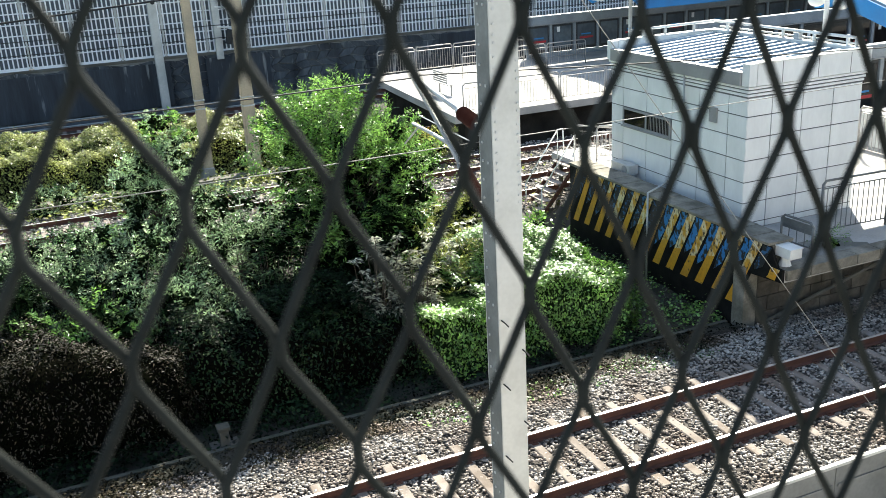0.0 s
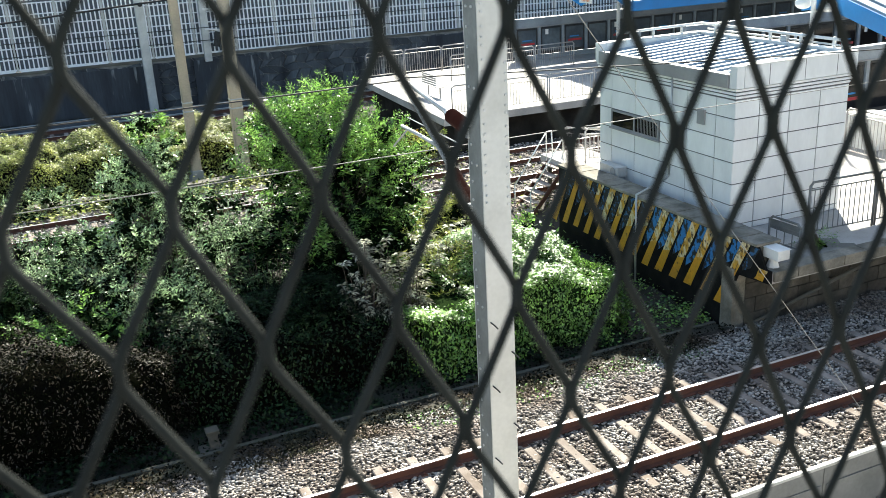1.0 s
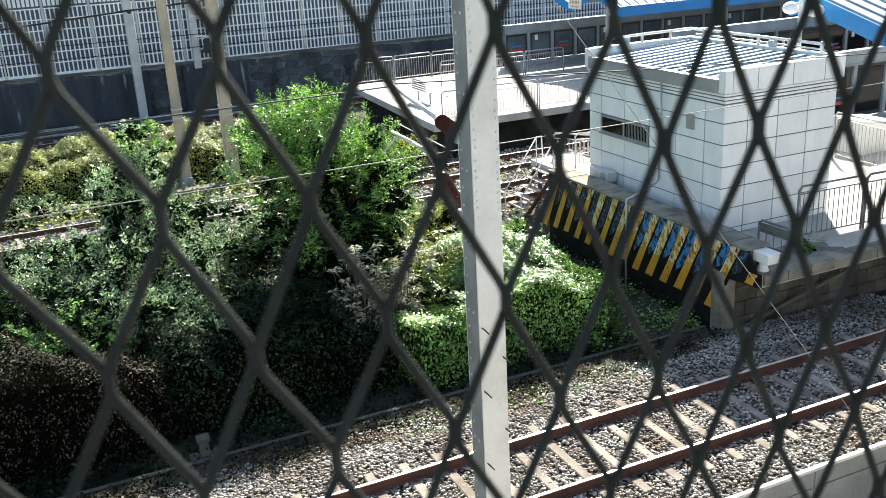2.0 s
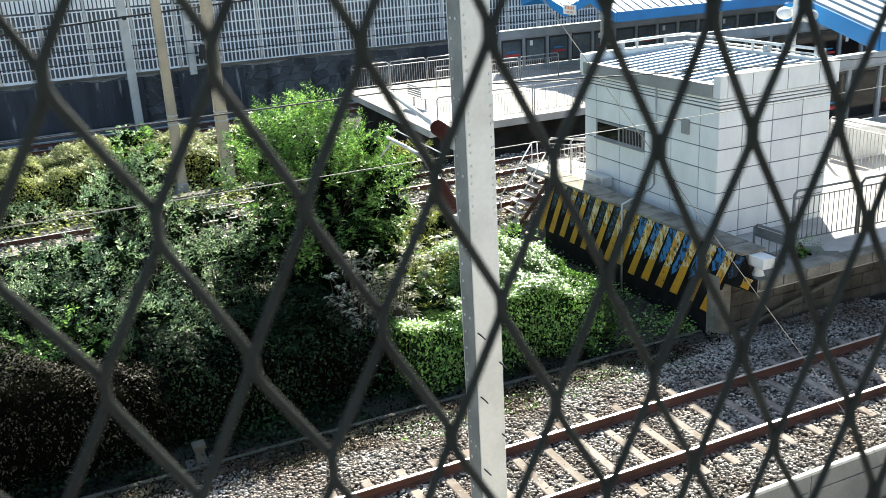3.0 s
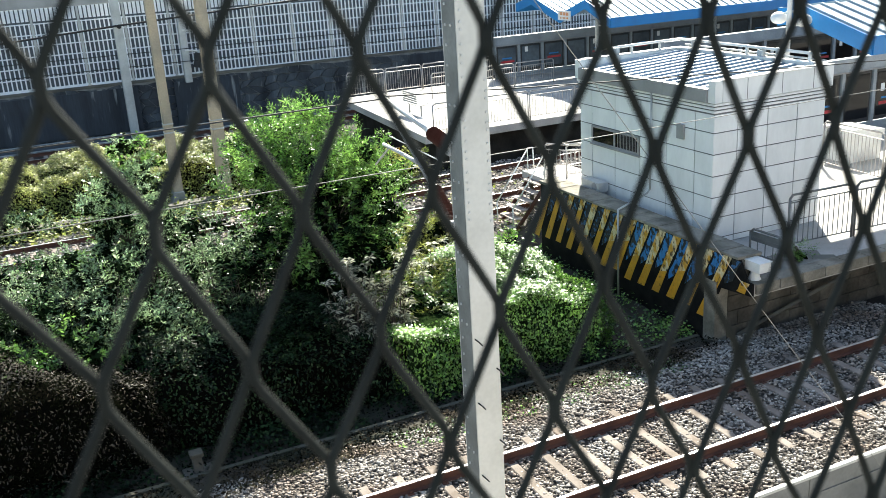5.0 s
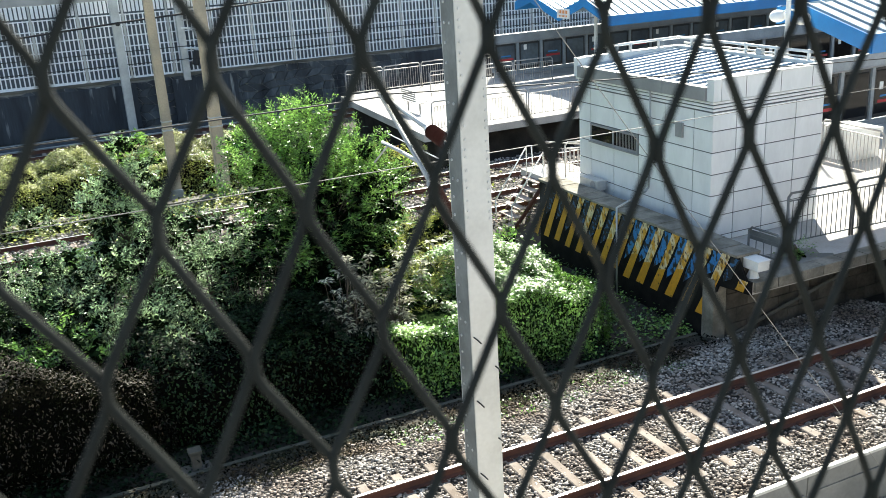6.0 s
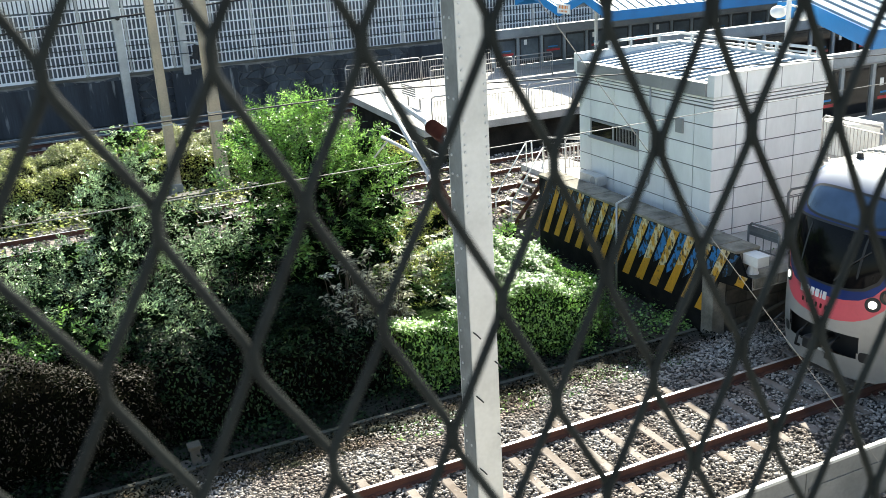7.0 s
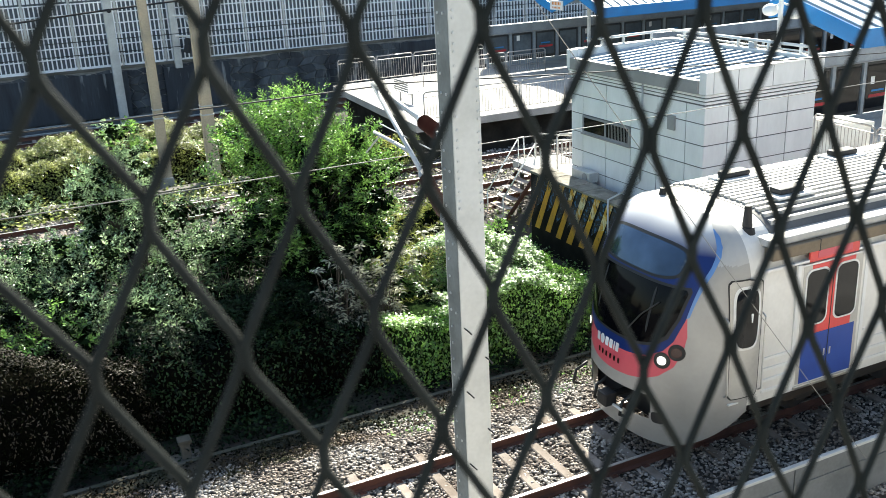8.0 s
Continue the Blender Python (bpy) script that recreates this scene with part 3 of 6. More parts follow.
# ---------------------------------------------------------------- tiled equipment house
HX0, HX1, HY0, HY1, HZ0, HZ1 = 13.97, 17.12, 5.05, 10.13, PZ, 4.02


def tile_mesh(w, h, t=0.018):
    bm = one_box((-w / 2, -t, -h / 2), (w / 2, 0, h / 2), 0.006)
    me = bpy.data.meshes.new("tile")
    bm.to_mesh(me)
    bm.free()
    me.materials.append(M["tile"])
    return me


def build_house():
    h = thing("equipment_house", "small white-tiled equipment house with a blue ribbed metal roof", "building")
    part("wall_core", one_box((HX0 + 0.02, HY0 + 0.02, HZ0), (HX1 - 0.02, HY1 - 0.02, HZ1)), M["grout"], h, "dark joints behind the tiles")
    rows = [HZ1]
    for z in (3.62, 3.155, 2.675, 2.20, 1.735, 1.27):
        rows.append(z)
    rows.append(PZ)
    win = (7.62, 9.6, 2.69, 3.14)
    cache = {}

    def put(w, hh, loc, turn):
        key = (round(w, 3), round(hh, 3))
        if key not in cache:
            cache[key] = tile_mesh(w - 0.022, hh - 0.022)
        piece("tile", cache[key], h, loc, turn)
    nx, ny = [HX0, 14.62, 15.45, 16.3, HX1], [HY0, 5.65, 6.62, 7.6, 8.6, 9.6, HY1]
    for za, zb in zip(rows, rows[1:]):
        for a, b in zip(nx, nx[1:]):
            put(b - a, za - zb, ((a + b) / 2, HY0 + 0.018, (za + zb) / 2), 0)
            put(b - a, za - zb, ((a + b) / 2, HY1 - 0.018, (za + zb) / 2), math.pi)
        for a, b in zip(ny, ny[1:]):
            if not (a >= win[0] - 0.1 and b <= win[1] + 0.1 and za > 3.1 and za < 3.2):
                put(b - a, za - zb, (HX0 + 0.018, (a + b) / 2, (za + zb) / 2), -math.pi / 2)
            put(b - a, za - zb, (HX1 - 0.018, (a + b) / 2, (za + zb) / 2), math.pi / 2)
    # stepped bands under the parapet
    for i, z in enumerate((4.02, 4.10, 4.18)):
        o = 0.015 + 0.022 * i
        part("band", one_box((HX0 - o, HY0 - o, z + 0.026), (HX1 + o, HY1 + o, z + 0.075), 0.006), M["tile"], h, "pale stone string course")
    part("band_core", one_box((HX0 + 0.005, HY0 + 0.005, 4.0), (HX1 - 0.005, HY1 - 0.005, 4.3)), M["grout"], h)
    # parapet: three raised sides, open eave towards the end wall
    o = 0.09
    part("parapet", one_box((HX0 - o + 0.22, HY0 - o, 4.27), (HX1 + o, HY0 + 0.1, 4.72), 0.008), M["tile"], h, "tiled parapet")
    part("parapet", one_box((HX1 - 0.1, HY0 + 0.1, 4.27), (HX1 + o, HY1 + o, 4.72), 0.008), M["tile"], h)
    part("parapet", one_box((HX0 - o + 0.22, HY1 - 0.1, 4.27), (HX1 - 0.1, HY1 + o, 4.72), 0.008), M["tile"], h)
    for lo, hi in (((HX0 - o + 0.2, HY0 - o - 0.02, 4.72), (HX1 + o, HY0 + 0.12, 4.75)), ((HX1 - 0.12, HY0 + 0.12, 4.72), (HX1 + o + 0.02, HY1 + o, 4.75)), ((HX0 - o + 0.2, HY1 - 0.12, 4.72), (HX1 - 0.12, HY1 + o + 0.02, 4.75))):
        part("parapet_cap", one_box(lo, hi, 0.008), M["white_metal"], h, "white metal coping")
    for x in (14.75, 15.72, 16.62):
        part("panel_joint", one_box((x, HY0 - o - 0.003, 4.28), (x + 0.014, HY0 - o, 4.715)), M["grout"], h)
    part("end_post", one_box((HX0 - o, HY0 - o - 0.01, 4.27), (HX0 - o + 0.2, HY0 + 0.12, 4.74), 0.01), M["tile"], h, "white parapet end")
    part("end_post", one_box((HX0 - o, HY1 - 0.12, 4.27), (HX0 - o + 0.2, HY1 + o, 4.74), 0.01), M["tile"], h)
    part("gutter", one_box((HX0 - 0.14, HY0 + 0.125, 4.27), (HX0 + 0.03, HY1 - 0.125, 4.56), 0.012), M["trim_grey"], h, "grey sheet-metal gutter")
    for y in (6.6, 8.3):
        part("gutter_joint", one_box((HX0 - 0.145, y, 4.265), (HX0 - 0.10, y + 0.03, 4.565), 0.003), M["trim_grey"], h)
    # ribbed roof: one pan and raised ribs that run along the track
    part("roof_pan", prism(bmesh.new(), [(HX0 + 0.03, 4.3), (HX1 - 0.1, 4.3), (HX1 - 0.1, 4.65), (HX0 + 0.03, 4.5)], HY0 + 0.1, HY1 - 0.1, "y"), M["roof_blue_deep"], h, "blue coated roof pan")
    k = 15
    for i in range(k):
        y = HY0 + 0.2 + i * (HY1 - HY0 - 0.42) / (k - 1)
        rib = prism(bmesh.new(), [(HX0 + 0.02, 4.48), (HX1 - 0.12, 4.63), (HX1 - 0.12, 4.695), (HX0 + 0.02, 4.545)], y - 0.062, y + 0.062, "y")
        bmesh.ops.bevel(rib, geom=rib.edges[:], offset=0.014, segments=1, affect="EDGES")
        part("roof_rib", rib, M["roof_sheet"], h)
    # window with sliding sashes
    w = part("window", one_box((HX0 - 0.02, win[0], win[2]), (HX0 + 0.03, win[1], win[2] + 0.05), 0.004), M["trim_grey"], h, "dark sliding window in an aluminium frame")
    part("frame", one_box((HX0 - 0.02, win[0], win[3] - 0.05), (HX0 + 0.03, win[1], win[3]), 0.004), M["trim_grey"], w)
    for y in (win[0], 0.5 * (win[0] + win[1]) - 0.02, win[1] - 0.05):
        part("frame", one_box((HX0 - 0.022, y, win[2] + 0.05), (HX0 + 0.03, y + 0.05, win[3] - 0.05), 0.004), M["trim_grey"], w)
    part("pane", one_box((HX0 + 0.0, win[0] + 0.05, win[2] + 0.05), (HX0 + 0.012, win[1] - 0.05, win[3] - 0.05)), M["glass_dark"], w, "dark glass")
    bm = bmesh.new()
    for i in range(14):
        y = win[0] + 0.07 + i * 0.06
        tube(bm, (HX0 - 0.012, y, win[2] + 0.05), (HX0 - 0.012, y, win[3] - 0.05), 0.006, 5)
    part("window_grille", bm, M["trim_grey"], w, "fine steel grille")
    part("sill", one_box((HX0 - 0.05, win[0] - 0.04, win[2] - 0.04), (HX0 + 0.02, win[1] + 0.04, win[2]), 0.006), M["trim_grey"], h)
    bm = bmesh.new()
    pipe(bm, [(HX0 - 0.06, 7.1, 4.3), (HX0 - 0.06, 7.12, 1.98), (HX0 - 0.16, 7.1, 1.9), (12.92, 7.0, 1.68), (12.9, 6.96, -0.45)], 0.024, 8)
    part("downpipe", bm, M["galv"], h, "white rainwater downpipe", True)
    part("junction_box", one_box((HX0 - 0.05, 5.98, 3.35), (HX0 + 0.01, 6.22, 3.68), 0.008), M["trim_grey"], h, "small grey cover plate")
    # pipework and small boxes along the rear parapets
    part("roof_pipe", pipe(bmesh.new(), [(HX0 + 0.5, HY1 + 0.02, 4.92), (HX1 + 0.02, HY1 + 0.02, 4.95), (HX1 + 0.02, HY0 + 0.3, 4.93), (HX1 + 0.02, HY0 + 0.3, 4.75)], 0.035, 8), M["white_metal"], h, "white conduit along the parapet", True)
    part("roof_pipe", pipe(bmesh.new(), [(HX1 + 0.05, HY1 - 0.2, 4.82), (HX1 + 0.05, HY0 + 0.1, 4.8)], 0.022, 6), M["galv"], h, "", True)
    for y in (5.6, 6.6, 7.6, 8.6, 9.6):
        part("pipe_clamp", one_box((HX1 - 0.01, y - 0.025, 4.75), (HX1 + 0.06, y + 0.025, 4.98), 0.01), M["white_metal"], h)
    for x in (14.6, 15.6, 16.5):
        part("pipe_clamp", one_box((x - 0.025, HY1 - 0.01, 4.75), (x + 0.025, HY1 + 0.06, 4.96), 0.01), M["galv"], h)
    part("junction_box", one_box((HX1 - 0.06, 7.0, 4.75), (HX1 + 0.06, 7.18, 4.9), 0.015), M["galv"], h)
    part("junction_box", one_box((14.9, HY1 - 0.08, 4.75), (15.15, HY1 + 0.06, 4.93), 0.015), M["galv"], h)
    return h


build_house()

# ---------------------------------------------------------------- far side: wall, noise barrier, platform, canopies
def build_far_wall():
    w = tagged(part("retaining_wall", one_box((-40, 37.0, -0.6), (140, 37.6, 2.12)), M["joint"]), "dark stained stone retaining wall under the noise barrier", "wall", kind="structure")
    # rubble stones on a jittered lattice, with open joints
    g = np.random.default_rng(3)
    nx, nz = 48, 6
    X = np.linspace(-4.5, 25.5, nx + 1)[:, None] + g.uniform(-0.17, 0.17, (nx + 1, nz + 1)) + 0.3 * (np.arange(nz + 1) % 2)
    Z = np.linspace(-0.15, 2.1, nz + 1)[None] + g.uniform(-0.1, 0.1, (nx + 1, nz + 1))
    for i in range(nx):
        for j in range(nz):
            q = np.array([(X[i, j], Z[i, j]), (X[i + 1, j], Z[i + 1, j]), (X[i + 1, j + 1], Z[i + 1, j + 1]), (X[i, j + 1], Z[i, j + 1])])
            c = q.mean(0)
            q = c + (q - c) * 0.92
            mids = [(q[k] * 0.5 + q[(k + 1) % 4] * 0.5 - c) * g.uniform(1.0, 1.08) for k in range(4)]
            o = [p for k in range(4) for p in (tuple(q[k] - c), tuple(mids[k]))]
            s = part("wall_stone", prism(bmesh.new(), o, -0.05 - g.uniform(0, 0.04), 0.02, "y"), M["stone_wall"], w)
            s.location = (c[0], 36.99, c[1])
    for x0, x1 in ((-14.0, 6.3), (8.0, 11.2), (20.5, 60.0)):
        part("render_panel", one_box((x0, 36.84, -0.1), (x1, 36.9, 1.98), 0.01), M["dark_render"], w, "dark rendered patch with pale streaks")
    part("wall_cap", one_box((-40, 36.93, 2.12), (140, 37.65, 2.24), 0.01), M["concrete_dark"], w)
    return w


def barrier_panel():
    """One slotted panel, 1.96 m wide, foot at the origin."""
    b = thing("noise_barrier_panel", "grey-white slotted noise barrier panel on the stone wall", "noise barrier", group="noise barrier panels")
    part("backing", one_box((0.04, 0.02, 0.05), (1.92, 0.1, 3.1)), M["panel_dark"], b, "dark absorbing fill")
    for i in range(10):
        x = 0.05 + i * 0.1985
        part("bar", one_box((x, -0.03, 0.06), (x + 0.062, 0.018, 3.08)), M["panel_white"], b)
    for i in range(7):
        z = 0.08 + i * 0.49
        part("cross_bar", one_box((0.02, -0.024, z), (1.94, 0.016, z + 0.05)), M["panel_white"], b)
    part("panel_frame", prism(bmesh.new(), [(0, 0.12), (0.12, 0), (1.84, 0), (1.96, 0.12), (1.96, 0.15), (0, 0.15)], -0.05, 0.02, "y"), M["panel_white"], b)
    part("panel_post", one_box((1.95, -0.06, -0.02), (2.03, 0.1, 3.7)), M["galv"], b, "galvanised steel post")
    for i in range(10):
        x = 0.05 + i * 0.19
        part("louvre", one_box((x, -0.01, 3.16), (x + 0.13, 0.05, 3.72)), M["panel_white"], b, "upper louvre blade")
    part("louvre_back", one_box((0.02, 0.055, 3.1), (1.94, 0.09, 3.7)), M["panel_dark"], b)
    return b


build_far_wall()
for y, z in ((36.3, -0.1), (35.5, -0.25)):
    dz = thing("cable_duct", "dark steel cable duct with a pale lid along the stone wall", "duct", kind="structure")
    part("trough", one_box((-40, y, z - 0.5), (21, y + 0.16, z - 0.03), 0.01), M["panel_dark"], dz)
    part("lid", one_box((-40, y - 0.02, z - 0.03), (21, y + 0.18, z), 0.006), M["galv"], dz, "pale steel lid")
bp_ = barrier_panel()
bp_.location = (-3.87, 37.2, 2.24)
for i in range(1, 42):
    copy_thing(bp_, Matrix.Translation((-3.87 + 2.03 * i, 37.2, 2.24 - 0.012 * i)))


def apartment(x, y, w, d, hgt, floors, label):
    a = thing("apartment_building", label, "building", (x, y, GROUND))
    part("wall", one_box((0, 0, 0), (w, d, hgt)), M["paving"], a)
    part("roof", one_box((-0.2, -0.2, hgt), (w + 0.2, d + 0.2, hgt + 0.5)), M["concrete"], a)
    wm = one_box((0, -0.06, 0), (2.2, 0.04, 1.5))
    me = bpy.data.meshes.new("window")
    wm.to_mesh(me)
    wm.free()
    me.materials.append(M["glass_dark"])
    for f in range(floors):
        for i in range(int(w / 4)):
            piece("window", me, a, (1.0 + i * 4, 0, 1.2 + f * 3))
    return a


for x, w, hgt in ((-42, 36, 9), (-2, 22, 7.5), (24, 40, 9), (70, 40, 9)):
    apartment(x, 52, w, 12, hgt, int(hgt / 3) - 1, "pale plastered apartment block behind the noise barrier")


def railing(name, pts, hgt, label, gap=0.12, metal="rail_steel", plate=0.0):
    """Steel railing along a line of points: hooped frames with upright bars."""
    t = thing(name, label, "railing", group="platform railings")
    for a, b in zip(pts, pts[1:]):
        a, b = Vector(a), Vector(b)
        n = max(1, round((b - a).length / 2.0))
        for i in range(n):
            p, q = a.lerp(b, (i + 0.02) / n), a.lerp(b, (i + 0.98) / n)
            u = Vector((0, 0, 1))
            e = (q - p).normalized() * 0.08
            part("hoop", pipe(bmesh.new(), [p, p + u * (hgt - 0.08), p + u * hgt + e, q + u * hgt - e, q + u * (hgt - 0.08), q], 0.026, 8), M[metal], t, "", True)
            part("bottom_rail", tube(bmesh.new(), p + u * 0.14, q + u * 0.14, 0.016, 6), M[metal], t)
            part("upper_rail", tube(bmesh.new(), p + u * (hgt - 0.17), q + u * (hgt - 0.17), 0.016, 6), M[metal], t)
            if plate:
                w = (q - p).cross(u).normalized() * 0.006
                c = [p + u * (hgt - 0.05) + w, q + u * (hgt - 0.05) + w, q + u * (hgt - 0.05 - plate) + w, p + u * (hgt - 0.05 - plate) + w]
                bm = bmesh.new()
                va, vb = [bm.verts.new(k) for k in c], [bm.verts.new(k - 2 * w) for k in c]
                bm.faces.new(va)
                bm.faces.new(vb[::-1])
                for k in range(4):
                    bm.faces.new((va[k], vb[k], vb[(k + 1) % 4], va[(k + 1) % 4]))
                part("plate", bm, M[metal], t, "flat grey plate under the top bar")
            m = max(2, int((q - p).length / gap))
            for j in range(1, m):
                c = p.lerp(q, j / m)
                part("bar", tube(bmesh.new(), c + u * 0.14, c + u * (hgt - 0.17), 0.011, 5), M[metal], t)
    return t


def build_far_platform():
    p = thing("platform", "white concrete far platform with a ramped end", "platform", kind="structure")
    part("slab", prism(bmesh.new(), [(13.9, 20.1), (150, 20.1), (150, 30.8), (14.5, 30.8)], 0.86, PZ, "z"), M["paving"], p, "sun-bleached paved slab")
    part("base_wall", prism(bmesh.new(), [(14.5, 20.6), (150, 20.6), (150, 30.5), (15.0, 30.5)], -0.6, 0.858, "z"), M["under_slab_shade"], p, "far base wall coloured near black for the shaded underside")
    return p


build_far_platform()
railing("railing", [(14.7, 30.55, PZ), (22.3, 30.55, PZ)], 1.15, "stainless steel railing along the back of the far platform")
railing("railing", [(14.3, 20.3, PZ), (24.4, 20.3, PZ)], 1.1, "stainless steel railing along the track edge of the far platform")
railing("railing", [(17.6, 27.6, PZ), (24, 27.6, PZ)], 1.1, "stainless steel railing across the middle of the far platform")
railing("railing", [(15.0, 3.88, PZ), (26, 3.3, PZ)], 1.22, "steel railing along the platform edge, coloured darker for the tiled house's shade", 0.13, "rail_dark")
railing("railing", [(21.2, 10.9, PZ), (20.7, 4.2, PZ)], 1.3, "stainless steel railing behind the tiled house")
railing("railing", [(14.72, 12.05, 1.1), (15.55, 11.75, 1.1)], 1.0, "short hooped steel railing at the head of the steps")
railing("railing", [(14.9, 13.55, 1.1), (15.65, 12.5, 1.1)], 0.75, "low hooped railing at the back of the landing")
railing("railing", [(14.08, 3.98, PZ), (14.12, 3.12, PZ)], 0.66, "low hooped dark steel barrier at the platform corner", 0.2, "rail_dark", 0.2)


def canopy(name, profile, x0, x1, label, depth=0.4):
    """Folded roof on a zigzag profile with blue edge boards and white ribbed sheets."""
    c = thing(name, label, "canopy")
    lo = [(y, z - depth) for y, z in profile]
    part("end_board", prism(bmesh.new(), profile + lo[::-1], x0 - 0.04, x0, "x"), M["blue_roof"], c, "bright blue end board")
    for (ya, za), (yb, zb) in zip(profile, profile[1:]):
        part("roof_sheet", prism(bmesh.new(), [(ya, za - 0.02), (yb, zb - 0.02), (yb, zb - 0.07), (ya, za - 0.07)], x0 + 0.001, x1, "x"), M["roof_sheet"], c, "pale ribbed roof sheet")
        n = int((x1 - x0) / 0.45)
        for i in range(min(n, 70)):
            x = x0 + 0.1 + i * 0.45
            o = [(ya, za - 0.019), (yb, zb - 0.019), (yb, zb + 0.03), (ya, za + 0.03)]
            part("seam", prism(bmesh.new(), o, x, x + 0.05, "x"), M["roof_sheet"], c)
    for y, z in (profile[0], profile[-1]):
        part("edge_board", one_box((x0, y - 0.03, z - depth), (x1, y + 0.03, z + 0.03), 0.01), M["blue_roof"], c, "bright blue edge board")
    return c


def canopy_posts(c, xs, ys, top):
    for x in xs:
        for y in ys:
            part("post", tube(bmesh.new(), (x, y, PZ), (x, y, top), 0.09, 10), M["white_metal"], c, "white round steel post")


c1 = canopy("platform_canopy", [(23.05, 4.27), (24.95, 4.98), (27.0, 4.27), (29.5, 5.02), (31.0, 4.6)], 24.0, 75, "blue and white folded canopy roof over the far platform")
canopy_posts(c1, (26, 33, 40, 47), (27.0,), 4.1)
c2 = canopy("platform_canopy", [(5.0, 5.2), (7.1, 5.82), (7.9, 5.7)], 18.4, 75, "blue and white gabled canopy roof over the near platform")
canopy_posts(c2, (22, 29, 36), (7.1,), 5.3)


def screen_doors(y, x0, x1, top, label, glass="glass_dark"):
    """A row of platform screen doors: header, posts and glass bays with frames and stickers."""
    d = thing("platform_screen_door", label, "screen door", group="platform screen doors")
    part("header", one_box((x0, y - 0.14, top - 0.42), (x1, y + 0.14, top), 0.02), M["door_header"], d, "grey steel header box")
    part("header_lip", one_box((x0, y - 0.16, top - 0.46), (x1, y + 0.16, top - 0.421), 0.006), M["trim_grey"], d)
    part("kick_plate", one_box((x0, y - 0.06, PZ), (x1, y + 0.06, PZ + 0.22), 0.006), M["door_header"], d)
    n = int((x1 - x0) / 1.32)
    for i in range(n + 1):
        x = x0 + i * (x1 - x0) / n
        part("post", one_box((x - 0.07, y - 0.09, PZ + 0.22), (x + 0.07, y + 0.09, top - 0.46), 0.01), M["door_header"], d)
        if i < n:
            w = (x1 - x0) / n
            a, b = x + 0.1, x + w - 0.1
            bay = part("door_leaf", one_box((a, y - 0.035, PZ + 0.25), (b, y + 0.035, top - 0.5), 0.012), M["black_frame"], d, "black-framed glass leaf")
            part("pane", one_box((a + 0.08, y - 0.041, PZ + 0.38), (b - 0.08, y + 0.041, top - 0.58)), M[glass], bay)
            if i % 2 == 0:
                part("sticker", one_box((a + 0.2, y - 0.046, 1.86), (b - 0.16, y - 0.0415, 1.96)), M["door_sticker"], bay, "red safety strip")
                part("sticker", one_box((a + 0.3, y - 0.046, 2.05), (b - 0.3, y - 0.0415, 2.11)), M["blue_roof"], bay, "blue safety strip")
            if i % 3 == 1:
                part("notice", one_box((a + 0.25, y - 0.046, 2.3), (a + 0.42, y - 0.0415, 2.55)), M["white_metal"], bay, "small white notice")
    return d


# Glass lightened in colour for the light that the far panes reflect.
M["glass_reflect_grey"] = mat("glass_reflect_grey", (0.13, 0.155, 0.175), 0.12, 0.0, (0.07, 0.085, 0.1), 0.7, fine=6, fine_amt=0.3, bump=0.0, spec=0.5)
M["door_header"] = mat("door_header", (0.3, 0.335, 0.37), 0.5, 0.2, (0.23, 0.26, 0.29), 1.5, fine=14, fine_amt=0.15, bump=0.05)
M["black_frame"] = mat("black_frame", (0.03, 0.032, 0.035), 0.4, 0.2, fine=20, fine_amt=0.1)
M["door_sticker"] = mat("door_sticker", (0.5, 0.03, 0.04), 0.5, 0, fine=20, fine_amt=0.05, bump=0)
screen_doors(11.4, 20.5, 44, 3.52, "grey framed dark glass screen doors behind the tiled house")
screen_doors(20.4, 24.6, 50, 3.42, "grey framed dark glass screen doors under the far canopy")
screen_doors(30.5, 22.4, 60, 3.15, "grey framed screen doors along the back of the far platform, glass greyed for reflections", "glass_reflect_grey")

hb = thing("hazard_barrier", "small black and yellow striped barrier board among the weeds", "barrier", (12.75, 20.4, GROUND))
part("board", one_box((-0.28, -0.03, 0.75), (0.28, 0.03, 1.35), 0.01), M["black_paint"], hb)
for i in range(4):
    part("stripe", prism(bmesh.new(), [(-0.27 + i * 0.13, 0.76), (-0.2 + i * 0.13, 0.76), (-0.15 + i * 0.13, 1.34), (-0.22 + i * 0.13, 1.34)], -0.038, -0.0305, "y"), M["yellow_paint"], hb)
for x in (-0.22, 0.22):
    part("leg", one_box((x - 0.03, 0.03, 0), (x + 0.03, 0.09, 1.3)), M["rail_steel"], hb)
bn = thing("bench", "grey slatted bench on the far platform end", "bench", (15.3, 24.6, PZ))
for i in range(5):
    part("slat", one_box((-0.03, -0.7, 0.5 + i * 0.09), (0.0, 0.7, 0.57 + i * 0.09), 0.005), M["trim_grey"], bn)
for i in range(3):
    part("slat", one_box((0.02 + i * 0.13, -0.7, 0.42), (0.13 + i * 0.13, 0.7, 0.45), 0.005), M["trim_grey"], bn)
for y in (-0.6, 0.6):
    part("leg", one_box((0.17, y - 0.025, 0), (0.23, y + 0.025, 0.42), 0.005), M["trim_grey"], bn)
wb = thing("storage_box", "white storage box with a sloped lid behind the railing", "box", (22.4, 8.9, PZ))
part("body", one_box((-0.6, -0.55, 0), (0.6, 0.55, 0.75), 0.02), M["white_metal"], wb)
part("lid", prism(bmesh.new(), [(-0.64, 0.75), (0.64, 0.75), (0.64, 0.86), (-0.64, 0.98)], -0.6, 0.6, "y"), M["white_metal"], wb, "sloped white lid")

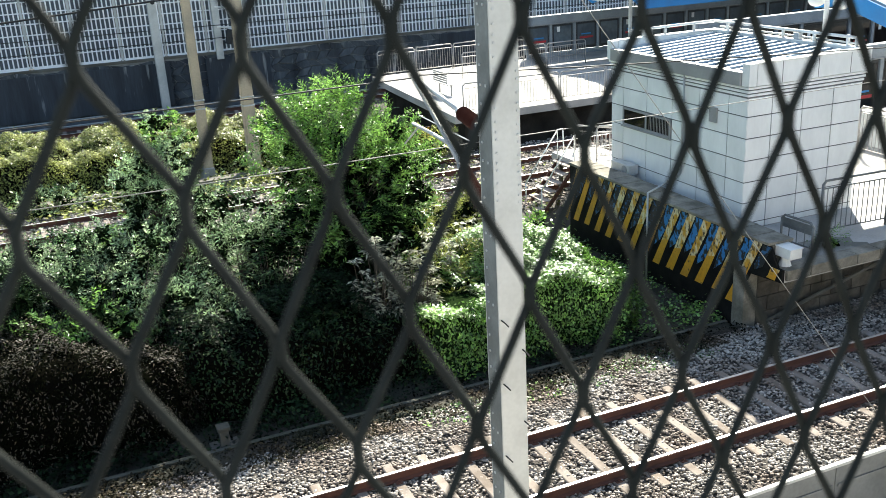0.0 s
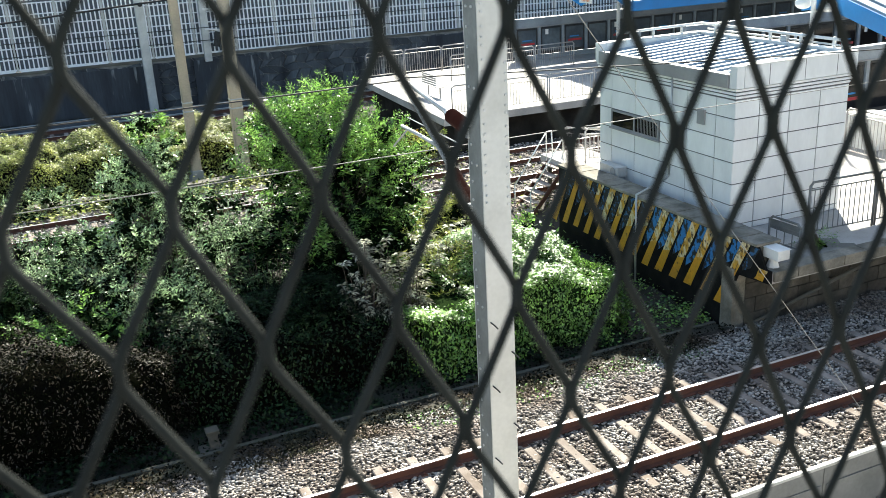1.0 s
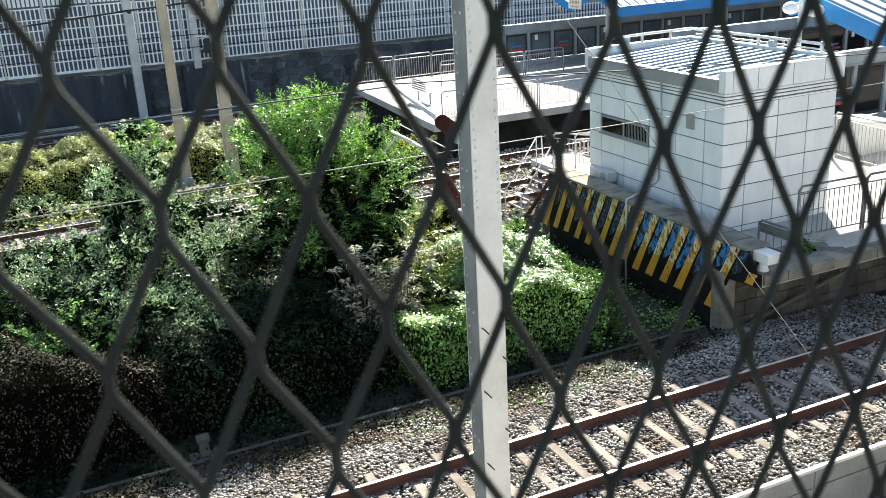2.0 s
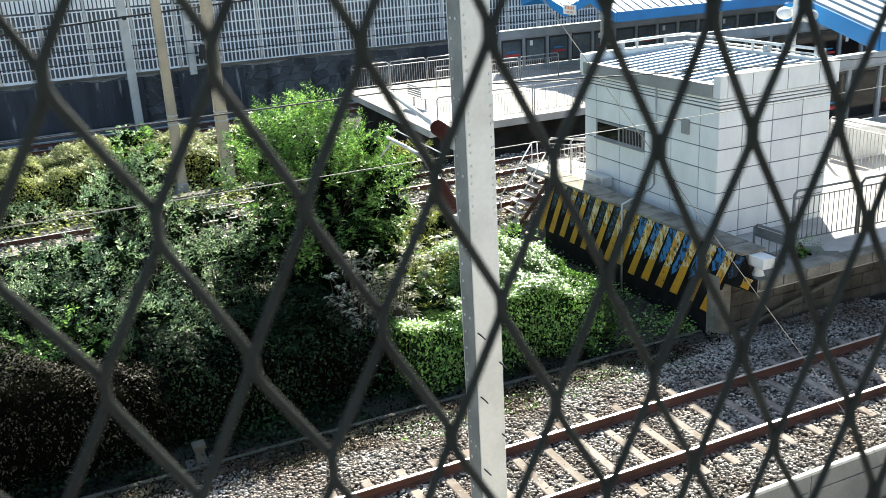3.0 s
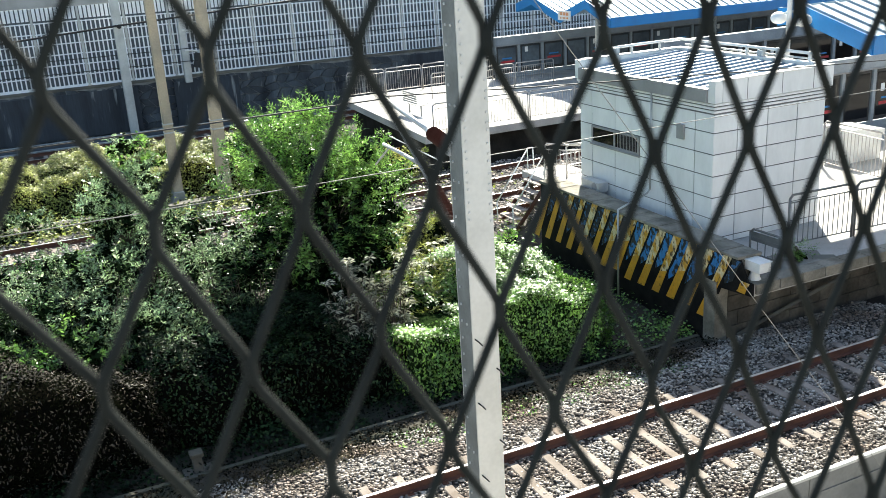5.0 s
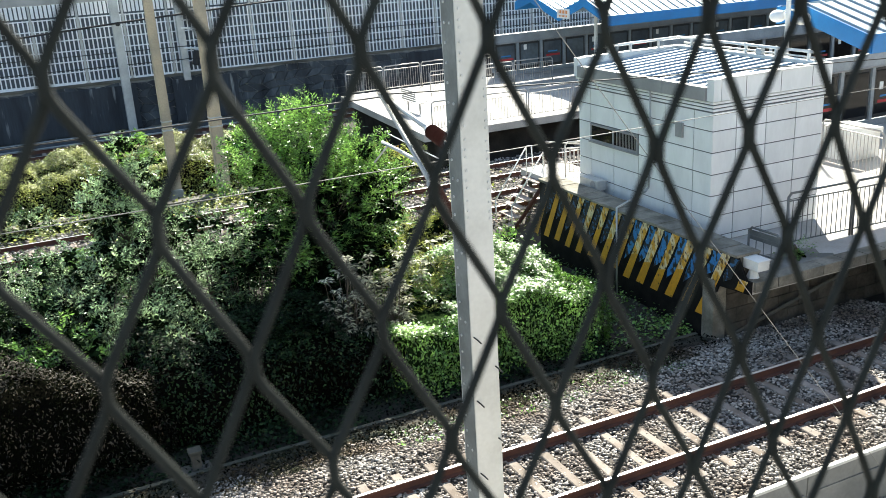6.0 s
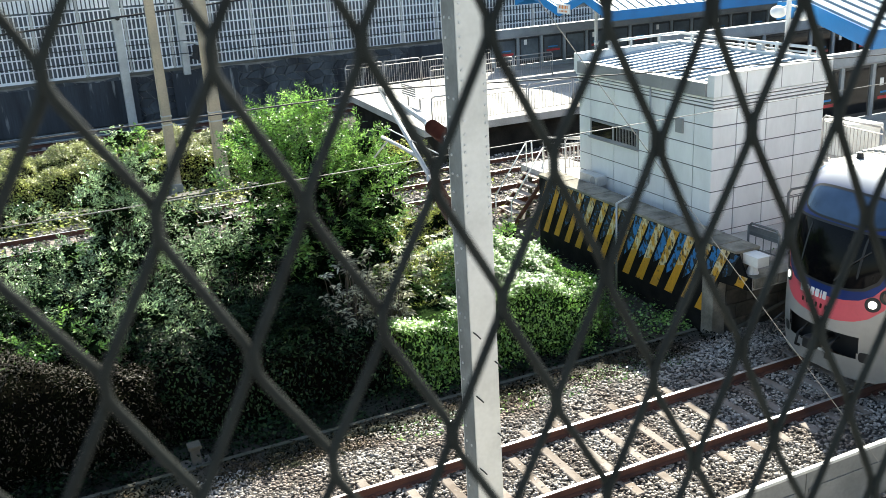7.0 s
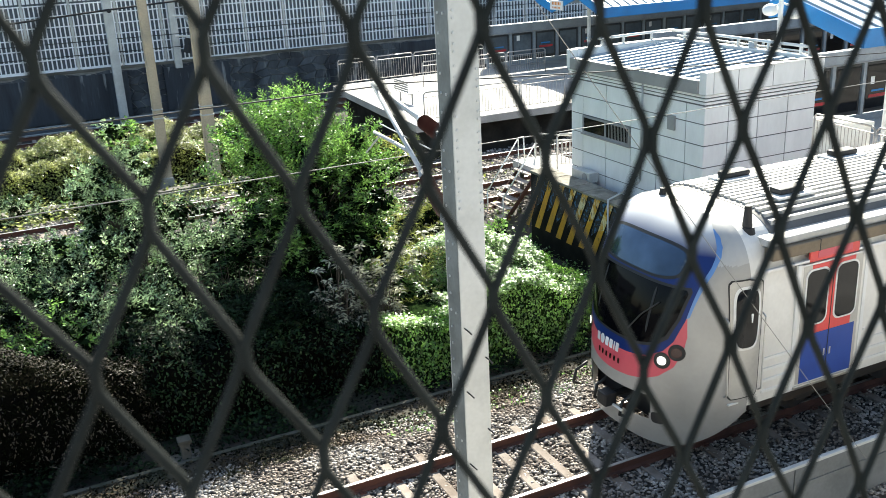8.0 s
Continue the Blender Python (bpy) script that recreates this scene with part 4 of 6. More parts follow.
# Unseen pale blocks behind the camera, added to bounce sunlight onto near faces.
for x, w, hgt in ((-58, 36, 12), (-18, 34, 10.5), (20, 30, 12), (54, 40, 12)):
    a = apartment(x + w, -34, w, 12, hgt, int(hgt / 3) - 1, "unseen pale block added behind the footbridge to bounce sunlight")
    a.rotation_euler = (0, 0, math.pi)

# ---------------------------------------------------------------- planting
# Near-black leaf colour stands in for the shade deep inside crowns and shrubs.
M["leaf_inner_shade"] = leaf_mat("leaf_inner_shade", (0.004, 0.009, 0.004), (0.01, 0.019, 0.007), 0.9, 0.0, 0.15, 0.8)


def build_main_tree():
    t = thing("tree", "bushy young broadleaf tree, leaf colour bright at the top and darkened for shade below", "tree", (6.5, 8.2, GROUND))
    g = np.random.default_rng(21)
    top = blobs((-0.45, 0.0, 3.55), (1.2, 1.0, 0.95), 34, 0.34, 5, -0.9)
    mid = blobs((-0.25, -0.1, 2.5), (1.75, 1.4, 0.9), 40, 0.42, 6)
    side = blobs((0.75, 0.1, 3.0), (0.7, 0.8, 1.0), 20, 0.34, 8)
    low = blobs((-0.1, -0.2, 1.3), (1.8, 1.4, 1.0), 34, 0.46, 7)
    bm = bmesh.new()
    tube(bm, (0, 0, -0.1), (0.05, 0, 1.2), 0.11, 9, 0.085)
    tube(bm, (0.05, 0, 1.2), (-0.15, 0, 3.2), 0.085, 8, 0.05)
    tube(bm, (0.0, 0.05, 0.3), (0.7, 0.1, 2.6), 0.06, 7, 0.03)
    tube(bm, (0.0, 0.0, 0.4), (-0.8, -0.2, 2.6), 0.06, 7, 0.03)
    branches(bm, (-0.1, 0, 2.6), top[:30], 0.022, g)
    branches(bm, (0.6, 0.1, 2.2), side, 0.02, g)
    branches(bm, (0, 0, 1.2), mid[:22] + low[:14], 0.024, g)
    part("trunk", bm, M["bark"], t, "forked grey-brown trunk with limbs", True)
    leaf_cloud("inner_crown", [(c, [q * 0.8 for q in ax]) for c, ax in top + side + mid + low], 800, 0.14, M["leaf_inner_shade"], t, "inner leaves coloured near black for the shade within", 0.7, fill=0.2)
    b, d, n = fan_shoots((-0.45, 0, 3.5), (1.15, 0.95, 0.95), 210, 22, 1.0, (0.7, 1.25))
    n = n * (0.75 + 0.4 * np.exp(-((b[:, 0] + 0.45) / 0.55) ** 2))
    shoots("crown", b, d, n, 0.105, M["leaf"], t, "fresh green upright leafy shoots", 0.36)
    b, d, n = fan_shoots((-0.75, 0, 4.45), (0.8, 0.5, 0.45), 56, 25, 1.5, (0.7, 1.05))
    shoots("crown", b, d, n, 0.1, M["leaf"], t, "tall leading shoots", 0.34)
    b, d, n = fan_shoots((-1.65, 0, 3.75), (0.5, 0.6, 0.75), 60, 26, 0.9, (0.55, 0.95), -0.4)
    shoots("crown", b, d, n, 0.1, M["leaf"], t, "fresh green outer shoots", 0.34)
    b, d, n = fan_shoots((0.75, 0.15, 3.45), (0.7, 0.8, 0.95), 95, 24, 0.8, (0.5, 0.9), -0.4)
    shoots("crown", b, d, n, 0.105, M["leaf"], t, "fresh green shoots of the lower limb", 0.36)
    b, d, n = fan_shoots((-0.4, -0.1, 2.75), (1.75, 1.4, 0.9), 170, 23, 0.35, (0.5, 1.0), -0.5)
    shoots("crown", b, d, n, 0.11, M["leaf_mid"], t, "deep green spreading side shoots", 0.36, droop=0.3)
    sprays("crown", mid, 330, 0.12, M["leaf_mid"], t, "deep green side leaves", 0.36, 0.35)
    # Lowest crown leaves take the colour darkened for shade.
    sprays("crown", low, 700, 0.11, M["leaf_shade_dark"], t, "lower leaves coloured dark for the shade under the crown", 0.36, 0.2)
    sprays("crown", low[::3], 200, 0.115, M["leaf_silver"], t, "scattered pale lower leaves", 0.33, 0.2)
    return t


def shrub(at, half, n, size, leaf, per, material, label, seed, lift=0.0, name="shrub", tall=0.85, aspect=0.5, up=0.4):
    t = thing(name, label, "shrub", at)
    g = np.random.default_rng(seed)
    cl = blobs((0, 0, half[2] * 0.95 + lift), half, n, size, seed, -0.95, tall)
    bm = bmesh.new()
    for k in range(4):
        tube(bm, (g.uniform(-0.15, 0.15), g.uniform(-0.15, 0.15), -0.1), (g.uniform(-0.4, 0.4) * half[0], g.uniform(-0.4, 0.4) * half[1], half[2] * 1.2 + lift), 0.035, 6, 0.015)
    branches(bm, (0, 0, 0.3), cl[: max(6, n // 2)], 0.016, g)
    part("stem", bm, M["bark"], t, "thin brown stems")
    sprays("foliage", cl, per * 0.2, leaf * 1.35, material, t, "", aspect * 0.75, up)
    b, d, ln = fan_shoots((0, 0, half[2] * 0.95 + lift), half, n * 2, seed + 200, up, (0.3, 0.65))
    shoots("foliage", b, d, ln, leaf * 1.1, material, t, "leafy outer shoots", aspect * 0.75, 0.04, 3, 0.25)
    leaf_cloud("inner_foliage", [(c, [q * 0.72 for q in ax]) for c, ax in cl], per * 0.22, leaf * 1.7, M["leaf_inner_shade"], t, "inner leaves coloured near black for the shade within", 0.7, fill=0.2)
    return t


build_main_tree()
G0 = GROUND
shrub((7.3, 6.7, G0), (1.0, 0.9, 0.8), 26, 0.34, 0.11, 1800, M["leaf_olive"], "pale narrow-leaved weeds on the vine bank", 45, aspect=0.3)
# loose silvery bushes
shrub((2.75, 9.6, G0), (0.85, 0.9, 2.1), 34, 0.36, 0.066, 4200, M["leaf_silver"], "tall loose shrub with small silvery green leaves", 31)
shrub((2.5, 10.2, G0 + 2.1), (0.9, 0.6, 1.2), 50, 0.24, 0.07, 3600, M["leaf_silver"], "slender upright shoots of a young tree", 32, name="sapling", up=1.0)
shrub((0.9, 9.2, G0), (1.1, 1.1, 1.45), 34, 0.38, 0.066, 4200, M["leaf_silver"], "rounded shrub with small grey-green leaves", 33)
shrub((3.9, 8.2, G0), (1.0, 1.0, 1.7), 34, 0.36, 0.066, 4200, M["leaf_silver"], "dense shrub with glossy grey-green leaves", 34)
shrub((-0.9, 8.3, G0), (1.1, 1.2, 1.5), 34, 0.38, 0.066, 4200, M["leaf_shade_dark"], "dark green shrub at the edge of the planting", 35)
shrub((2.2, 7.0, G0), (1.4, 1.0, 1.15), 40, 0.38, 0.075, 3000, M["leaf_silver"], "shrub with small glinting leaves beneath the taller bushes", 36)
shrub((0.6, 6.9, G0), (1.0, 0.9, 1.15), 28, 0.36, 0.085, 2200, M["leaf_mid"], "yellow-green sunlit shrub above the dark bank", 37)
shrub((4.6, 6.4, G0), (1.1, 0.9, 1.0), 30, 0.38, 0.066, 4200, M["leaf_shade_dark"], "shrub under the tree, leaves coloured dark for its shade", 38)
for i, (x, y, hx, hz, mm, lab) in enumerate((
        (-1.6, 11.2, 1.2, 0.95, "leaf_silver", "loose grey-green shrub beside the siding"),
        (0.6, 11.6, 1.2, 1.1, "leaf_silver", "loose grey-green shrub beside the siding"),
        (2.6, 11.9, 1.1, 1.25, "leaf", "light green shrub beside the siding"),
        (4.3, 11.0, 1.1, 1.2, "leaf_silver", "sparse shrub with small pale leaves"),
        (-2.4, 9.2, 1.2, 1.5, "leaf_shade_dark", "dark shrub at the end of the planting"),
        (6.0, 10.9, 1.0, 1.0, "leaf_shade_dark", "dark shrub behind the tree"),
        (-0.6, 12.6, 1.3, 0.8, "leaf_silver", "low grey-green shrub close to the rails"),
        (-3.0, 12.2, 1.3, 0.9, "leaf_olive", "low yellowish shrub close to the rails"),
        (1.5, 8.0, 1.2, 1.5, "leaf_silver", "dense shrub with glossy small leaves"))):
    shrub((x, y, G0), (hx, 0.9, hz), 30, 0.34, 0.068, 3800, M[mm], lab, 60 + i)
for i, (x, y, hx, hz) in enumerate(((-2.6, 20.3, 1.3, 0.55), (0.2, 20.6, 1.2, 0.5), (2.7, 20.4, 1.0, 0.55), (-1.2, 14.3, 1.0, 0.5), (1.6, 15.2, 0.9, 0.45))):
    shrub((x, y, G0), (hx, 0.7, hz), 22, 0.3, 0.075, 2600, M["leaf_silver" if i % 2 else "leaf_mid"], "low weedy bush over the siding", 90 + i)
shrub((14.75, 3.35, PZ), (0.22, 0.12, 0.07), 8, 0.07, 0.05, 2500, M["leaf_mid"], "small weed in a crack of the platform", 97)
# weeds and bushes behind the vine bank
shrub((8.2, 9.2, G0), (1.0, 1.0, 1.15), 32, 0.36, 0.12, 1700, M["leaf_olive"], "straggly bush with narrow pale leaves", 41, aspect=0.28)
shrub((9.3, 10.2, G0), (1.1, 0.9, 0.95), 30, 0.36, 0.12, 1700, M["leaf_olive"], "straggly bush with yellowing narrow leaves", 42, aspect=0.28)
shrub((7.8, 7.6, G0), (1.0, 0.9, 0.95), 28, 0.36, 0.12, 1700, M["leaf_olive"], "low bush with pale narrow leaves", 43, aspect=0.28)
shrub((10.7, 9.6, G0), (0.9, 0.8, 0.7), 22, 0.34, 0.10, 1800, M["leaf"], "low leafy bush by the end wall", 44)


def whorl_bush(at, half, n, leaf, material, label, seed):
    """Upright stems that end in drooping whorls of long narrow leaves."""
    t = thing("shrub", label, "shrub", at)
    g = np.random.default_rng(seed)
    bm = bmesh.new()
    V = []
    for i in range(n):
        d = g.normal(size=3)
        d[2] = abs(d[2]) * 0.9
        d /= np.linalg.norm(d)
        tip = np.array([0, 0, half[2] * 0.35]) + d * np.asarray(half) * g.uniform(0.55, 1.0)
        tube(bm, (g.uniform(-0.15, 0.15), g.uniform(-0.15, 0.15), -0.05), tuple(tip), 0.012, 5, 0.005)
        for j in range(13):
            a = j * 2.4 + g.uniform(-0.3, 0.3)
            w = np.array([math.cos(a), math.sin(a), g.uniform(-0.15, 0.75)])
            w /= np.linalg.norm(w)
            ln = leaf * g.uniform(0.7, 1.2)
            b = np.cross(w, (0, 0, 1.0))
            b /= np.linalg.norm(b)
            o = tip - np.array([0, 0, 0.025 * (j % 4)])
            m, e = o + w * ln * 0.5, o + w * ln - np.array([0, 0, 0.35 * ln])
            V.append([o, m + b * ln * 0.1, e, m - b * ln * 0.1])
    part("stem", bm, M["bark"], t, "thin brown stems")
    f = np.arange(4 * len(V)).reshape(-1, 4)
    raw_mesh("foliage", np.asarray(V).reshape(-1, 3), np.concatenate([f[:, [0, 1, 2]], f[:, [0, 2, 3]]]), material, t, "whorls of narrow leaves")
    return t


whorl_bush((5.9, 5.95, G0), (0.65, 0.3, 2.3), 75, 0.145, M["leaf_pale"], "upright weed with whorls of pale narrow leaves", 81)
whorl_bush((6.7, 6.05, G0), (0.65, 0.35, 2.2), 80, 0.145, M["leaf_pale"], "upright weed with whorls of pale narrow leaves", 82)
whorl_bush((7.9, 7.2, G0), (0.8, 0.6, 1.8), 70, 0.18, M["leaf_pale"], "upright weed with whorls of pale narrow leaves", 86)
whorl_bush((5.3, 6.4, G0), (0.8, 0.4, 1.6), 26, 0.17, M["leaf_silver"], "shaded weed with whorls of dull narrow leaves", 83)
whorl_bush((4.3, 7.6, G0), (0.9, 0.6, 2.4), 60, 0.17, M["leaf_silver"], "tall weed with whorls of grey-green leaves", 84)
whorl_bush((8.7, 8.2, G0), (0.9, 0.8, 1.45), 60, 0.16, M["leaf_olive"], "yellowing weed with whorls of narrow leaves", 85)
whorl_bush((9.6, 8.9, G0), (0.9, 0.8, 1.3), 55, 0.16, M["leaf_pale"], "straw-coloured weed with whorls of narrow leaves", 87)


def hedge(name, label, x0, x1, y0, y1, zlow, ztop, leaf, per_m2, material, seed, wob=0.18, inner=None, droop=0.8, aspect=0.75, fleck=0.0, tips=None, face=0.55):
    """A vine-covered bank: leaves over a lumpy face and top, with a dark sheet inside for the shade between them."""
    g = np.random.default_rng(seed)
    t = thing(name, label, "hedge", (0, 0, 0))

    def lump(x, s):
        return wob * (np.sin(1.9 * x + seed) + 0.6 * np.sin(4.3 * x + s + 2 * seed) + 0.4 * np.sin(9.1 * x + 3 * s))
    L = x1 - x0
    hgt = lambda x: np.interp(x, np.linspace(x0, x1, len(ztop)), ztop)
    n = int(face * per_m2 * L * (max(ztop) - zlow))
    x = g.uniform(x0, x1, n)
    s = g.uniform(0, 1, n)
    z = zlow + s * (hgt(x) + lump(x, 1) * 0.6 - zlow)
    e = np.minimum(1, np.minimum(x - x0, x1 - x) / 0.5)
    y = y0 + lump(x, z * 3) * 0.7 + 0.5 * (s ** 6) + (1 - e) * 0.6 + g.normal(size=n) * 0.11
    Pf = np.stack([x, y, z], 1)
    Nf = np.tile([0, -1.0, -0.25], (n, 1))
    m = int(1.5 * per_m2 * L * (y1 - y0))
    x = g.uniform(x0 + 0.1, x1 - 0.1, m)
    s = g.uniform(0, 1, m)
    y = y0 + 0.15 + s * (y1 - y0)
    z = hgt(x) + lump(x, y * 2) + 0.25 * np.sin(2.4 * y + seed) * wob / 0.18 - 0.25 * (1 - s) ** 4 + g.normal(size=m) * 0.05
    Pt = np.stack([x, y, z], 1)
    Nt = np.tile([0, -0.2, 1.0], (m, 1))
    k = int(per_m2 * (y1 - y0) * (max(ztop) - zlow))
    zz, yy = g.uniform(0, 1, k), g.uniform(y0, y1, k)
    Pe = np.stack([x1 + 0.12 * np.sin(5 * yy + zz * 6) + g.normal(size=k) * 0.05 - 0.3 * zz ** 4, yy, zlow + zz * (ztop[-1] - zlow)], 1)
    Ne = np.tile([1.0, 0, 0.3], (k, 1))
    P, N = np.vstack([Pf, Pt, Pe]), np.vstack([Nf, Nt, Ne])
    q = len(P)
    N = N + g.normal(size=(q, 3)) * 0.45 + np.array([0, 0, 0.5])
    N /= np.linalg.norm(N, axis=1)[:, None]
    a = g.normal(size=(q, 3)) * 0.7 + np.array([0, -0.2, -droop])
    a -= (a * N).sum(1)[:, None] * N
    a /= np.linalg.norm(a, axis=1)[:, None]
    b = np.cross(N, a)
    sz = leaf * g.uniform(0.5, 1.3, q)[:, None]
    v = np.stack([P - a * sz * 0.5, P + b * sz * 0.5 * aspect - a * sz * 0.1, P + a * sz * 0.5, P - b * sz * 0.5 * aspect - a * sz * 0.1], 1).reshape(-1, 3)
    f = np.arange(4 * q).reshape(-1, 4)
    f = np.concatenate([f[:, [0, 1, 2]], f[:, [0, 2, 3]]])
    if fleck:
        pick = np.tile(g.uniform(0, 1, q) < fleck, 2)
        raw_mesh("leaves", v, f[pick], tips, t, "scattered paler leaves")
        f = f[~pick]
    raw_mesh("leaves", v, f, material, t)
    # dark sheet behind the leaves, for the shade inside the bank
    nx = int(L / 0.25) + 2
    xs = np.linspace(x0 + 0.25, x1 - 0.25, nx)
    top = hgt(xs) + lump(xs, 1) * 0.5 - 0.22
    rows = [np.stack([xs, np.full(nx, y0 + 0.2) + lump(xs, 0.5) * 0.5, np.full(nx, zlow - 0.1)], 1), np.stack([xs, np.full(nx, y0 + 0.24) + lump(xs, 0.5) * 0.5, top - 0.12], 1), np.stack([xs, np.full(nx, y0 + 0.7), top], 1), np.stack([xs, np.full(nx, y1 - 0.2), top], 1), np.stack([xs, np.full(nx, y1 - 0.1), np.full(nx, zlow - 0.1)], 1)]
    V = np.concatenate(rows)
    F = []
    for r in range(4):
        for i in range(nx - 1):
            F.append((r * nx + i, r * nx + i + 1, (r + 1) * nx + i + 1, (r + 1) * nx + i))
    raw_mesh("shade_sheet", V, np.array(F), inner or M["hedge_shade"], t, "dark sheet standing in for the shade between the leaves", True)
    return t


# Near-black colours for the shade seen between hedge leaves.
M["vine_shade"] = mat("vine_shade", (0.016, 0.03, 0.01), 1.0, 0, (0.008, 0.014, 0.005), 5, fine=30, fine_amt=0.6, bump=0.9, spec=0.0)
M["hedge_shade"] = mat("hedge_shade", (0.004, 0.0038, 0.003), 1.0, 0, (0.003, 0.0035, 0.002), 3, fine=25, fine_amt=0.5, bump=0.8, spec=0.0)
hedge("vine_bank", "bright green vine-covered bank ending by the striped wall", 6.4, 11.15, 4.75, 7.7, GROUND, [0.75, 0.95, 1.0, 0.85], 0.068, 1900, M["leaf_vine"], 3, inner=M["vine_shade"], aspect=0.55, face=0.5)
hedge("vine_bank", "vine-covered bank under the tree, leaves coloured dark for its shade", 1.9, 6.6, 5.0, 7.2, GROUND, [0.9, 1.0, 0.95, 0.8], 0.08, 640, M["leaf_shade_dark"], 5, aspect=0.5, fleck=0.12, tips=M["leaf_shade"])
hedge("vine_bank", "bank of climbing stems coloured near black for shade, with scattered pale leaves", -3.2, 2.1, 4.85, 7.0, GROUND, [1.1, 1.25, 1.25, 1.0], 0.062, 1500, M["leaf_shade_black"], 8, aspect=0.36, fleck=0.34, tips=M["leaf_fleck"])
hedge("clipped_hedge", "olive green clipped hedge along the far track", -4.0, 9.2, 22.6, 27.5, GROUND, [0.8, 0.9, 0.8, 0.75, 0.9], 0.085, 1250, M["leaf_olive"], 9, 0.22, None, 0.0, aspect=0.42)
shrub((4.2, 24.2, G0), (0.9, 0.9, 1.25), 20, 0.5, 0.15, 420, M["leaf"], "green bush among the far hedge", 51)
shrub((12.3, 19.3, G0), (1.0, 0.8, 0.75), 26, 0.4, 0.12, 900, M["leaf_olive"], "dry yellowish bush at the foot of the far platform", 54)
shrub((11.2, 18.6, G0), (1.2, 0.7, 0.6), 26, 0.4, 0.12, 900, M["leaf"], "green weeds beside the striped board", 55)
shrub((8.7, 23.6, G0), (1.1, 0.9, 1.3), 22, 0.5, 0.15, 420, M["leaf"], "green bush beside the concrete pole", 52)


M["litter"] = mat("leaf_litter", (0.045, 0.034, 0.022), 0.95, 0, (0.02, 0.022, 0.012), 2, fine=30, island=0.7, spec=0.1)


def ground_cover(name, label, x0, x1, y0, y1, n, size, material, seed, hgt=0.12):
    g = np.random.default_rng(seed)
    x, y = g.uniform(x0, x1, n), g.uniform(y0, y1, n)
    keep = np.sin(1.7 * x + seed) * np.sin(2.3 * y) + 0.3 * np.sin(5 * x + 3 * y) > g.uniform(-1.3, 0.7, n)
    x, y = x[keep], y[keep]
    n = len(x)
    P = np.stack([x, y, GROUND + 0.03 + np.abs(g.normal(size=n)) * hgt + np.where(y < 4.05, bed_height(y) - GROUND, 0.0)], 1)
    N = g.normal(size=(n, 3)) * 0.5 + np.array([0, 0, 1.0])
    N /= np.linalg.norm(N, axis=1)[:, None]
    a = g.normal(size=(n, 3))
    a -= (a * N).sum(1)[:, None] * N
    a /= np.linalg.norm(a, axis=1)[:, None]
    b = np.cross(N, a)
    s = size * g.uniform(0.5, 1.3, n)[:, None]
    v = np.stack([P - a * s * 0.5, P + b * s * 0.35, P + a * s * 0.5, P - b * s * 0.35], 1).reshape(-1, 3)
    f = np.arange(4 * n).reshape(-1, 4)
    f = np.concatenate([f[:, [0, 1, 2]], f[:, [0, 2, 3]]])
    return tagged(raw_mesh(name, v, f, material), label, "ground cover", kind="stuff")


ground_cover("ground_ivy", "low green ivy on the ground below the striped wall", 10.2, 13.0, 4.2, 10.8, 9000, 0.08, M["leaf_mid"], 2)
ground_cover("ground_ivy", "sparse ivy and weeds along the concrete edge", -3, 11, 4.2, 5.2, 7000, 0.09, M["leaf_shade_dark"], 4)
ground_cover("leaf_litter", "dry fallen leaves and grass on the earth strip", -3, 13, 3.2, 5.0, 7000, 0.06, M["leaf_shade_black"], 6, 0.03)
ground_cover("verge_litter", "dark dead leaves and soil spilling over the stones", -3, 12, 2.9, 4.1, 16000, 0.055, M["litter"], 14, 0.035)
ground_cover("verge_weeds", "small green weeds on the ballast shoulder", 5.5, 11.5, 2.6, 3.5, 1500, 0.05, M["leaf_mid"], 15, 0.03)
ground_cover("siding_weeds", "yellow-green weeds between the siding rails", -5, 16, 11.5, 21.0, 26000, 0.13, M["leaf_olive"], 7, 0.2)
ground_cover("siding_weeds", "tall grey-green weeds over the siding rails", -6, 5, 11.8, 17.5, 16000, 0.1, M["leaf_silver"], 17, 0.3)
ground_cover("siding_weeds", "yellow-green weeds over the pale ledge", -6, 12, 19.2, 22.0, 15000, 0.12, M["leaf_olive"], 18, 0.28)
ground_cover("siding_weeds", "green weeds growing through the siding ballast", -5, 13, 10.0, 17.0, 9000, 0.13, M["leaf"], 12, 0.3)

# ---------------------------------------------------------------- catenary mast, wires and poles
# Darker colour stands in for shade on the mast's side face.
M["mast_shade"] = mat("mast_side_shade", (0.2, 0.215, 0.21), 0.6, 0.1, (0.13, 0.14, 0.135), 2.2, fine=25, fine_amt=0.2, bump=0.1)


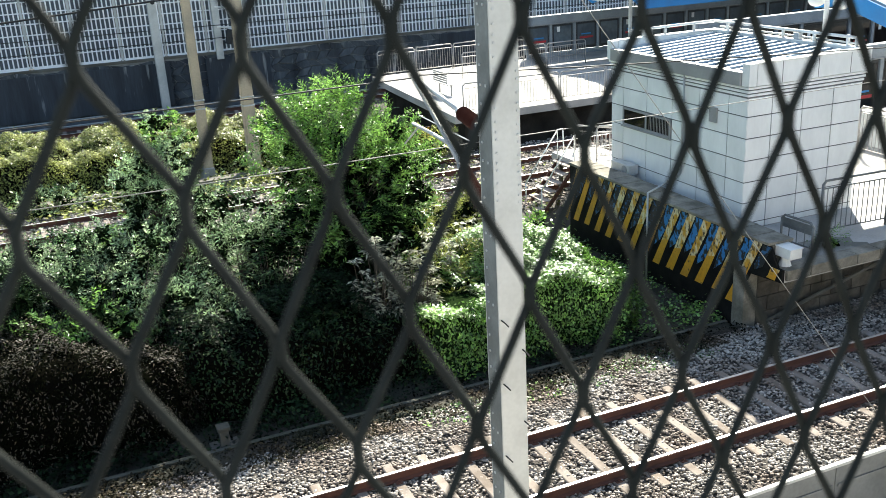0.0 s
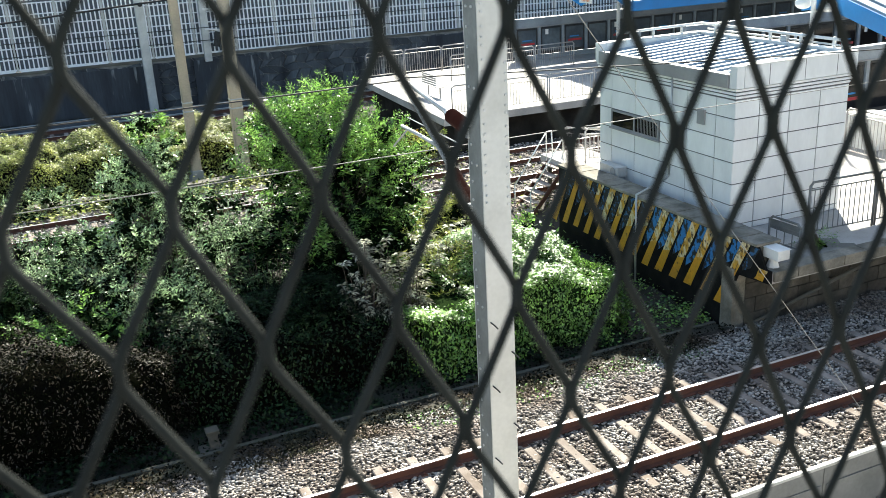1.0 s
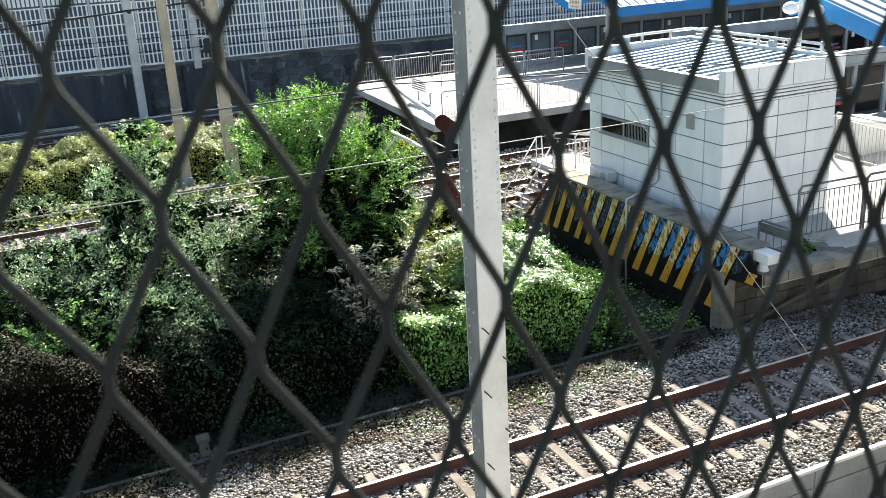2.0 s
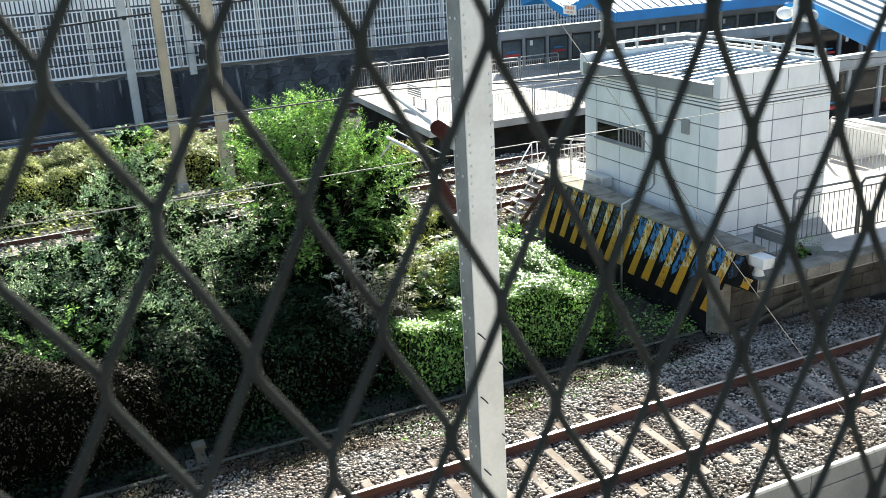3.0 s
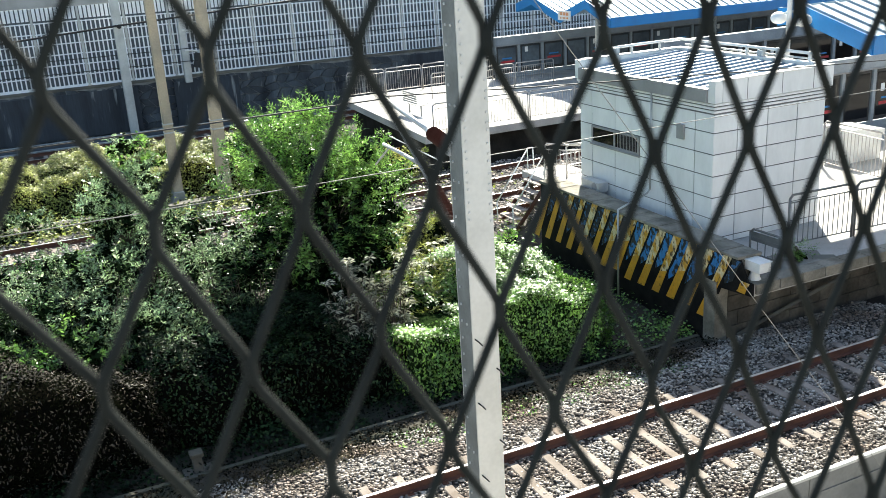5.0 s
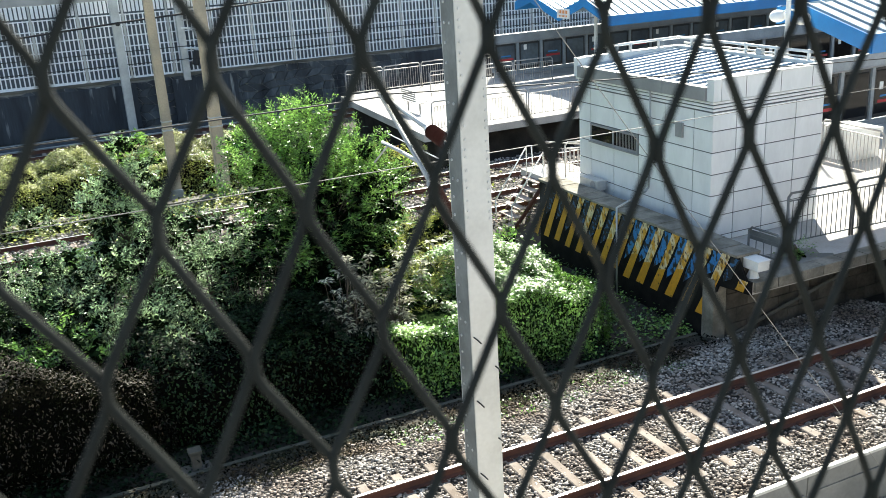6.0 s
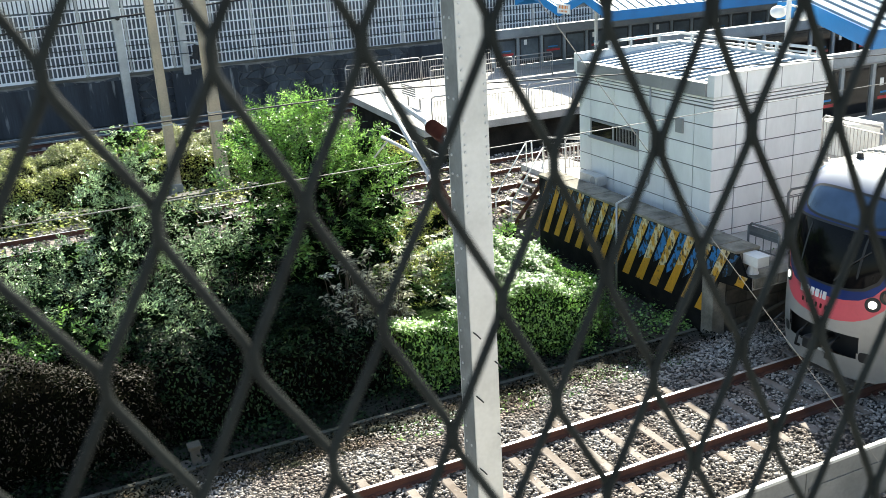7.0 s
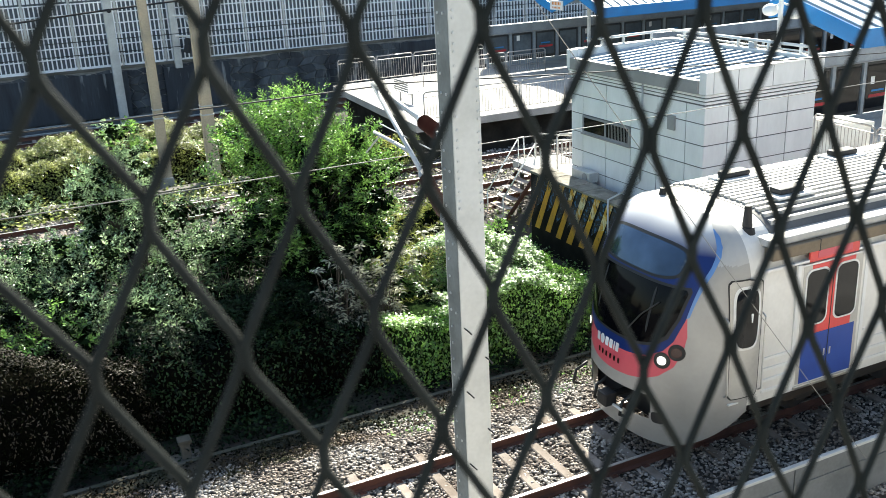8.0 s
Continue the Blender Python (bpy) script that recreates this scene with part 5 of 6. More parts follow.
def build_mast():
    m = thing("catenary_mast", "grey painted square steel catenary mast beside the track", "mast", (4.625, -2.2, 0))
    part("flange", one_box((-0.148, -0.15, -0.7), (0.148, -0.132, 9.2), 0.004), M["mast"], m, "flat grey front flange")
    part("flange", one_box((-0.148, 0.132, -0.7), (0.148, 0.15, 9.2), 0.004), M["mast"], m, "grey back flange with bolts")
    part("web", one_box((-0.06, -0.132, -0.7), (-0.046, 0.132, 9.2)), M["mast"], m)
    part("web", one_box((0.11, -0.132, -0.7), (0.124, 0.132, 9.2)), M["mast"], m)
    part("side_strip", one_box((-0.152, -0.13, -0.7), (-0.14, 0.13, 9.2), 0.003), M["mast_shade"], m, "riveted side strip coloured darker for the mast's shaded side")
    bolt = bmesh.new()
    tube(bolt, (0, 0, 0), (0, 0, 0.012), 0.014, 6)
    me = bpy.data.meshes.new("bolt")
    bolt.to_mesh(me)
    bolt.free()
    me.materials.append(M["galv"])
    for i in range(44):
        for y in (0.06, -0.05)[: 1 + (i % 4 == 0)]:
            b = piece("bolt", me, m, (-0.151, y, 1.2 + i * 0.185))
            b.rotation_euler = (0, -math.pi / 2, 0)
    for i in range(42):
        z = 4.3 + i * 0.1 + (0.03 if i % 3 == 0 else 0)
        b = piece("bolt", me, m, (-0.125, 0.131, z))
        b.rotation_euler = (math.pi / 2, 0, 0)
        if z > 5.2:
            b = piece("bolt", me, m, (0.12, -0.151, z))
            b.rotation_euler = (math.pi / 2, 0, 0)
            b = piece("bolt", me, m, (-0.11, -0.151, z + 0.05))
            b.rotation_euler = (math.pi / 2, 0, 0)
    for i, z in enumerate((4.0, 3.62, 3.28, 2.78, 2.42)):
        x = 0.13 if i % 2 else -0.1
        part("step_peg", pipe(bmesh.new(), [(x - 0.02, -0.145, z + 0.02), (x, -0.2, z), (x + 0.03, -0.21, z - 0.04)], 0.008, 6), M["wire_dark"], m, "short dark step peg")

    def insulator(a, b):
        a, b = Vector(a), Vector(b)
        n = 10
        rod = part("insulator", tube(bmesh.new(), a, b, 0.036, 10), M["porcelain"], m, "ribbed brown porcelain insulator")
        d = (b - a).normalized()
        for k in range(n):
            c = a.lerp(b, (k + 0.5) / n)
            part("insulator_shed", tube(bmesh.new(), c - d * 0.012, c + d * 0.012, 0.08, 16, 0.066), M["porcelain"], rod)
        return rod
    tip = Vector((0.27, 2.95, 6.06))
    a1, a2 = Vector((-0.1, 0.17, 5.93)), Vector((-0.12, 0.17, 5.14))
    for a, frac in ((a1, 0.24), (a2, 0.24)):
        part("bracket", one_box((-0.17, 0.1, a.z - 0.06), (-0.03, 0.2, a.z + 0.06), 0.008), M["galv"], m)
        i0, i1 = a.lerp(tip, 0.02), a.lerp(tip, frac)
        insulator(i0, i1)
        part("cantilever_tube", tube(bmesh.new(), i1, tip, 0.027, 10), M["galv"], m, "galvanised cantilever tube", True)
        part("collar", tube(bmesh.new(), i1, a.lerp(tip, frac + 0.03), 0.05, 10), M["galv"], m)
    part("steady_arm", pipe(bmesh.new(), [a2.lerp(tip, 0.42), (0.1, 1.9, 5.52), (0.25, 2.95, 5.45)], 0.022, 8), M["galv"], m, "slim steady arm", True)
    part("steady_arm", tube(bmesh.new(), (0.22, 2.7, 5.45), (0.25, 3.3, 5.12), 0.012, 6), M["galv"], m)
    part("stay_wire", tube(bmesh.new(), (-0.02, 0.6, 5.7), (0.2, 2.6, 5.62), 0.008, 5), M["galv"], m)
    v, f = sweep(sagging((0.15, 0.0, 8.05), (6.2, -0.1, 0.4), 0.05, 12), 0.0048, 6)
    raw_mesh("guy_wire", v, f, M["wire_copper"], m, "thin steel guy wire")
    return m


build_mast()


def overhead(label, a, b, r, sag, material, n=30):
    v, f = sweep(sagging(a, b, sag, n), r, 6)
    return tagged(raw_mesh("overhead_wire", v, f, material, smooth=True), label, "wire", group="overhead wires")


overhead("thin bright contact wire over the running track", (-40, 0.75, 5.09), (90, 0.75, 5.07), 0.006, 0.0, M["wire_copper"])
overhead("dark messenger wire above the contact wire", (-40, 0.75, 5.9), (5, 0.75, 6.02), 0.009, 0.05, M["wire_dark"])
overhead("dark messenger wire above the contact wire", (4.9, 0.75, 6.05), (60, 0.75, 6.0), 0.009, 0.9, M["wire_dark"])
overhead("thick black feeder cable on the far poles", (-30, 35.8, 3.1), (5.85, 35.8, 4.95), 0.045, 0.15, M["wire_dark"])
overhead("thick black feeder cable on the far poles", (5.85, 35.8, 4.95), (45, 35.8, 7.4), 0.045, 0.1, M["wire_dark"])
for z in (3.9, 3.3):
    overhead("thin dark cable along the noise barrier", (-40, 36.2, z), (90, 36.2, z - 0.6), 0.018, 0.1, M["wire_dark"])


def concrete_pole(x, y, w0, w1, top, label, foot=True):
    p = thing("utility_pole", label, "pole", (x, y, GROUND))
    bm = bmesh.new()
    o = bmesh.ops.create_cone(bm, cap_ends=True, segments=4, radius1=w0 * 0.71, radius2=w1 * 0.71, depth=top, matrix=Matrix.Translation((0, 0, top / 2)) @ Matrix.Rotation(math.pi / 4, 4, "Z"))
    bmesh.ops.bevel(bm, geom=[e for e in bm.edges], offset=0.025, segments=2, affect="EDGES")
    part("shaft", bm, M["pole_concrete"], p, "tapered pale concrete shaft")
    if foot:
        bm = bmesh.new()
        prism(bm, [(-0.32, 0), (0.32, 0), (0.17, 0.55), (-0.17, 0.55)], -0.3, 0.3, "y")
        part("foot", bm, M["concrete"], p, "flared concrete foot")
    for z in (2.6, 2.9):
        part("band", one_box((-w0 * 0.5, -w0 * 0.5, z), (w0 * 0.5, w0 * 0.5, z + 0.05), 0.01), M["galv"], p, "steel strap")
    return p


concrete_pole(5.38, 22.5, 0.34, 0.25, 10.5, "pale concrete utility pole with a flared foot")
concrete_pole(6.95, 22.1, 0.42, 0.32, 10.5, "yellowish concrete utility pole among the bushes", False)
p3 = thing("steel_pole", "slim galvanised steel pole before the stone wall", "pole", (5.75, 36.0, GROUND))
part("shaft", one_box((-0.2, -0.15, 0), (0.2, 0.15, 9.0), 0.03), M["galv"], p3)
part("insulator", tube(bmesh.new(), (0.05, -0.25, 5.4), (0.05, 0, 5.4), 0.1, 10), M["wire_dark"], p3)
p4 = thing("steel_pole", "short steel pole carrying a dark switch with insulators", "pole", (8.75, 36.78, 0))
part("shaft", one_box((-0.17, -0.12, 1.9), (0.17, 0.15, 8.5), 0.03), M["galv"], p4)
part("switch_box", tube(bmesh.new(), (0.42, -0.3, 2.62), (0.6, -0.3, 3.3), 0.17, 10), M["wire_dark"], p4, "black cylindrical switch")
for z in (3.45, 4.4):
    part("arm", tube(bmesh.new(), (0, -0.1, z), (1.2, -0.3, z - 0.12), 0.05, 6), M["white_metal"], p4)
part("insulator", tube(bmesh.new(), (0.9, -0.3, 3.3), (1.35, -0.3, 2.55), 0.07, 8), M["white_metal"], p4)
part("insulator", tube(bmesh.new(), (0.55, -0.25, 4.3), (0.9, -0.3, 3.45), 0.06, 8), M["galv"], p4)

# low barrier on the camera's side of the track
bw = thing("track_barrier", "grey panelled barrier with a white top rail beside the track", "barrier", kind="structure")
for i in range(10):
    x = 4.9 + i * 2.4
    part("panel", one_box((x + 0.01, -2.0, -0.6), (x + 2.39, -1.95, 0.5), 0.006), M["barrier_grey"], bw)
    part("groove_rail", one_box((x + 0.05, -2.02, 0.18), (x + 2.35, -2.001, 0.24), 0.004), M["barrier_grey"], bw)
part("top_rail", one_box((4.9, -2.01, 0.5), (29, -1.94, 0.55), 0.012), M["mast"], bw, "pale painted top rail")

# small concrete marker by the kerb
mk = thing("marker_post", "small weathered concrete marker post with a cap by the kerb", "post", (2.42, 4.32, GROUND))
part("shaft", one_box((-0.08, -0.08, 0), (0.08, 0.08, 0.36), 0.015), M["concrete_dark"], mk)
part("cap", one_box((-0.11, -0.11, 0.36), (0.11, 0.11, 0.43), 0.015), M["mossy"], mk)
part("base", one_box((-0.25, -0.2, -0.05), (0.25, 0.2, 0.06), 0.02), M["concrete_dark"], mk)


# ---------------------------------------------------------------- things on and by the platform
def build_steps():
    s = thing("steel_steps", "pale treads on brown steel stringers down to the siding", "steps", (0, 0, 0))
    top, foot = (14.24, 1.0), (13.0, -0.36)
    for y in (12.35, 13.3):
        o = [(top[0] - 0.05, top[1]), (top[0] + 0.09, top[1]), (foot[0] + 0.09, foot[1] - 0.12), (foot[0] - 0.05, foot[1] - 0.12)]
        part("stringer", prism(bmesh.new(), o, y - 0.025, y + 0.025, "y"), M["rail_side"], s, "rust-brown steel stringer")
        h = [(foot[0] + 0.1, y, foot[1] + 0.1), (foot[0] + 0.1, y, foot[1] + 0.75), (top[0] - 0.05, y, top[1] + 0.85), (top[0] + 0.12, y, top[1] + 0.85), (top[0] + 0.16, y, top[1])]
        part("handrail", pipe(bmesh.new(), h, 0.02, 8), M["white_metal"], s, "white tubular handrail", True)
        part("mid_rail", tube(bmesh.new(), (top[0] - 0.06, y, top[1] - 0.05), (top[0] - 0.06, y, top[1] + 0.84), 0.016, 6), M["white_metal"], s)
    for i in range(6):
        f = (i + 0.5) / 6
        x, z = foot[0] + (top[0] - foot[0]) * f, foot[1] + (top[1] - foot[1]) * f
        part("tread", one_box((x - 0.15, 12.38, z + 0.03), (x + 0.13, 13.27, z + 0.07), 0.008), M["tread"], s, "worn pale tread")
    part("landing", one_box((14.2, 11.62, 0.9), (15.7, 13.7, 1.1), 0.015), M["paving"], s, "sunlit concrete landing")
    for x, y in ((14.4, 11.75), (14.4, 13.5), (15.5, 13.5)):
        part("leg", one_box((x - 0.05, y - 0.05, -0.55), (x + 0.05, y + 0.05, 0.9)), M["concrete_dark"], s)
    return s


M["tread"] = mat("worn_tread", (0.42, 0.36, 0.32), 0.85, 0, (0.22, 0.15, 0.12), 3, (0.42, 0.62), fine=30, fine_amt=0.3, bump=0.3)
build_steps()
ac = thing("outdoor_unit", "white air-conditioner outdoor unit by the tiled wall", "air conditioner", (13.76, 9.3, 1.13))
part("casing", one_box((-0.14, -0.5, 0.43), (0.14, 0.3, 0.68), 0.015), M["galv"], ac)
part("stand", one_box((-0.12, -0.45, 0), (0.12, 0.25, 0.43)), M["trim_grey"], ac)
part("fan_grille", tube(bmesh.new(), (-0.155, -0.3, 0.555), (-0.14, -0.3, 0.555), 0.105, 18), M["trim_grey"], ac, "round dark fan grille")

cb = thing("junction_cabinet", "white weatherproof signal cabinet on a short stand", "cabinet", (13.3, 2.98, PZ + 0.012))
part("casing", one_box((-0.15, -0.28, 0.2), (0.15, 0.26, 0.4), 0.02), M["white_metal"], cb)
part("stand", tube(bmesh.new(), (0, 0, 0), (0, 0, 0.2), 0.13, 10, 0.06), M["white_metal"], cb)
part("lid", one_box((-0.165, -0.295, 0.4), (0.165, 0.275, 0.415), 0.006), M["white_metal"], cb)

fl = thing("flood_light", "round white floodlights on a steel post behind the house", "lamp", (18.0, 7.15, PZ))
part("post", tube(bmesh.new(), (0, 0, 0), (0, 0, 5.0), 0.06, 10), M["white_metal"], fl)
part("arm", pipe(bmesh.new(), [(-0.05, 0.28, 4.45), (0, 0, 4.6), (0.05, -0.5, 4.5)], 0.025, 8), M["white_metal"], fl)
for y, z in ((0.28, 4.42), (-0.5, 4.4)):
    bm = bmesh.new()
    bmesh.ops.create_uvsphere(bm, u_segments=20, v_segments=12, radius=0.2, matrix=Matrix.Translation((-0.05, y, z)) @ Matrix.Diagonal((1, 1, 0.75, 1)))
    part("lamp_bowl", bm, M["white_metal"], fl, "white bowl reflector", True)
sg = thing("notice_sign", "small white sign with orange lettering on the canopy end", "sign", (23.93, 26.53, 4.22))
part("board", one_box((-0.02, -0.52, -0.2), (0.02, 0.52, 0.22), 0.006), M["white_metal"], sg)
M["orange_ink"] = mat("orange_ink", (0.75, 0.25, 0.04), 0.6, fine=50, fine_amt=0.05, bump=0)
for z, w, hh in ((0.09, 0.38, 0.07), (-0.09, 0.34, 0.04)):
    for i in range(6):
        y = -w + i * w / 3
        part("letter_bar", one_box((-0.026, y + 0.02, z - hh), (-0.0205, y + w / 3 - 0.03, z + hh)), M["orange_ink"], sg)

# ---------------------------------------------------------------- arriving commuter train
M["train_silver"] = mat("train_silver", (0.74, 0.715, 0.67), 0.34, 0.1, (0.66, 0.635, 0.59), 1.1, fine=16, fine_amt=0.08, bump=0.03, island=-1)
M["door_steel"] = mat("door_steel", (0.5, 0.48, 0.44), 0.35, 0.35, (0.42, 0.4, 0.365), 1.6, fine=18, fine_amt=0.1, bump=0.03, island=-1)
M["train_white"] = mat("train_white", (0.76, 0.75, 0.73), 0.35, 0.05, (0.66, 0.65, 0.62), 1.2, fine=16, fine_amt=0.06, bump=0.02, island=-1)
M["train_pink"] = mat("train_pink", (0.62, 0.09, 0.12), 0.35, 0, (0.56, 0.08, 0.105), 2, fine=20, fine_amt=0.06, bump=0.0, island=-1)
M["door_red"] = mat("door_red", (0.72, 0.075, 0.065), 0.4, 0, (0.64, 0.065, 0.06), 2, fine=20, fine_amt=0.06, bump=0.0, island=-1)
M["door_blue"] = mat("door_blue", (0.015, 0.06, 0.30), 0.4, 0, (0.014, 0.05, 0.26), 2, fine=20, fine_amt=0.06, bump=0.0, island=-1)
# The gutter's brown stands in for shade on the roof shoulder.
M["gutter_shade"] = mat("train_gutter_shade", (0.2, 0.155, 0.105), 0.6, 0.2, (0.15, 0.12, 0.085), 1.5, fine=16, fine_amt=0.2, bump=0.05, island=-1)
# Front silver darkened in colour for its shaded face, kept lighter on the brow.
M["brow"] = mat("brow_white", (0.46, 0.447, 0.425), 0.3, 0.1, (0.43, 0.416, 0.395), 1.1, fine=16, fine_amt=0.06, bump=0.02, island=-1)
M["front_silver_shade"] = mat("front_silver_shade", (0.37, 0.357, 0.335), 0.3, 0.15, (0.31, 0.298, 0.278), 1.1, fine=16, fine_amt=0.06, bump=0.02, island=-1)
M["train_roof"] = mat("train_roof", (0.5, 0.49, 0.47), 0.5, 0.2, (0.42, 0.41, 0.39), 1.0, fine=14, fine_amt=0.1, bump=0.03, island=-1)
# Roof skin is darker than the ribs that stand on it.
M["roof_skin"] = mat("train_roof_skin", (0.14, 0.135, 0.13), 0.7, 0.1, (0.1, 0.095, 0.09), 1.0, fine=14, fine_amt=0.15, bump=0.03, island=-1)
M["train_sky"] = mat("train_sky", (0.12, 0.25, 0.52), 0.3, 0, (0.1, 0.22, 0.48), 2, fine=20, fine_amt=0.05, bump=0.0, island=-1)
M["train_fade"] = mat("train_fade", (0.006, 0.025, 0.14), 0.35, 0, (0.006, 0.022, 0.12), 2, fine=20, fine_amt=0.05, bump=0.0, island=-1, spec=0.25)
_n, _l = M["train_fade"].node_tree.nodes, M["train_fade"].node_tree.links
_tc, _sep, _fade, _mx = _n.new("ShaderNodeTexCoord"), _n.new("ShaderNodeSeparateXYZ"), _n.new("ShaderNodeMapRange"), _n.new("ShaderNodeMix")
_mx.data_type = "RGBA"
_mx.inputs["B"].default_value = (0.6, 0.6, 0.6, 1)
_fade.inputs["From Min"].default_value, _fade.inputs["From Max"].default_value = 3.2, 3.52
_l.new(_tc.outputs["Object"], _sep.inputs["Vector"])
_l.new(_sep.outputs["Z"], _fade.inputs["Value"])
_l.new(_fade.outputs["Result"], _mx.inputs["Factor"])
_l.new(_n["Principled BSDF"].inputs["Base Color"].links[0].from_socket, _mx.inputs["A"])
_l.new(_mx.outputs["Result"], _n["Principled BSDF"].inputs["Base Color"])
M["rubber"] = mat("rubber", (0.015, 0.015, 0.016), 0.6, 0, fine=40, island=-1)
M["bogie"] = mat("bogie", (0.03, 0.027, 0.025), 0.85, 0, (0.05, 0.035, 0.025), 3, fine=20, island=-1)
M["head_lamp"] = mat("head_lamp", (0.9, 0.9, 0.88), 0.15, 0, fine=20, fine_amt=0.02, bump=0, island=-1)
_b = M["head_lamp"].node_tree.nodes["Principled BSDF"]
_b.inputs["Emission Color"].default_value, _b.inputs["Emission Strength"].default_value = (1, 0.97, 0.9, 1), 1.6
M["glass_cab"] = mat("glass_cab", (0.003, 0.003, 0.004), 0.06, 0, fine=5, fine_amt=0.05, bump=0.0, spec=0.1)
# Blue base colour adds the look of reflected sky to the upper pane.
M["glass_sky_tint"] = mat("glass_sky_tint", (0.075, 0.115, 0.175), 0.03, 0.6, (0.035, 0.055, 0.085), 1.2, fine=5, fine_amt=0.05, bump=0.0, spec=0.6, island=-1)
HALF, CREST, SQ, NOSE = 1.56, 2.68, 4.6, 1.34


def nose_depth(y, z):
    """How far behind the tip the rounded front lies at y, z."""
    r = ((abs(y) / HALF) ** SQ + (max(z - 1.0, 0) / CREST) ** SQ) ** (1 / SQ)
    rp = ((abs(y) / HALF) ** 2.6 + (max(z - 1.0, 0) / CREST) ** 2.6) ** (1 / 2.6)
    r = min(1.0, 0.35 * min(rp, 1.0) + 0.65 * r) if r < 1 else 1.0
    x = NOSE * (1 - max(0.0, 1 - r ** 2.05) ** (1 / 2.1)) * 0.92 + 0.08 * NOSE * r * r
    lean = 0.05 * max(z - 1.0, 0) ** 1.6 * (1 - r)
    under = 0.20 * max(0, 1.0 - z) ** 1.5 * (1 - r)
    return x + lean + under


def on_nose(y, z, off):
    """A point that stands off from the front by a distance along its normal."""
    e = 0.004
    d = Vector((-1.0, (nose_depth(y + e, z) - nose_depth(y - e, z)) / (2 * e), (nose_depth(y, z + e) - nose_depth(y, z - e)) / (2 * e))).normalized()
    return Vector((nose_depth(y, z), y, z)) + d * off


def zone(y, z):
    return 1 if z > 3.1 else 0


def patch(fn, y0, y1, z0, z1, n, k, off, round_to=4.0, lower=False):
    """A pane that follows the front, with rounded corners; fn gives the depth. lower: only the half below its middle."""
    bm = bmesh.new()
    grid = {}
    for i in range(n + 1):
        for j in range(k + 1):
            u, w = -1 + 2 * i / n, -1 + (1 if lower else 2) * j / k
            m = max(abs(u), abs(w))
            q = (abs(u) ** round_to + abs(w) ** round_to) ** (1 / round_to)
            s = m / q if q else 1
            y, z = (y0 + y1) / 2 + u * s * (y1 - y0) / 2, (z0 + z1) / 2 + w * s * (z1 - z0) / 2
            grid[i, j] = bm.verts.new(on_nose(y, z, off))
    for i in range(n):
        for j in range(k):
            bm.faces.new((grid[i, j], grid[i, j + 1], grid[i + 1, j + 1], grid[i + 1, j]))
    return bm


def side_y(x, z):
    """Half-width of the front at a distance x behind its tip."""
    lo, hi = 0.6, HALF
    for k in range(30):
        mid = (lo + hi) / 2
        if nose_depth(mid, z) < x:
            lo = mid
        else:
            hi = mid
    return lo


def side_patch(s, x0, x1, z0, z1, off, round_to, n=10, k=30):
    """A panel that follows the side of the front, with rounded corners."""
    bm = bmesh.new()
    grid = {}
    for i in range(n + 1):
        for j in range(k + 1):
            u, w = -1 + 2 * i / n, -1 + 2 * j / k
            q = (abs(u) ** round_to + abs(w) ** round_to) ** (1 / round_to)
            c = max(abs(u), abs(w)) / q if q else 1
            x, z = (x0 + x1) / 2 + u * c * (x1 - x0) / 2, (z0 + z1) / 2 + w * c * (z1 - z0) / 2
            grid[i, j] = bm.verts.new((x - off * 0.15, s * (side_y(x, z) + off), z))
    for i in range(n):
        for j in range(k):
            bm.faces.new((grid[i, j], grid[i + 1, j], grid[i + 1, j + 1], grid[i, j + 1]))
    return bm


def shield(zs, ws, off, n=64, k=48):
    """A painted field on the front whose half-width follows the height."""
    bm = bmesh.new()
    rows = []
    for j in range(k + 1):
        z = zs[0] + (zs[-1] - zs[0]) * (j / k) ** 1.3
        w = float(np.interp(z, zs, ws))
        rows.append([bm.verts.new(on_nose(w * (2 * i / n - 1), z, off)) for i in range(n + 1)])
    for j in range(k):
        for i in range(n):
            bm.faces.new((rows[j][i], rows[j + 1][i], rows[j + 1][i + 1], rows[j][i + 1]))
    return bm


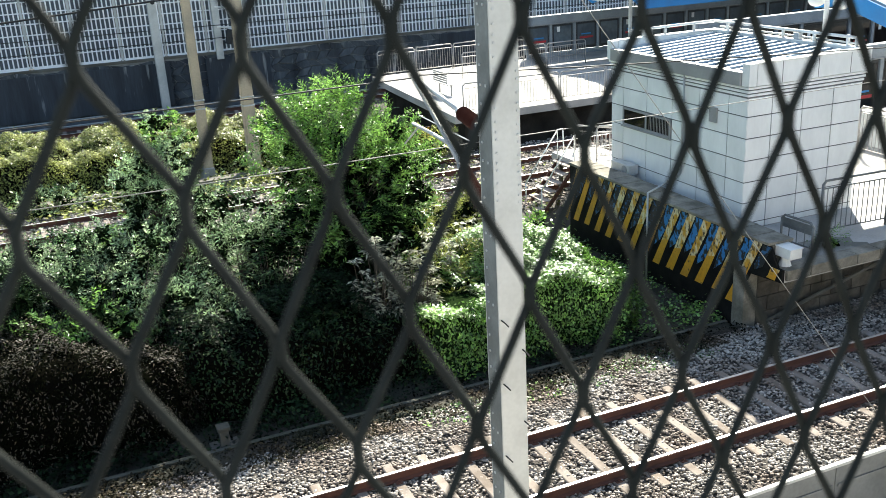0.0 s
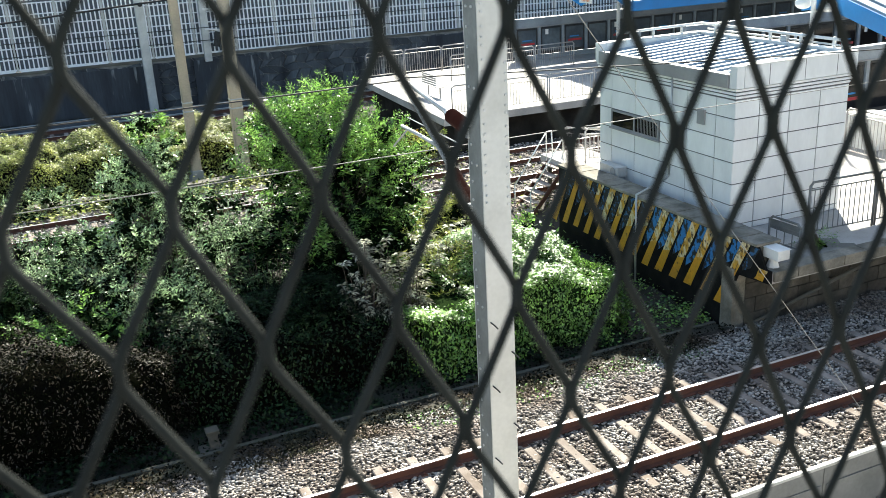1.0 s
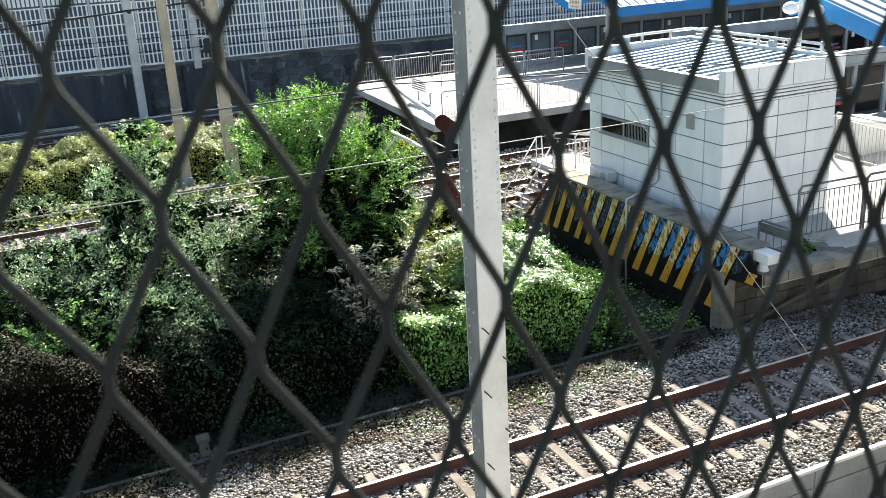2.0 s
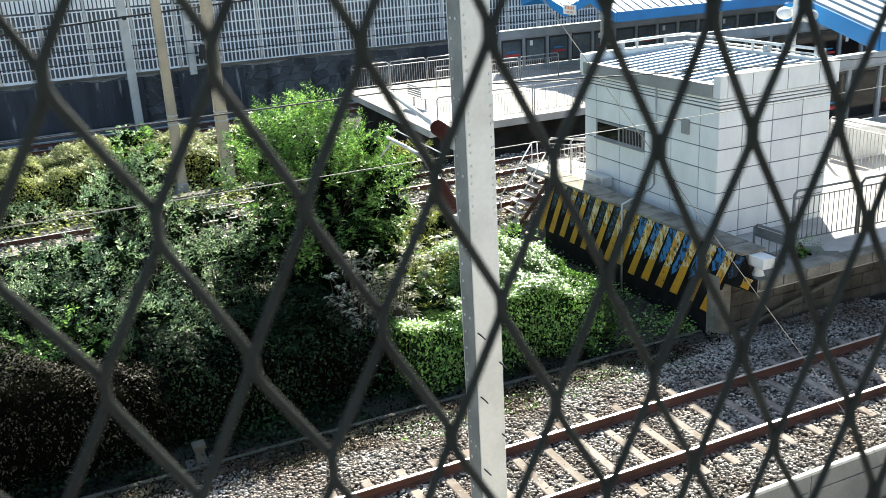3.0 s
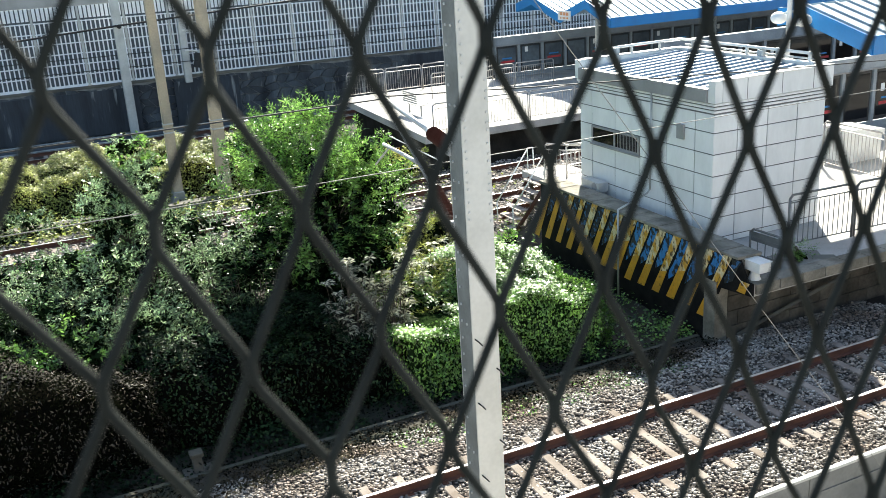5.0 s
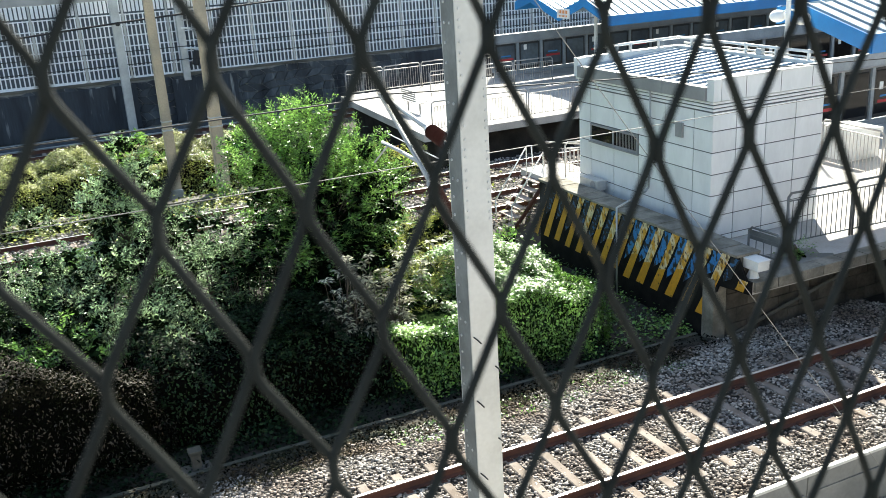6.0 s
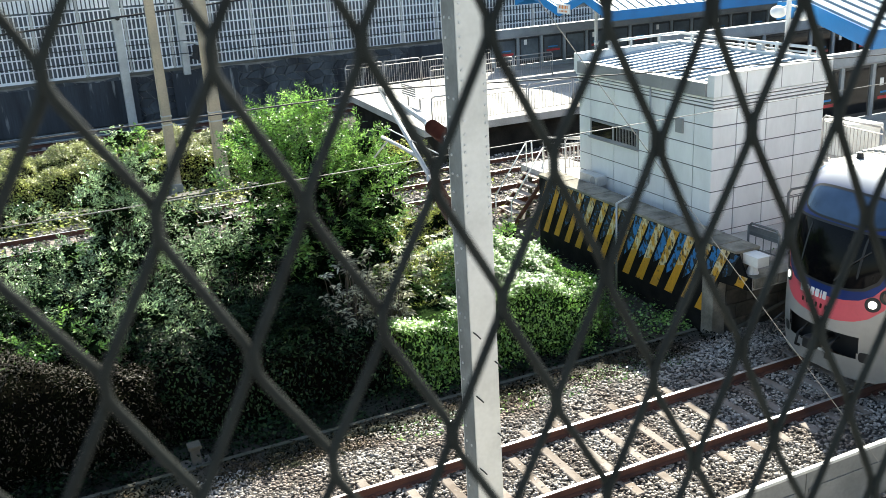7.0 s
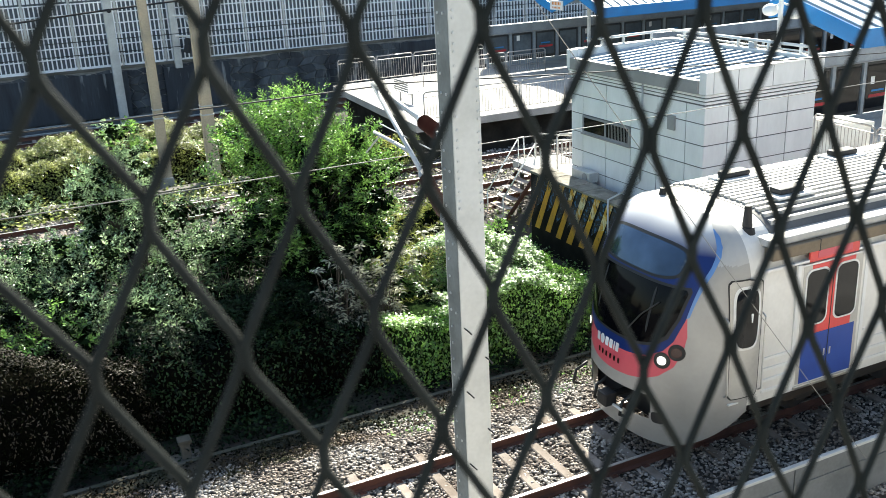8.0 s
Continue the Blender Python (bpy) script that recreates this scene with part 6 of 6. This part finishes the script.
def build_train():
    t = thing("commuter_train", "silver commuter train with a blue and pink rounded front pulling in", "train")
    # rounded front shell
    bm = bmesh.new()
    NT, NR = 132, 66
    rings = {}
    for i in range(NT + 1):
        a = math.pi * i / NT
        c, s = math.cos(a), math.sin(a)
        cy, cz = math.copysign(abs(c) ** (2 / SQ), c), s ** (2 / SQ) if s > 1e-9 else 0.0
        for j in range(NR + 1):
            r = 1 - (1 - j / NR) ** 1.35
            y, z = HALF * r * cy, 1 + CREST * r * cz
            if j == 0:
                if i == 0:
                    rings["c"] = bm.verts.new((nose_depth(0, 1), 0, 1.0))
                rings[i, 0] = rings["c"]
            else:
                rings[i, j] = bm.verts.new((nose_depth(y, z) if j < NR else NOSE, y, z))

    def face(vs):
        vs = list(dict.fromkeys(vs))
        if len(vs) < 3:
            return
        y = sum(v.co.y for v in vs) / len(vs)
        z = sum(v.co.z for v in vs) / len(vs)
        f = bm.faces.new(vs)
        f.material_index, f.smooth = zone(y, z), True
    for i in range(NT):
        for j in range(NR):
            face([rings[i, j], rings[i + 1, j], rings[i + 1, j + 1], rings[i, j + 1]])
    cols = [rings[NT, j] for j in range(NR, 0, -1)] + [rings["c"]] + [rings[0, j] for j in range(1, NR + 1)]
    prev = cols
    low = [0.18 + 0.7 * max(0.0, min(1.0, (nose_depth(v.co.y, 1.0) - 0.3) / 1.15)) ** 1.25 for v in cols]
    for step in range(1, 23):
        zs = [1 - (1 - q) * step / 22 for q in low]
        cur = [bm.verts.new((max(nose_depth(v.co.y, z), 0) if abs(v.co.y) < HALF * 0.9999 else NOSE, v.co.y * (1 - 0.05 * (1 - z) ** 2), z)) for v, z in zip(cols, zs)]
        for a in range(len(cols) - 1):
            ym, zm = abs(prev[a].co.y + prev[a + 1].co.y) / 2, (prev[a].co.z + cur[a].co.z) / 2
            if ym < 0.76 - 0.25 * max(0.0, 0.75 - zm) and 0.6 < zm < 1.0:
                continue
            face([prev[a], cur[a], cur[a + 1], prev[a + 1]])
        prev = cur
    bmesh.ops.recalc_face_normals(bm, faces=bm.faces[:])
    part("front_shell", bm, [M["front_silver_shade"], M["brow"]], t, "moulded silver front, colour darkened for shade, with a white brow")
    part("pink_band", shield([1.2, 1.22, 1.27, 1.36, 1.55, 1.8, 2.05, 2.35], [0.1, 0.4, 0.66, 0.86, 1.05, 1.14, 1.165, 1.13], 0.004), M["train_pink"], t, "pink band around the headlights", True)
    part("edge_stripe", shield([2.3, 2.35, 2.8, 3.05, 3.2, 3.34, 3.46, 3.54], [1.1, 1.155, 1.215, 1.245, 1.25, 1.2, 1.1, 0.95], 0.006), M["train_sky"], t, "light blue edging of the mask", True)
    part("blue_mask", shield([1.58, 1.6, 1.66, 1.78, 1.95, 2.3, 2.8, 3.05, 3.2, 3.34, 3.46, 3.58, 3.66], [0.1, 0.42, 0.7, 0.9, 1.02, 1.12, 1.17, 1.195, 1.195, 1.14, 1.04, 0.88, 0.7], 0.01), M["train_fade"], t, "navy mask fading to white at the brow", True)
    # coupler recess
    rec = part("coupler_recess", one_box((0.42, -0.95, 0.42), (1.2, 0.95, 1.04)), M["rubber"], t, "dark coupler opening")
    part("coupler", tube(bmesh.new(), (-0.12, 0, 0.72), (0.6, 0, 0.72), 0.06, 10), M["rubber"], rec)
    part("coupler_head", one_box((-0.2, -0.14, 0.6), (0.02, 0.1, 0.82), 0.03), M["rubber"], rec)
    part("coupler_bar", tube(bmesh.new(), (-0.05, -0.36, 0.62), (-0.05, 0.1, 0.62), 0.022, 8), M["white_metal"], rec)
    for y in (-0.34, 0.34, 0.95):
        part("air_hose", pipe(bmesh.new(), [(0.2, y, 0.85), (0.0, y + 0.04, 0.72), (-0.03, y + 0.06, 0.5), (0.1, y + 0.1, 0.42)], 0.024, 8), M["rubber"], t, "looped black air hose", True)
    for y in (-0.86, 0.86):
        part("step_hole", patch(nose_depth, y - 0.09, y + 0.09, 0.55, 0.74, 4, 4, 0.006), M["rubber"], t)
    # glass
    w = part("windscreen", shield([1.8, 1.82, 1.88, 2.02, 2.3, 2.68, 2.73], [0.1, 0.5, 0.74, 0.91, 1.02, 1.08, 1.05], 0.022), M["glass_cab"], t, "dark curved windscreen", True)
    part("upper_pane", patch(nose_depth, -0.9, 0.9, 2.83, 3.27, 36, 14, 0.022, 3.6), M["glass_sky_tint"], t, "upper glass pane tinted blue for reflected sky", True)
    part("seal", shield([1.76, 1.78, 1.84, 1.98, 2.3, 2.71, 2.77], [0.1, 0.53, 0.78, 0.95, 1.06, 1.12, 1.09], 0.015), M["rubber"], w, "black rubber seal", True)
    part("seal", patch(nose_depth, -0.95, 0.95, 2.79, 3.31, 36, 14, 0.015, 3.6), M["rubber"], w, "", True)
    for y in (-0.62, 0.55):
        part("window_pillar", patch(nose_depth, y - 0.02, y + 0.02, 2.0, 2.7, 2, 10, 0.028), M["rubber"], w, "", True)
    part("wiper", pipe(bmesh.new(), [(nose_depth(-0.25, 1.9) - 0.05, -0.25, 1.9), (nose_depth(-0.5, 2.25) - 0.05, -0.5, 2.25), (nose_depth(-0.75, 2.5) - 0.04, -0.75, 2.5)], 0.012, 6), M["rubber"], w)
    for s in (-1, 1):
        y = s * 0.9
        h = part("head_light", patch(nose_depth, y - 0.11, y + 0.11, 1.5, 1.76, 10, 10, 0.016, 2), M["rubber"], t, "round white headlight in a black ring", True)
        part("lens", patch(nose_depth, y - 0.058, y + 0.058, 1.565, 1.697, 8, 8, 0.03, 2), M["head_lamp"], h, "lit white lens", True)
        y2 = s * 1.07
        g = part("tail_light", patch(nose_depth, y2 - 0.1, y2 + 0.1, 1.66, 1.92, 8, 8, 0.012, 2), M["rubber"], t, "dark red tail lamp", True)
        part("lens", patch(nose_depth, y2 - 0.065, y2 + 0.065, 1.71, 1.87, 8, 8, 0.024, 2), M["porcelain"], g, "", True)
    # maker's mark and number as plain bars
    for i, (wdt, hh, rnd) in enumerate(((0.085, 0.07, 9), (0.12, 0.08, 2), (0.085, 0.07, 9), (0.085, 0.07, 9), (0.03, 0.07, 9), (0.075, 0.07, 9))):
        y = 0.42 - (0.0, 0.125, 0.25, 0.36, 0.445, 0.52)[i]
        part("mark_bar", patch(nose_depth, y - wdt / 2, y + wdt / 2, 1.575 - hh, 1.575 + hh, 8, 8, 0.014, rnd), M["head_lamp_paint"], t, "", True)
    for i in range(6):
        y = 0.36 - i * 0.105
        part("number_bar", patch(nose_depth, y - 0.024, y + 0.024, 1.335, 1.42, 4, 4, 0.014, 9), M["porcelain"], t, "", True)
    # car body behind the front
    LEN = 19.6
    out = []
    for i in range(49):
        a = math.pi * i / 48
        c, s = math.cos(a), math.sin(a)
        out.append((HALF * math.copysign(abs(c) ** (2 / SQ), c), 1 + CREST * (s ** (2 / SQ) if s > 1e-9 else 0)))
    out = [(HALF, 0.88)] + out + [(-HALF, 0.88)]
    for k in range(3):
        x0 = NOSE if k == 0 else k * (LEN + 0.4)
        body = part("car_body", prism(bmesh.new(), out, x0, (k + 1) * LEN + k * 0.4, "x"), M["train_silver"], t, "silver ribbed car body")
        if k:
            part("gangway", one_box((x0 - 0.4, -1.2, 1.0), (x0, 1.2, 3.5)), M["rubber"], t)
        top = [(y, z) for y, z in out if abs(y) < 1.36 and z > 3]
        part("roof_skin", prism(bmesh.new(), [(y, z + 0.008) for y, z in top] + [(y, z - 0.03) for y, z in top[::-1]], max(x0, 1.85), (k + 1) * LEN - 0.25, "x"), M["roof_skin"], body, "dark grey roof skin under the ribs")
        n = 18
        for i in range(n):
            y = -1.14 + i * 2.28 / (n - 1)
            z = 1 + CREST * (1 - (abs(y) / HALF) ** SQ) ** (1 / SQ)
            part("roof_rib", prism(bmesh.new(), [(y - 0.042, z - 0.03), (y + 0.042, z - 0.03), (y + 0.034, z + 0.045), (y - 0.034, z + 0.045)], max(x0, 1.95), (k + 1) * LEN - 0.3, "x"), M["train_roof"], body)
        for s in (-1, 1):
            part("gutter", one_box((max(x0, 1.62), s * 1.50 - 0.1, 3.12), ((k + 1) * LEN + k * 0.4, s * 1.50 + 0.085, 3.3), 0.02), M["gutter_shade"], body, "rain gutter coloured brown for the shade on the roof shoulder")
            part("roof_edge", one_box((max(x0, 1.62), s * 1.36 - 0.16, 3.3), ((k + 1) * LEN + k * 0.4, s * 1.36 + 0.16, 3.42), 0.03), M["train_roof"], body, "grey roof edge panel")
            for q in range(9):
                part("gutter_joint", one_box((max(x0, 1.62) + 0.9 + q * 2.0, s * 1.502 - 0.1, 3.118), (max(x0, 1.62) + 0.915 + q * 2.0, s * 1.502 + 0.087, 3.302)), M["rubber"], body)
            part("cant_rail", one_box((max(x0, 1.45), s * 1.545 - 0.03, 2.96), ((k + 1) * LEN + k * 0.4, s * 1.545 + 0.03, 3.0), 0.008), M["train_white"], body)
            for z in (1.02, 1.2, 1.38, 1.56):
                for xa, xb in ((1.6, 2.12), (3.65, 6.75), (8.1, 11.4)):
                    part("side_rib", one_box((x0 - (NOSE if k == 0 else 0) + xa, s * 1.56 - 0.02, z), (x0 - (NOSE if k == 0 else 0) + xb, s * 1.56 + 0.02, z + 0.045), 0.008), M["train_white"], body)
            for d in range(4):
                side_door(body, k * (LEN + 0.4) + 2.27 + d * 4.65, s)
                if d < 3:
                    xw = k * (LEN + 0.4) + 4.1 + d * 4.65
                    win = part("window", one_box((xw, s * 1.56 - 0.02, 1.95), (xw + 1.9, s * 1.56 + 0.02, 2.82), 0.015), M["trim_grey"], body, "wide passenger window")
                    part("pane", one_box((xw + 0.06, s * 1.56 - 0.026, 2.01), (xw + 1.84, s * 1.56 + 0.026, 2.76)), M["glass_dark"], win)
        part("underframe", one_box((x0 + 0.4, -1.2, 0.5), ((k + 1) * LEN - 0.3, 1.2, 0.88)), M["bogie"], body)
        for xb in (2.8, 16.2):
            bx = part("bogie_frame", one_box((x0 + xb - 1.6, -1.12, 0.38), (x0 + xb + 1.6, 1.12, 0.62), 0.03), M["bogie"], body)
            for dx in (-1.05, 1.05):
                for s in (-1, 1):
                    part("wheel", tube(bmesh.new(), (x0 + xb + dx, s * 0.69, 0.43), (x0 + xb + dx, s * 0.82, 0.43), 0.43, 28), M["bogie"], bx)
                    part("axle_box", one_box((x0 + xb + dx - 0.18, s * 0.95 - 0.1, 0.28), (x0 + xb + dx + 0.18, s * 0.95 + 0.1, 0.62), 0.03), M["bogie"], bx)
        for i in range(6):
            xq = x0 + 5.6 + i * 1.1
            part("equipment_box", one_box((xq, -1.3, 0.35), (xq + 0.9, 1.3, 0.7), 0.03), M["bogie"], body)
    # cab door and rails on both sides, lying on the curve of the front
    for s in (-1, 1):
        d = part("cab_door", side_patch(s, 1.0, 1.5, 1.05, 2.88, 0.012, 14), M["door_steel"], t, "narrow driver's door", True)
        part("door_seal", side_patch(s, 0.985, 1.515, 1.03, 2.9, 0.006, 14), M["rubber"], d, "black door seal", True)
        part("window_frame", side_patch(s, 1.04, 1.47, 1.82, 2.8, 0.018, 4), M["train_white"], d, "pale window surround", True)
        part("door_window", side_patch(s, 1.075, 1.435, 1.86, 2.76, 0.024, 4), M["glass_dark"], d, "dark rounded window", True)
        for x in (0.95, 1.54):
            part("grab_rail", pipe(bmesh.new(), [(x, s * side_y(x, z) + s * o, z) for z, o in ((1.1, 0.0), (1.15, 0.06), (2.3, 0.06), (2.35, 0.0))], 0.012, 6), M["steel"], d)
        part("door_step", one_box((1.0, s * 1.5 - 0.05, 0.95), (1.5, s * 1.5 + 0.05, 0.98), 0.008), M["white_metal"], d)
        part("handle", one_box((1.36, s * 1.55 - 0.02, 1.7), (1.46, s * 1.55 + 0.02, 1.74), 0.006), M["steel"], d)
    # things on the roof
    for x, y in ((1.35, 0.55), (1.55, -1.12)):
        z = 1 + CREST * (1 - (abs(y) / HALF) ** SQ) ** (1 / SQ) - (0.16 if x < 1.5 else 0.1)
        a = part("roof_antenna", tube(bmesh.new(), (x, y, z), (x, y, z + 0.1), 0.13, 12, 0.1), M["rubber"], t, "black roof antenna")
        part("whip", tube(bmesh.new(), (x, y, z + 0.1), (x, y, z + (0.42 if y < 0 else 0.26)), 0.075, 10, 0.05), M["rubber"], a)
    for x, y in ((2.75, 0.55), (2.75, -0.62), (5.2, 0.55), (5.2, -0.62)):
        z = 1 + CREST * (1 - (abs(y) / HALF) ** SQ) ** (1 / SQ)
        v = part("roof_vent", one_box((x - 0.32, y - 0.22, z + 0.036), (x + 0.42, y + 0.22, z + 0.075), 0.01), M["train_white"], t, "dark fan vent on a white tray")
        part("vent_hood", one_box((x - 0.2, y - 0.12, z + 0.075), (x + 0.3, y + 0.12, z + 0.17), 0.03), M["rubber"], v)
    return t


def rounded(x0, z0, x1, z1, r):
    """Outline of a rectangle with round corners."""
    res = []
    for cx, cz, a0 in ((x1 - r, z0 + r, -90), (x1 - r, z1 - r, 0), (x0 + r, z1 - r, 90), (x0 + r, z0 + r, 180)):
        for k in range(5):
            a = math.radians(a0 + k * 22.5)
            res.append((cx + r * math.cos(a), cz + r * math.sin(a)))
    return res


def side_door(body, x, s):
    """A pair of sliding leaves, red over blue, with white-framed windows."""
    y = s * 1.56
    d = part("side_door", one_box((x - 0.05, y - 0.01, 0.9), (x + 1.27, y + 0.01, 2.93), 0.006), M["train_silver"], body, "sliding double door, red above blue")
    for k in range(2):
        a = x + k * 0.61
        p0, p1 = (a + 0.17, a + 0.606) if k == 0 else (a + 0.004, a + 0.44)
        part("leaf", one_box((a + 0.004, y - 0.016, 0.98), (a + 0.606, y + 0.016, 2.9), 0.004), M["door_steel"], d, "brushed silver door leaf")
        part("leaf_upper", one_box((p0, y - 0.02, 1.78), (p1, y + 0.02, 2.9), 0.003), M["door_red"], d, "red painted upper field")
        part("leaf_lower", one_box((p0 - 0.1 * (1 - k), y - 0.02, 0.98), (p1 + 0.1 * k, y + 0.02, 1.779), 0.003), M["door_blue"], d, "blue painted lower field")
        part("window_frame", prism(bmesh.new(), rounded(a + 0.05, 1.92, a + 0.53, 2.84, 0.13), y - 0.027, y + 0.027, "y"), M["train_white"], d, "white rounded window frame")
        part("pane", prism(bmesh.new(), rounded(a + 0.08, 1.95, a + 0.5, 2.81, 0.11), y - 0.031, y + 0.031, "y"), M["glass_dark"], d)
    part("leaf_gap", one_box((x + 0.603, y - 0.024, 0.98), (x + 0.617, y + 0.024, 2.9)), M["rubber"], d, "black rubber edge between the leaves")
    for k in (-1, 1):
        part("pull", one_box((x + 0.61 + k * 0.06 - 0.015, y - 0.028, 1.35), (x + 0.61 + k * 0.06 + 0.015, y + 0.028, 1.47), 0.005), M["steel"], d, "steel door pull")
    part("door_jamb", one_box((x - 0.12, y - 0.022, 0.92), (x - 0.05, y + 0.022, 2.95), 0.006), M["train_white"], d)
    part("door_jamb", one_box((x + 1.27, y - 0.022, 0.92), (x + 1.34, y + 0.022, 2.95), 0.006), M["train_white"], d)
    part("sill", one_box((x - 0.05, y - 0.05, 0.91), (x + 1.27, y + 0.05, 0.96), 0.008), M["steel"], d, "steel door sill")
    hd = part("header", one_box((x + 0.1, y - 0.02, 2.955), (x + 1.1, y + 0.02, 3.15), 0.006), M["door_red"], d, "red header panel")
    part("header_frame", one_box((x + 0.25, y - 0.026, 3.0), (x + 0.95, y + 0.026, 3.12), 0.01), M["train_pink"], hd)


M["head_lamp_paint"] = mat("white_vinyl", (0.8, 0.8, 0.8), 0.4, 0, fine=20, fine_amt=0.03, bump=0, island=-1)
train = build_train()

# ---------------------------------------------------------------- chain-link fence in front of the camera
def build_fence():
    f = thing("chain_link_fence", "dark grey coated chain-link fence on the footbridge edge", "fence", (EYE[0], EYE[1] + 0.40, EYE[2]))
    A, B, U0, V0 = 0.0332, 0.0696, 0.01005, -0.046
    for k in range(-26, 46):
        pts = []
        for j in range(-14, 19):
            right = (j + k) % 2 == 1
            i = k + 1 if right else k
            u = U0 + (i + 0.0) * A + (-0.0006 if right else 0.0006)
            v = V0 - j * B - 0.00023 * i
            wob = 0.0012 * math.sin(k * 2.1 + j * 1.3), 0.0022 * math.sin(k * 1.7 + j * 0.9)
            y = 0.0018 if right else -0.0018
            for dv in (0.0108, 0.0046, -0.0046, -0.0108):
                s = -0.0006 if abs(dv) < 0.008 else 0.0021
                pts.append((u + (-s if right else s) + wob[0], y, v + dv + wob[1]))
        if pts:
            wire_part("wire", pts, 0.00268, M["fence_coat"], f, 7)
    return f


build_fence()
# Unseen pale floor, added to bounce sunlight up onto faces towards the camera.
bounce_floor = part("pavement", one_box((-70, -33.9, -0.6), (100, -2.4, -0.46)), M["paving"])
tagged(bounce_floor, "unseen pale floor added below the footbridge to bounce sunlight", "pavement", kind="structure")
deck = part("footbridge_deck", one_box((-20, -14.0, 5.9), (25, -9.4, 6.55), 0.02), M["concrete_dark"])
tagged(deck, "plain concrete footbridge deck behind the fence", "bridge", kind="structure")


# ---------------------------------------------------------------- what moves
def motions():
    rows = []
    for k in range(33):
        t = k * 0.25
        left = 8.0 - t
        rows.append((t, pose(8.82 - nose_depth(0.9, 1.64) + 4.4 * left - 0.275 * left * left, 0.7535, 0)))
    walk(train, rows)


motions()
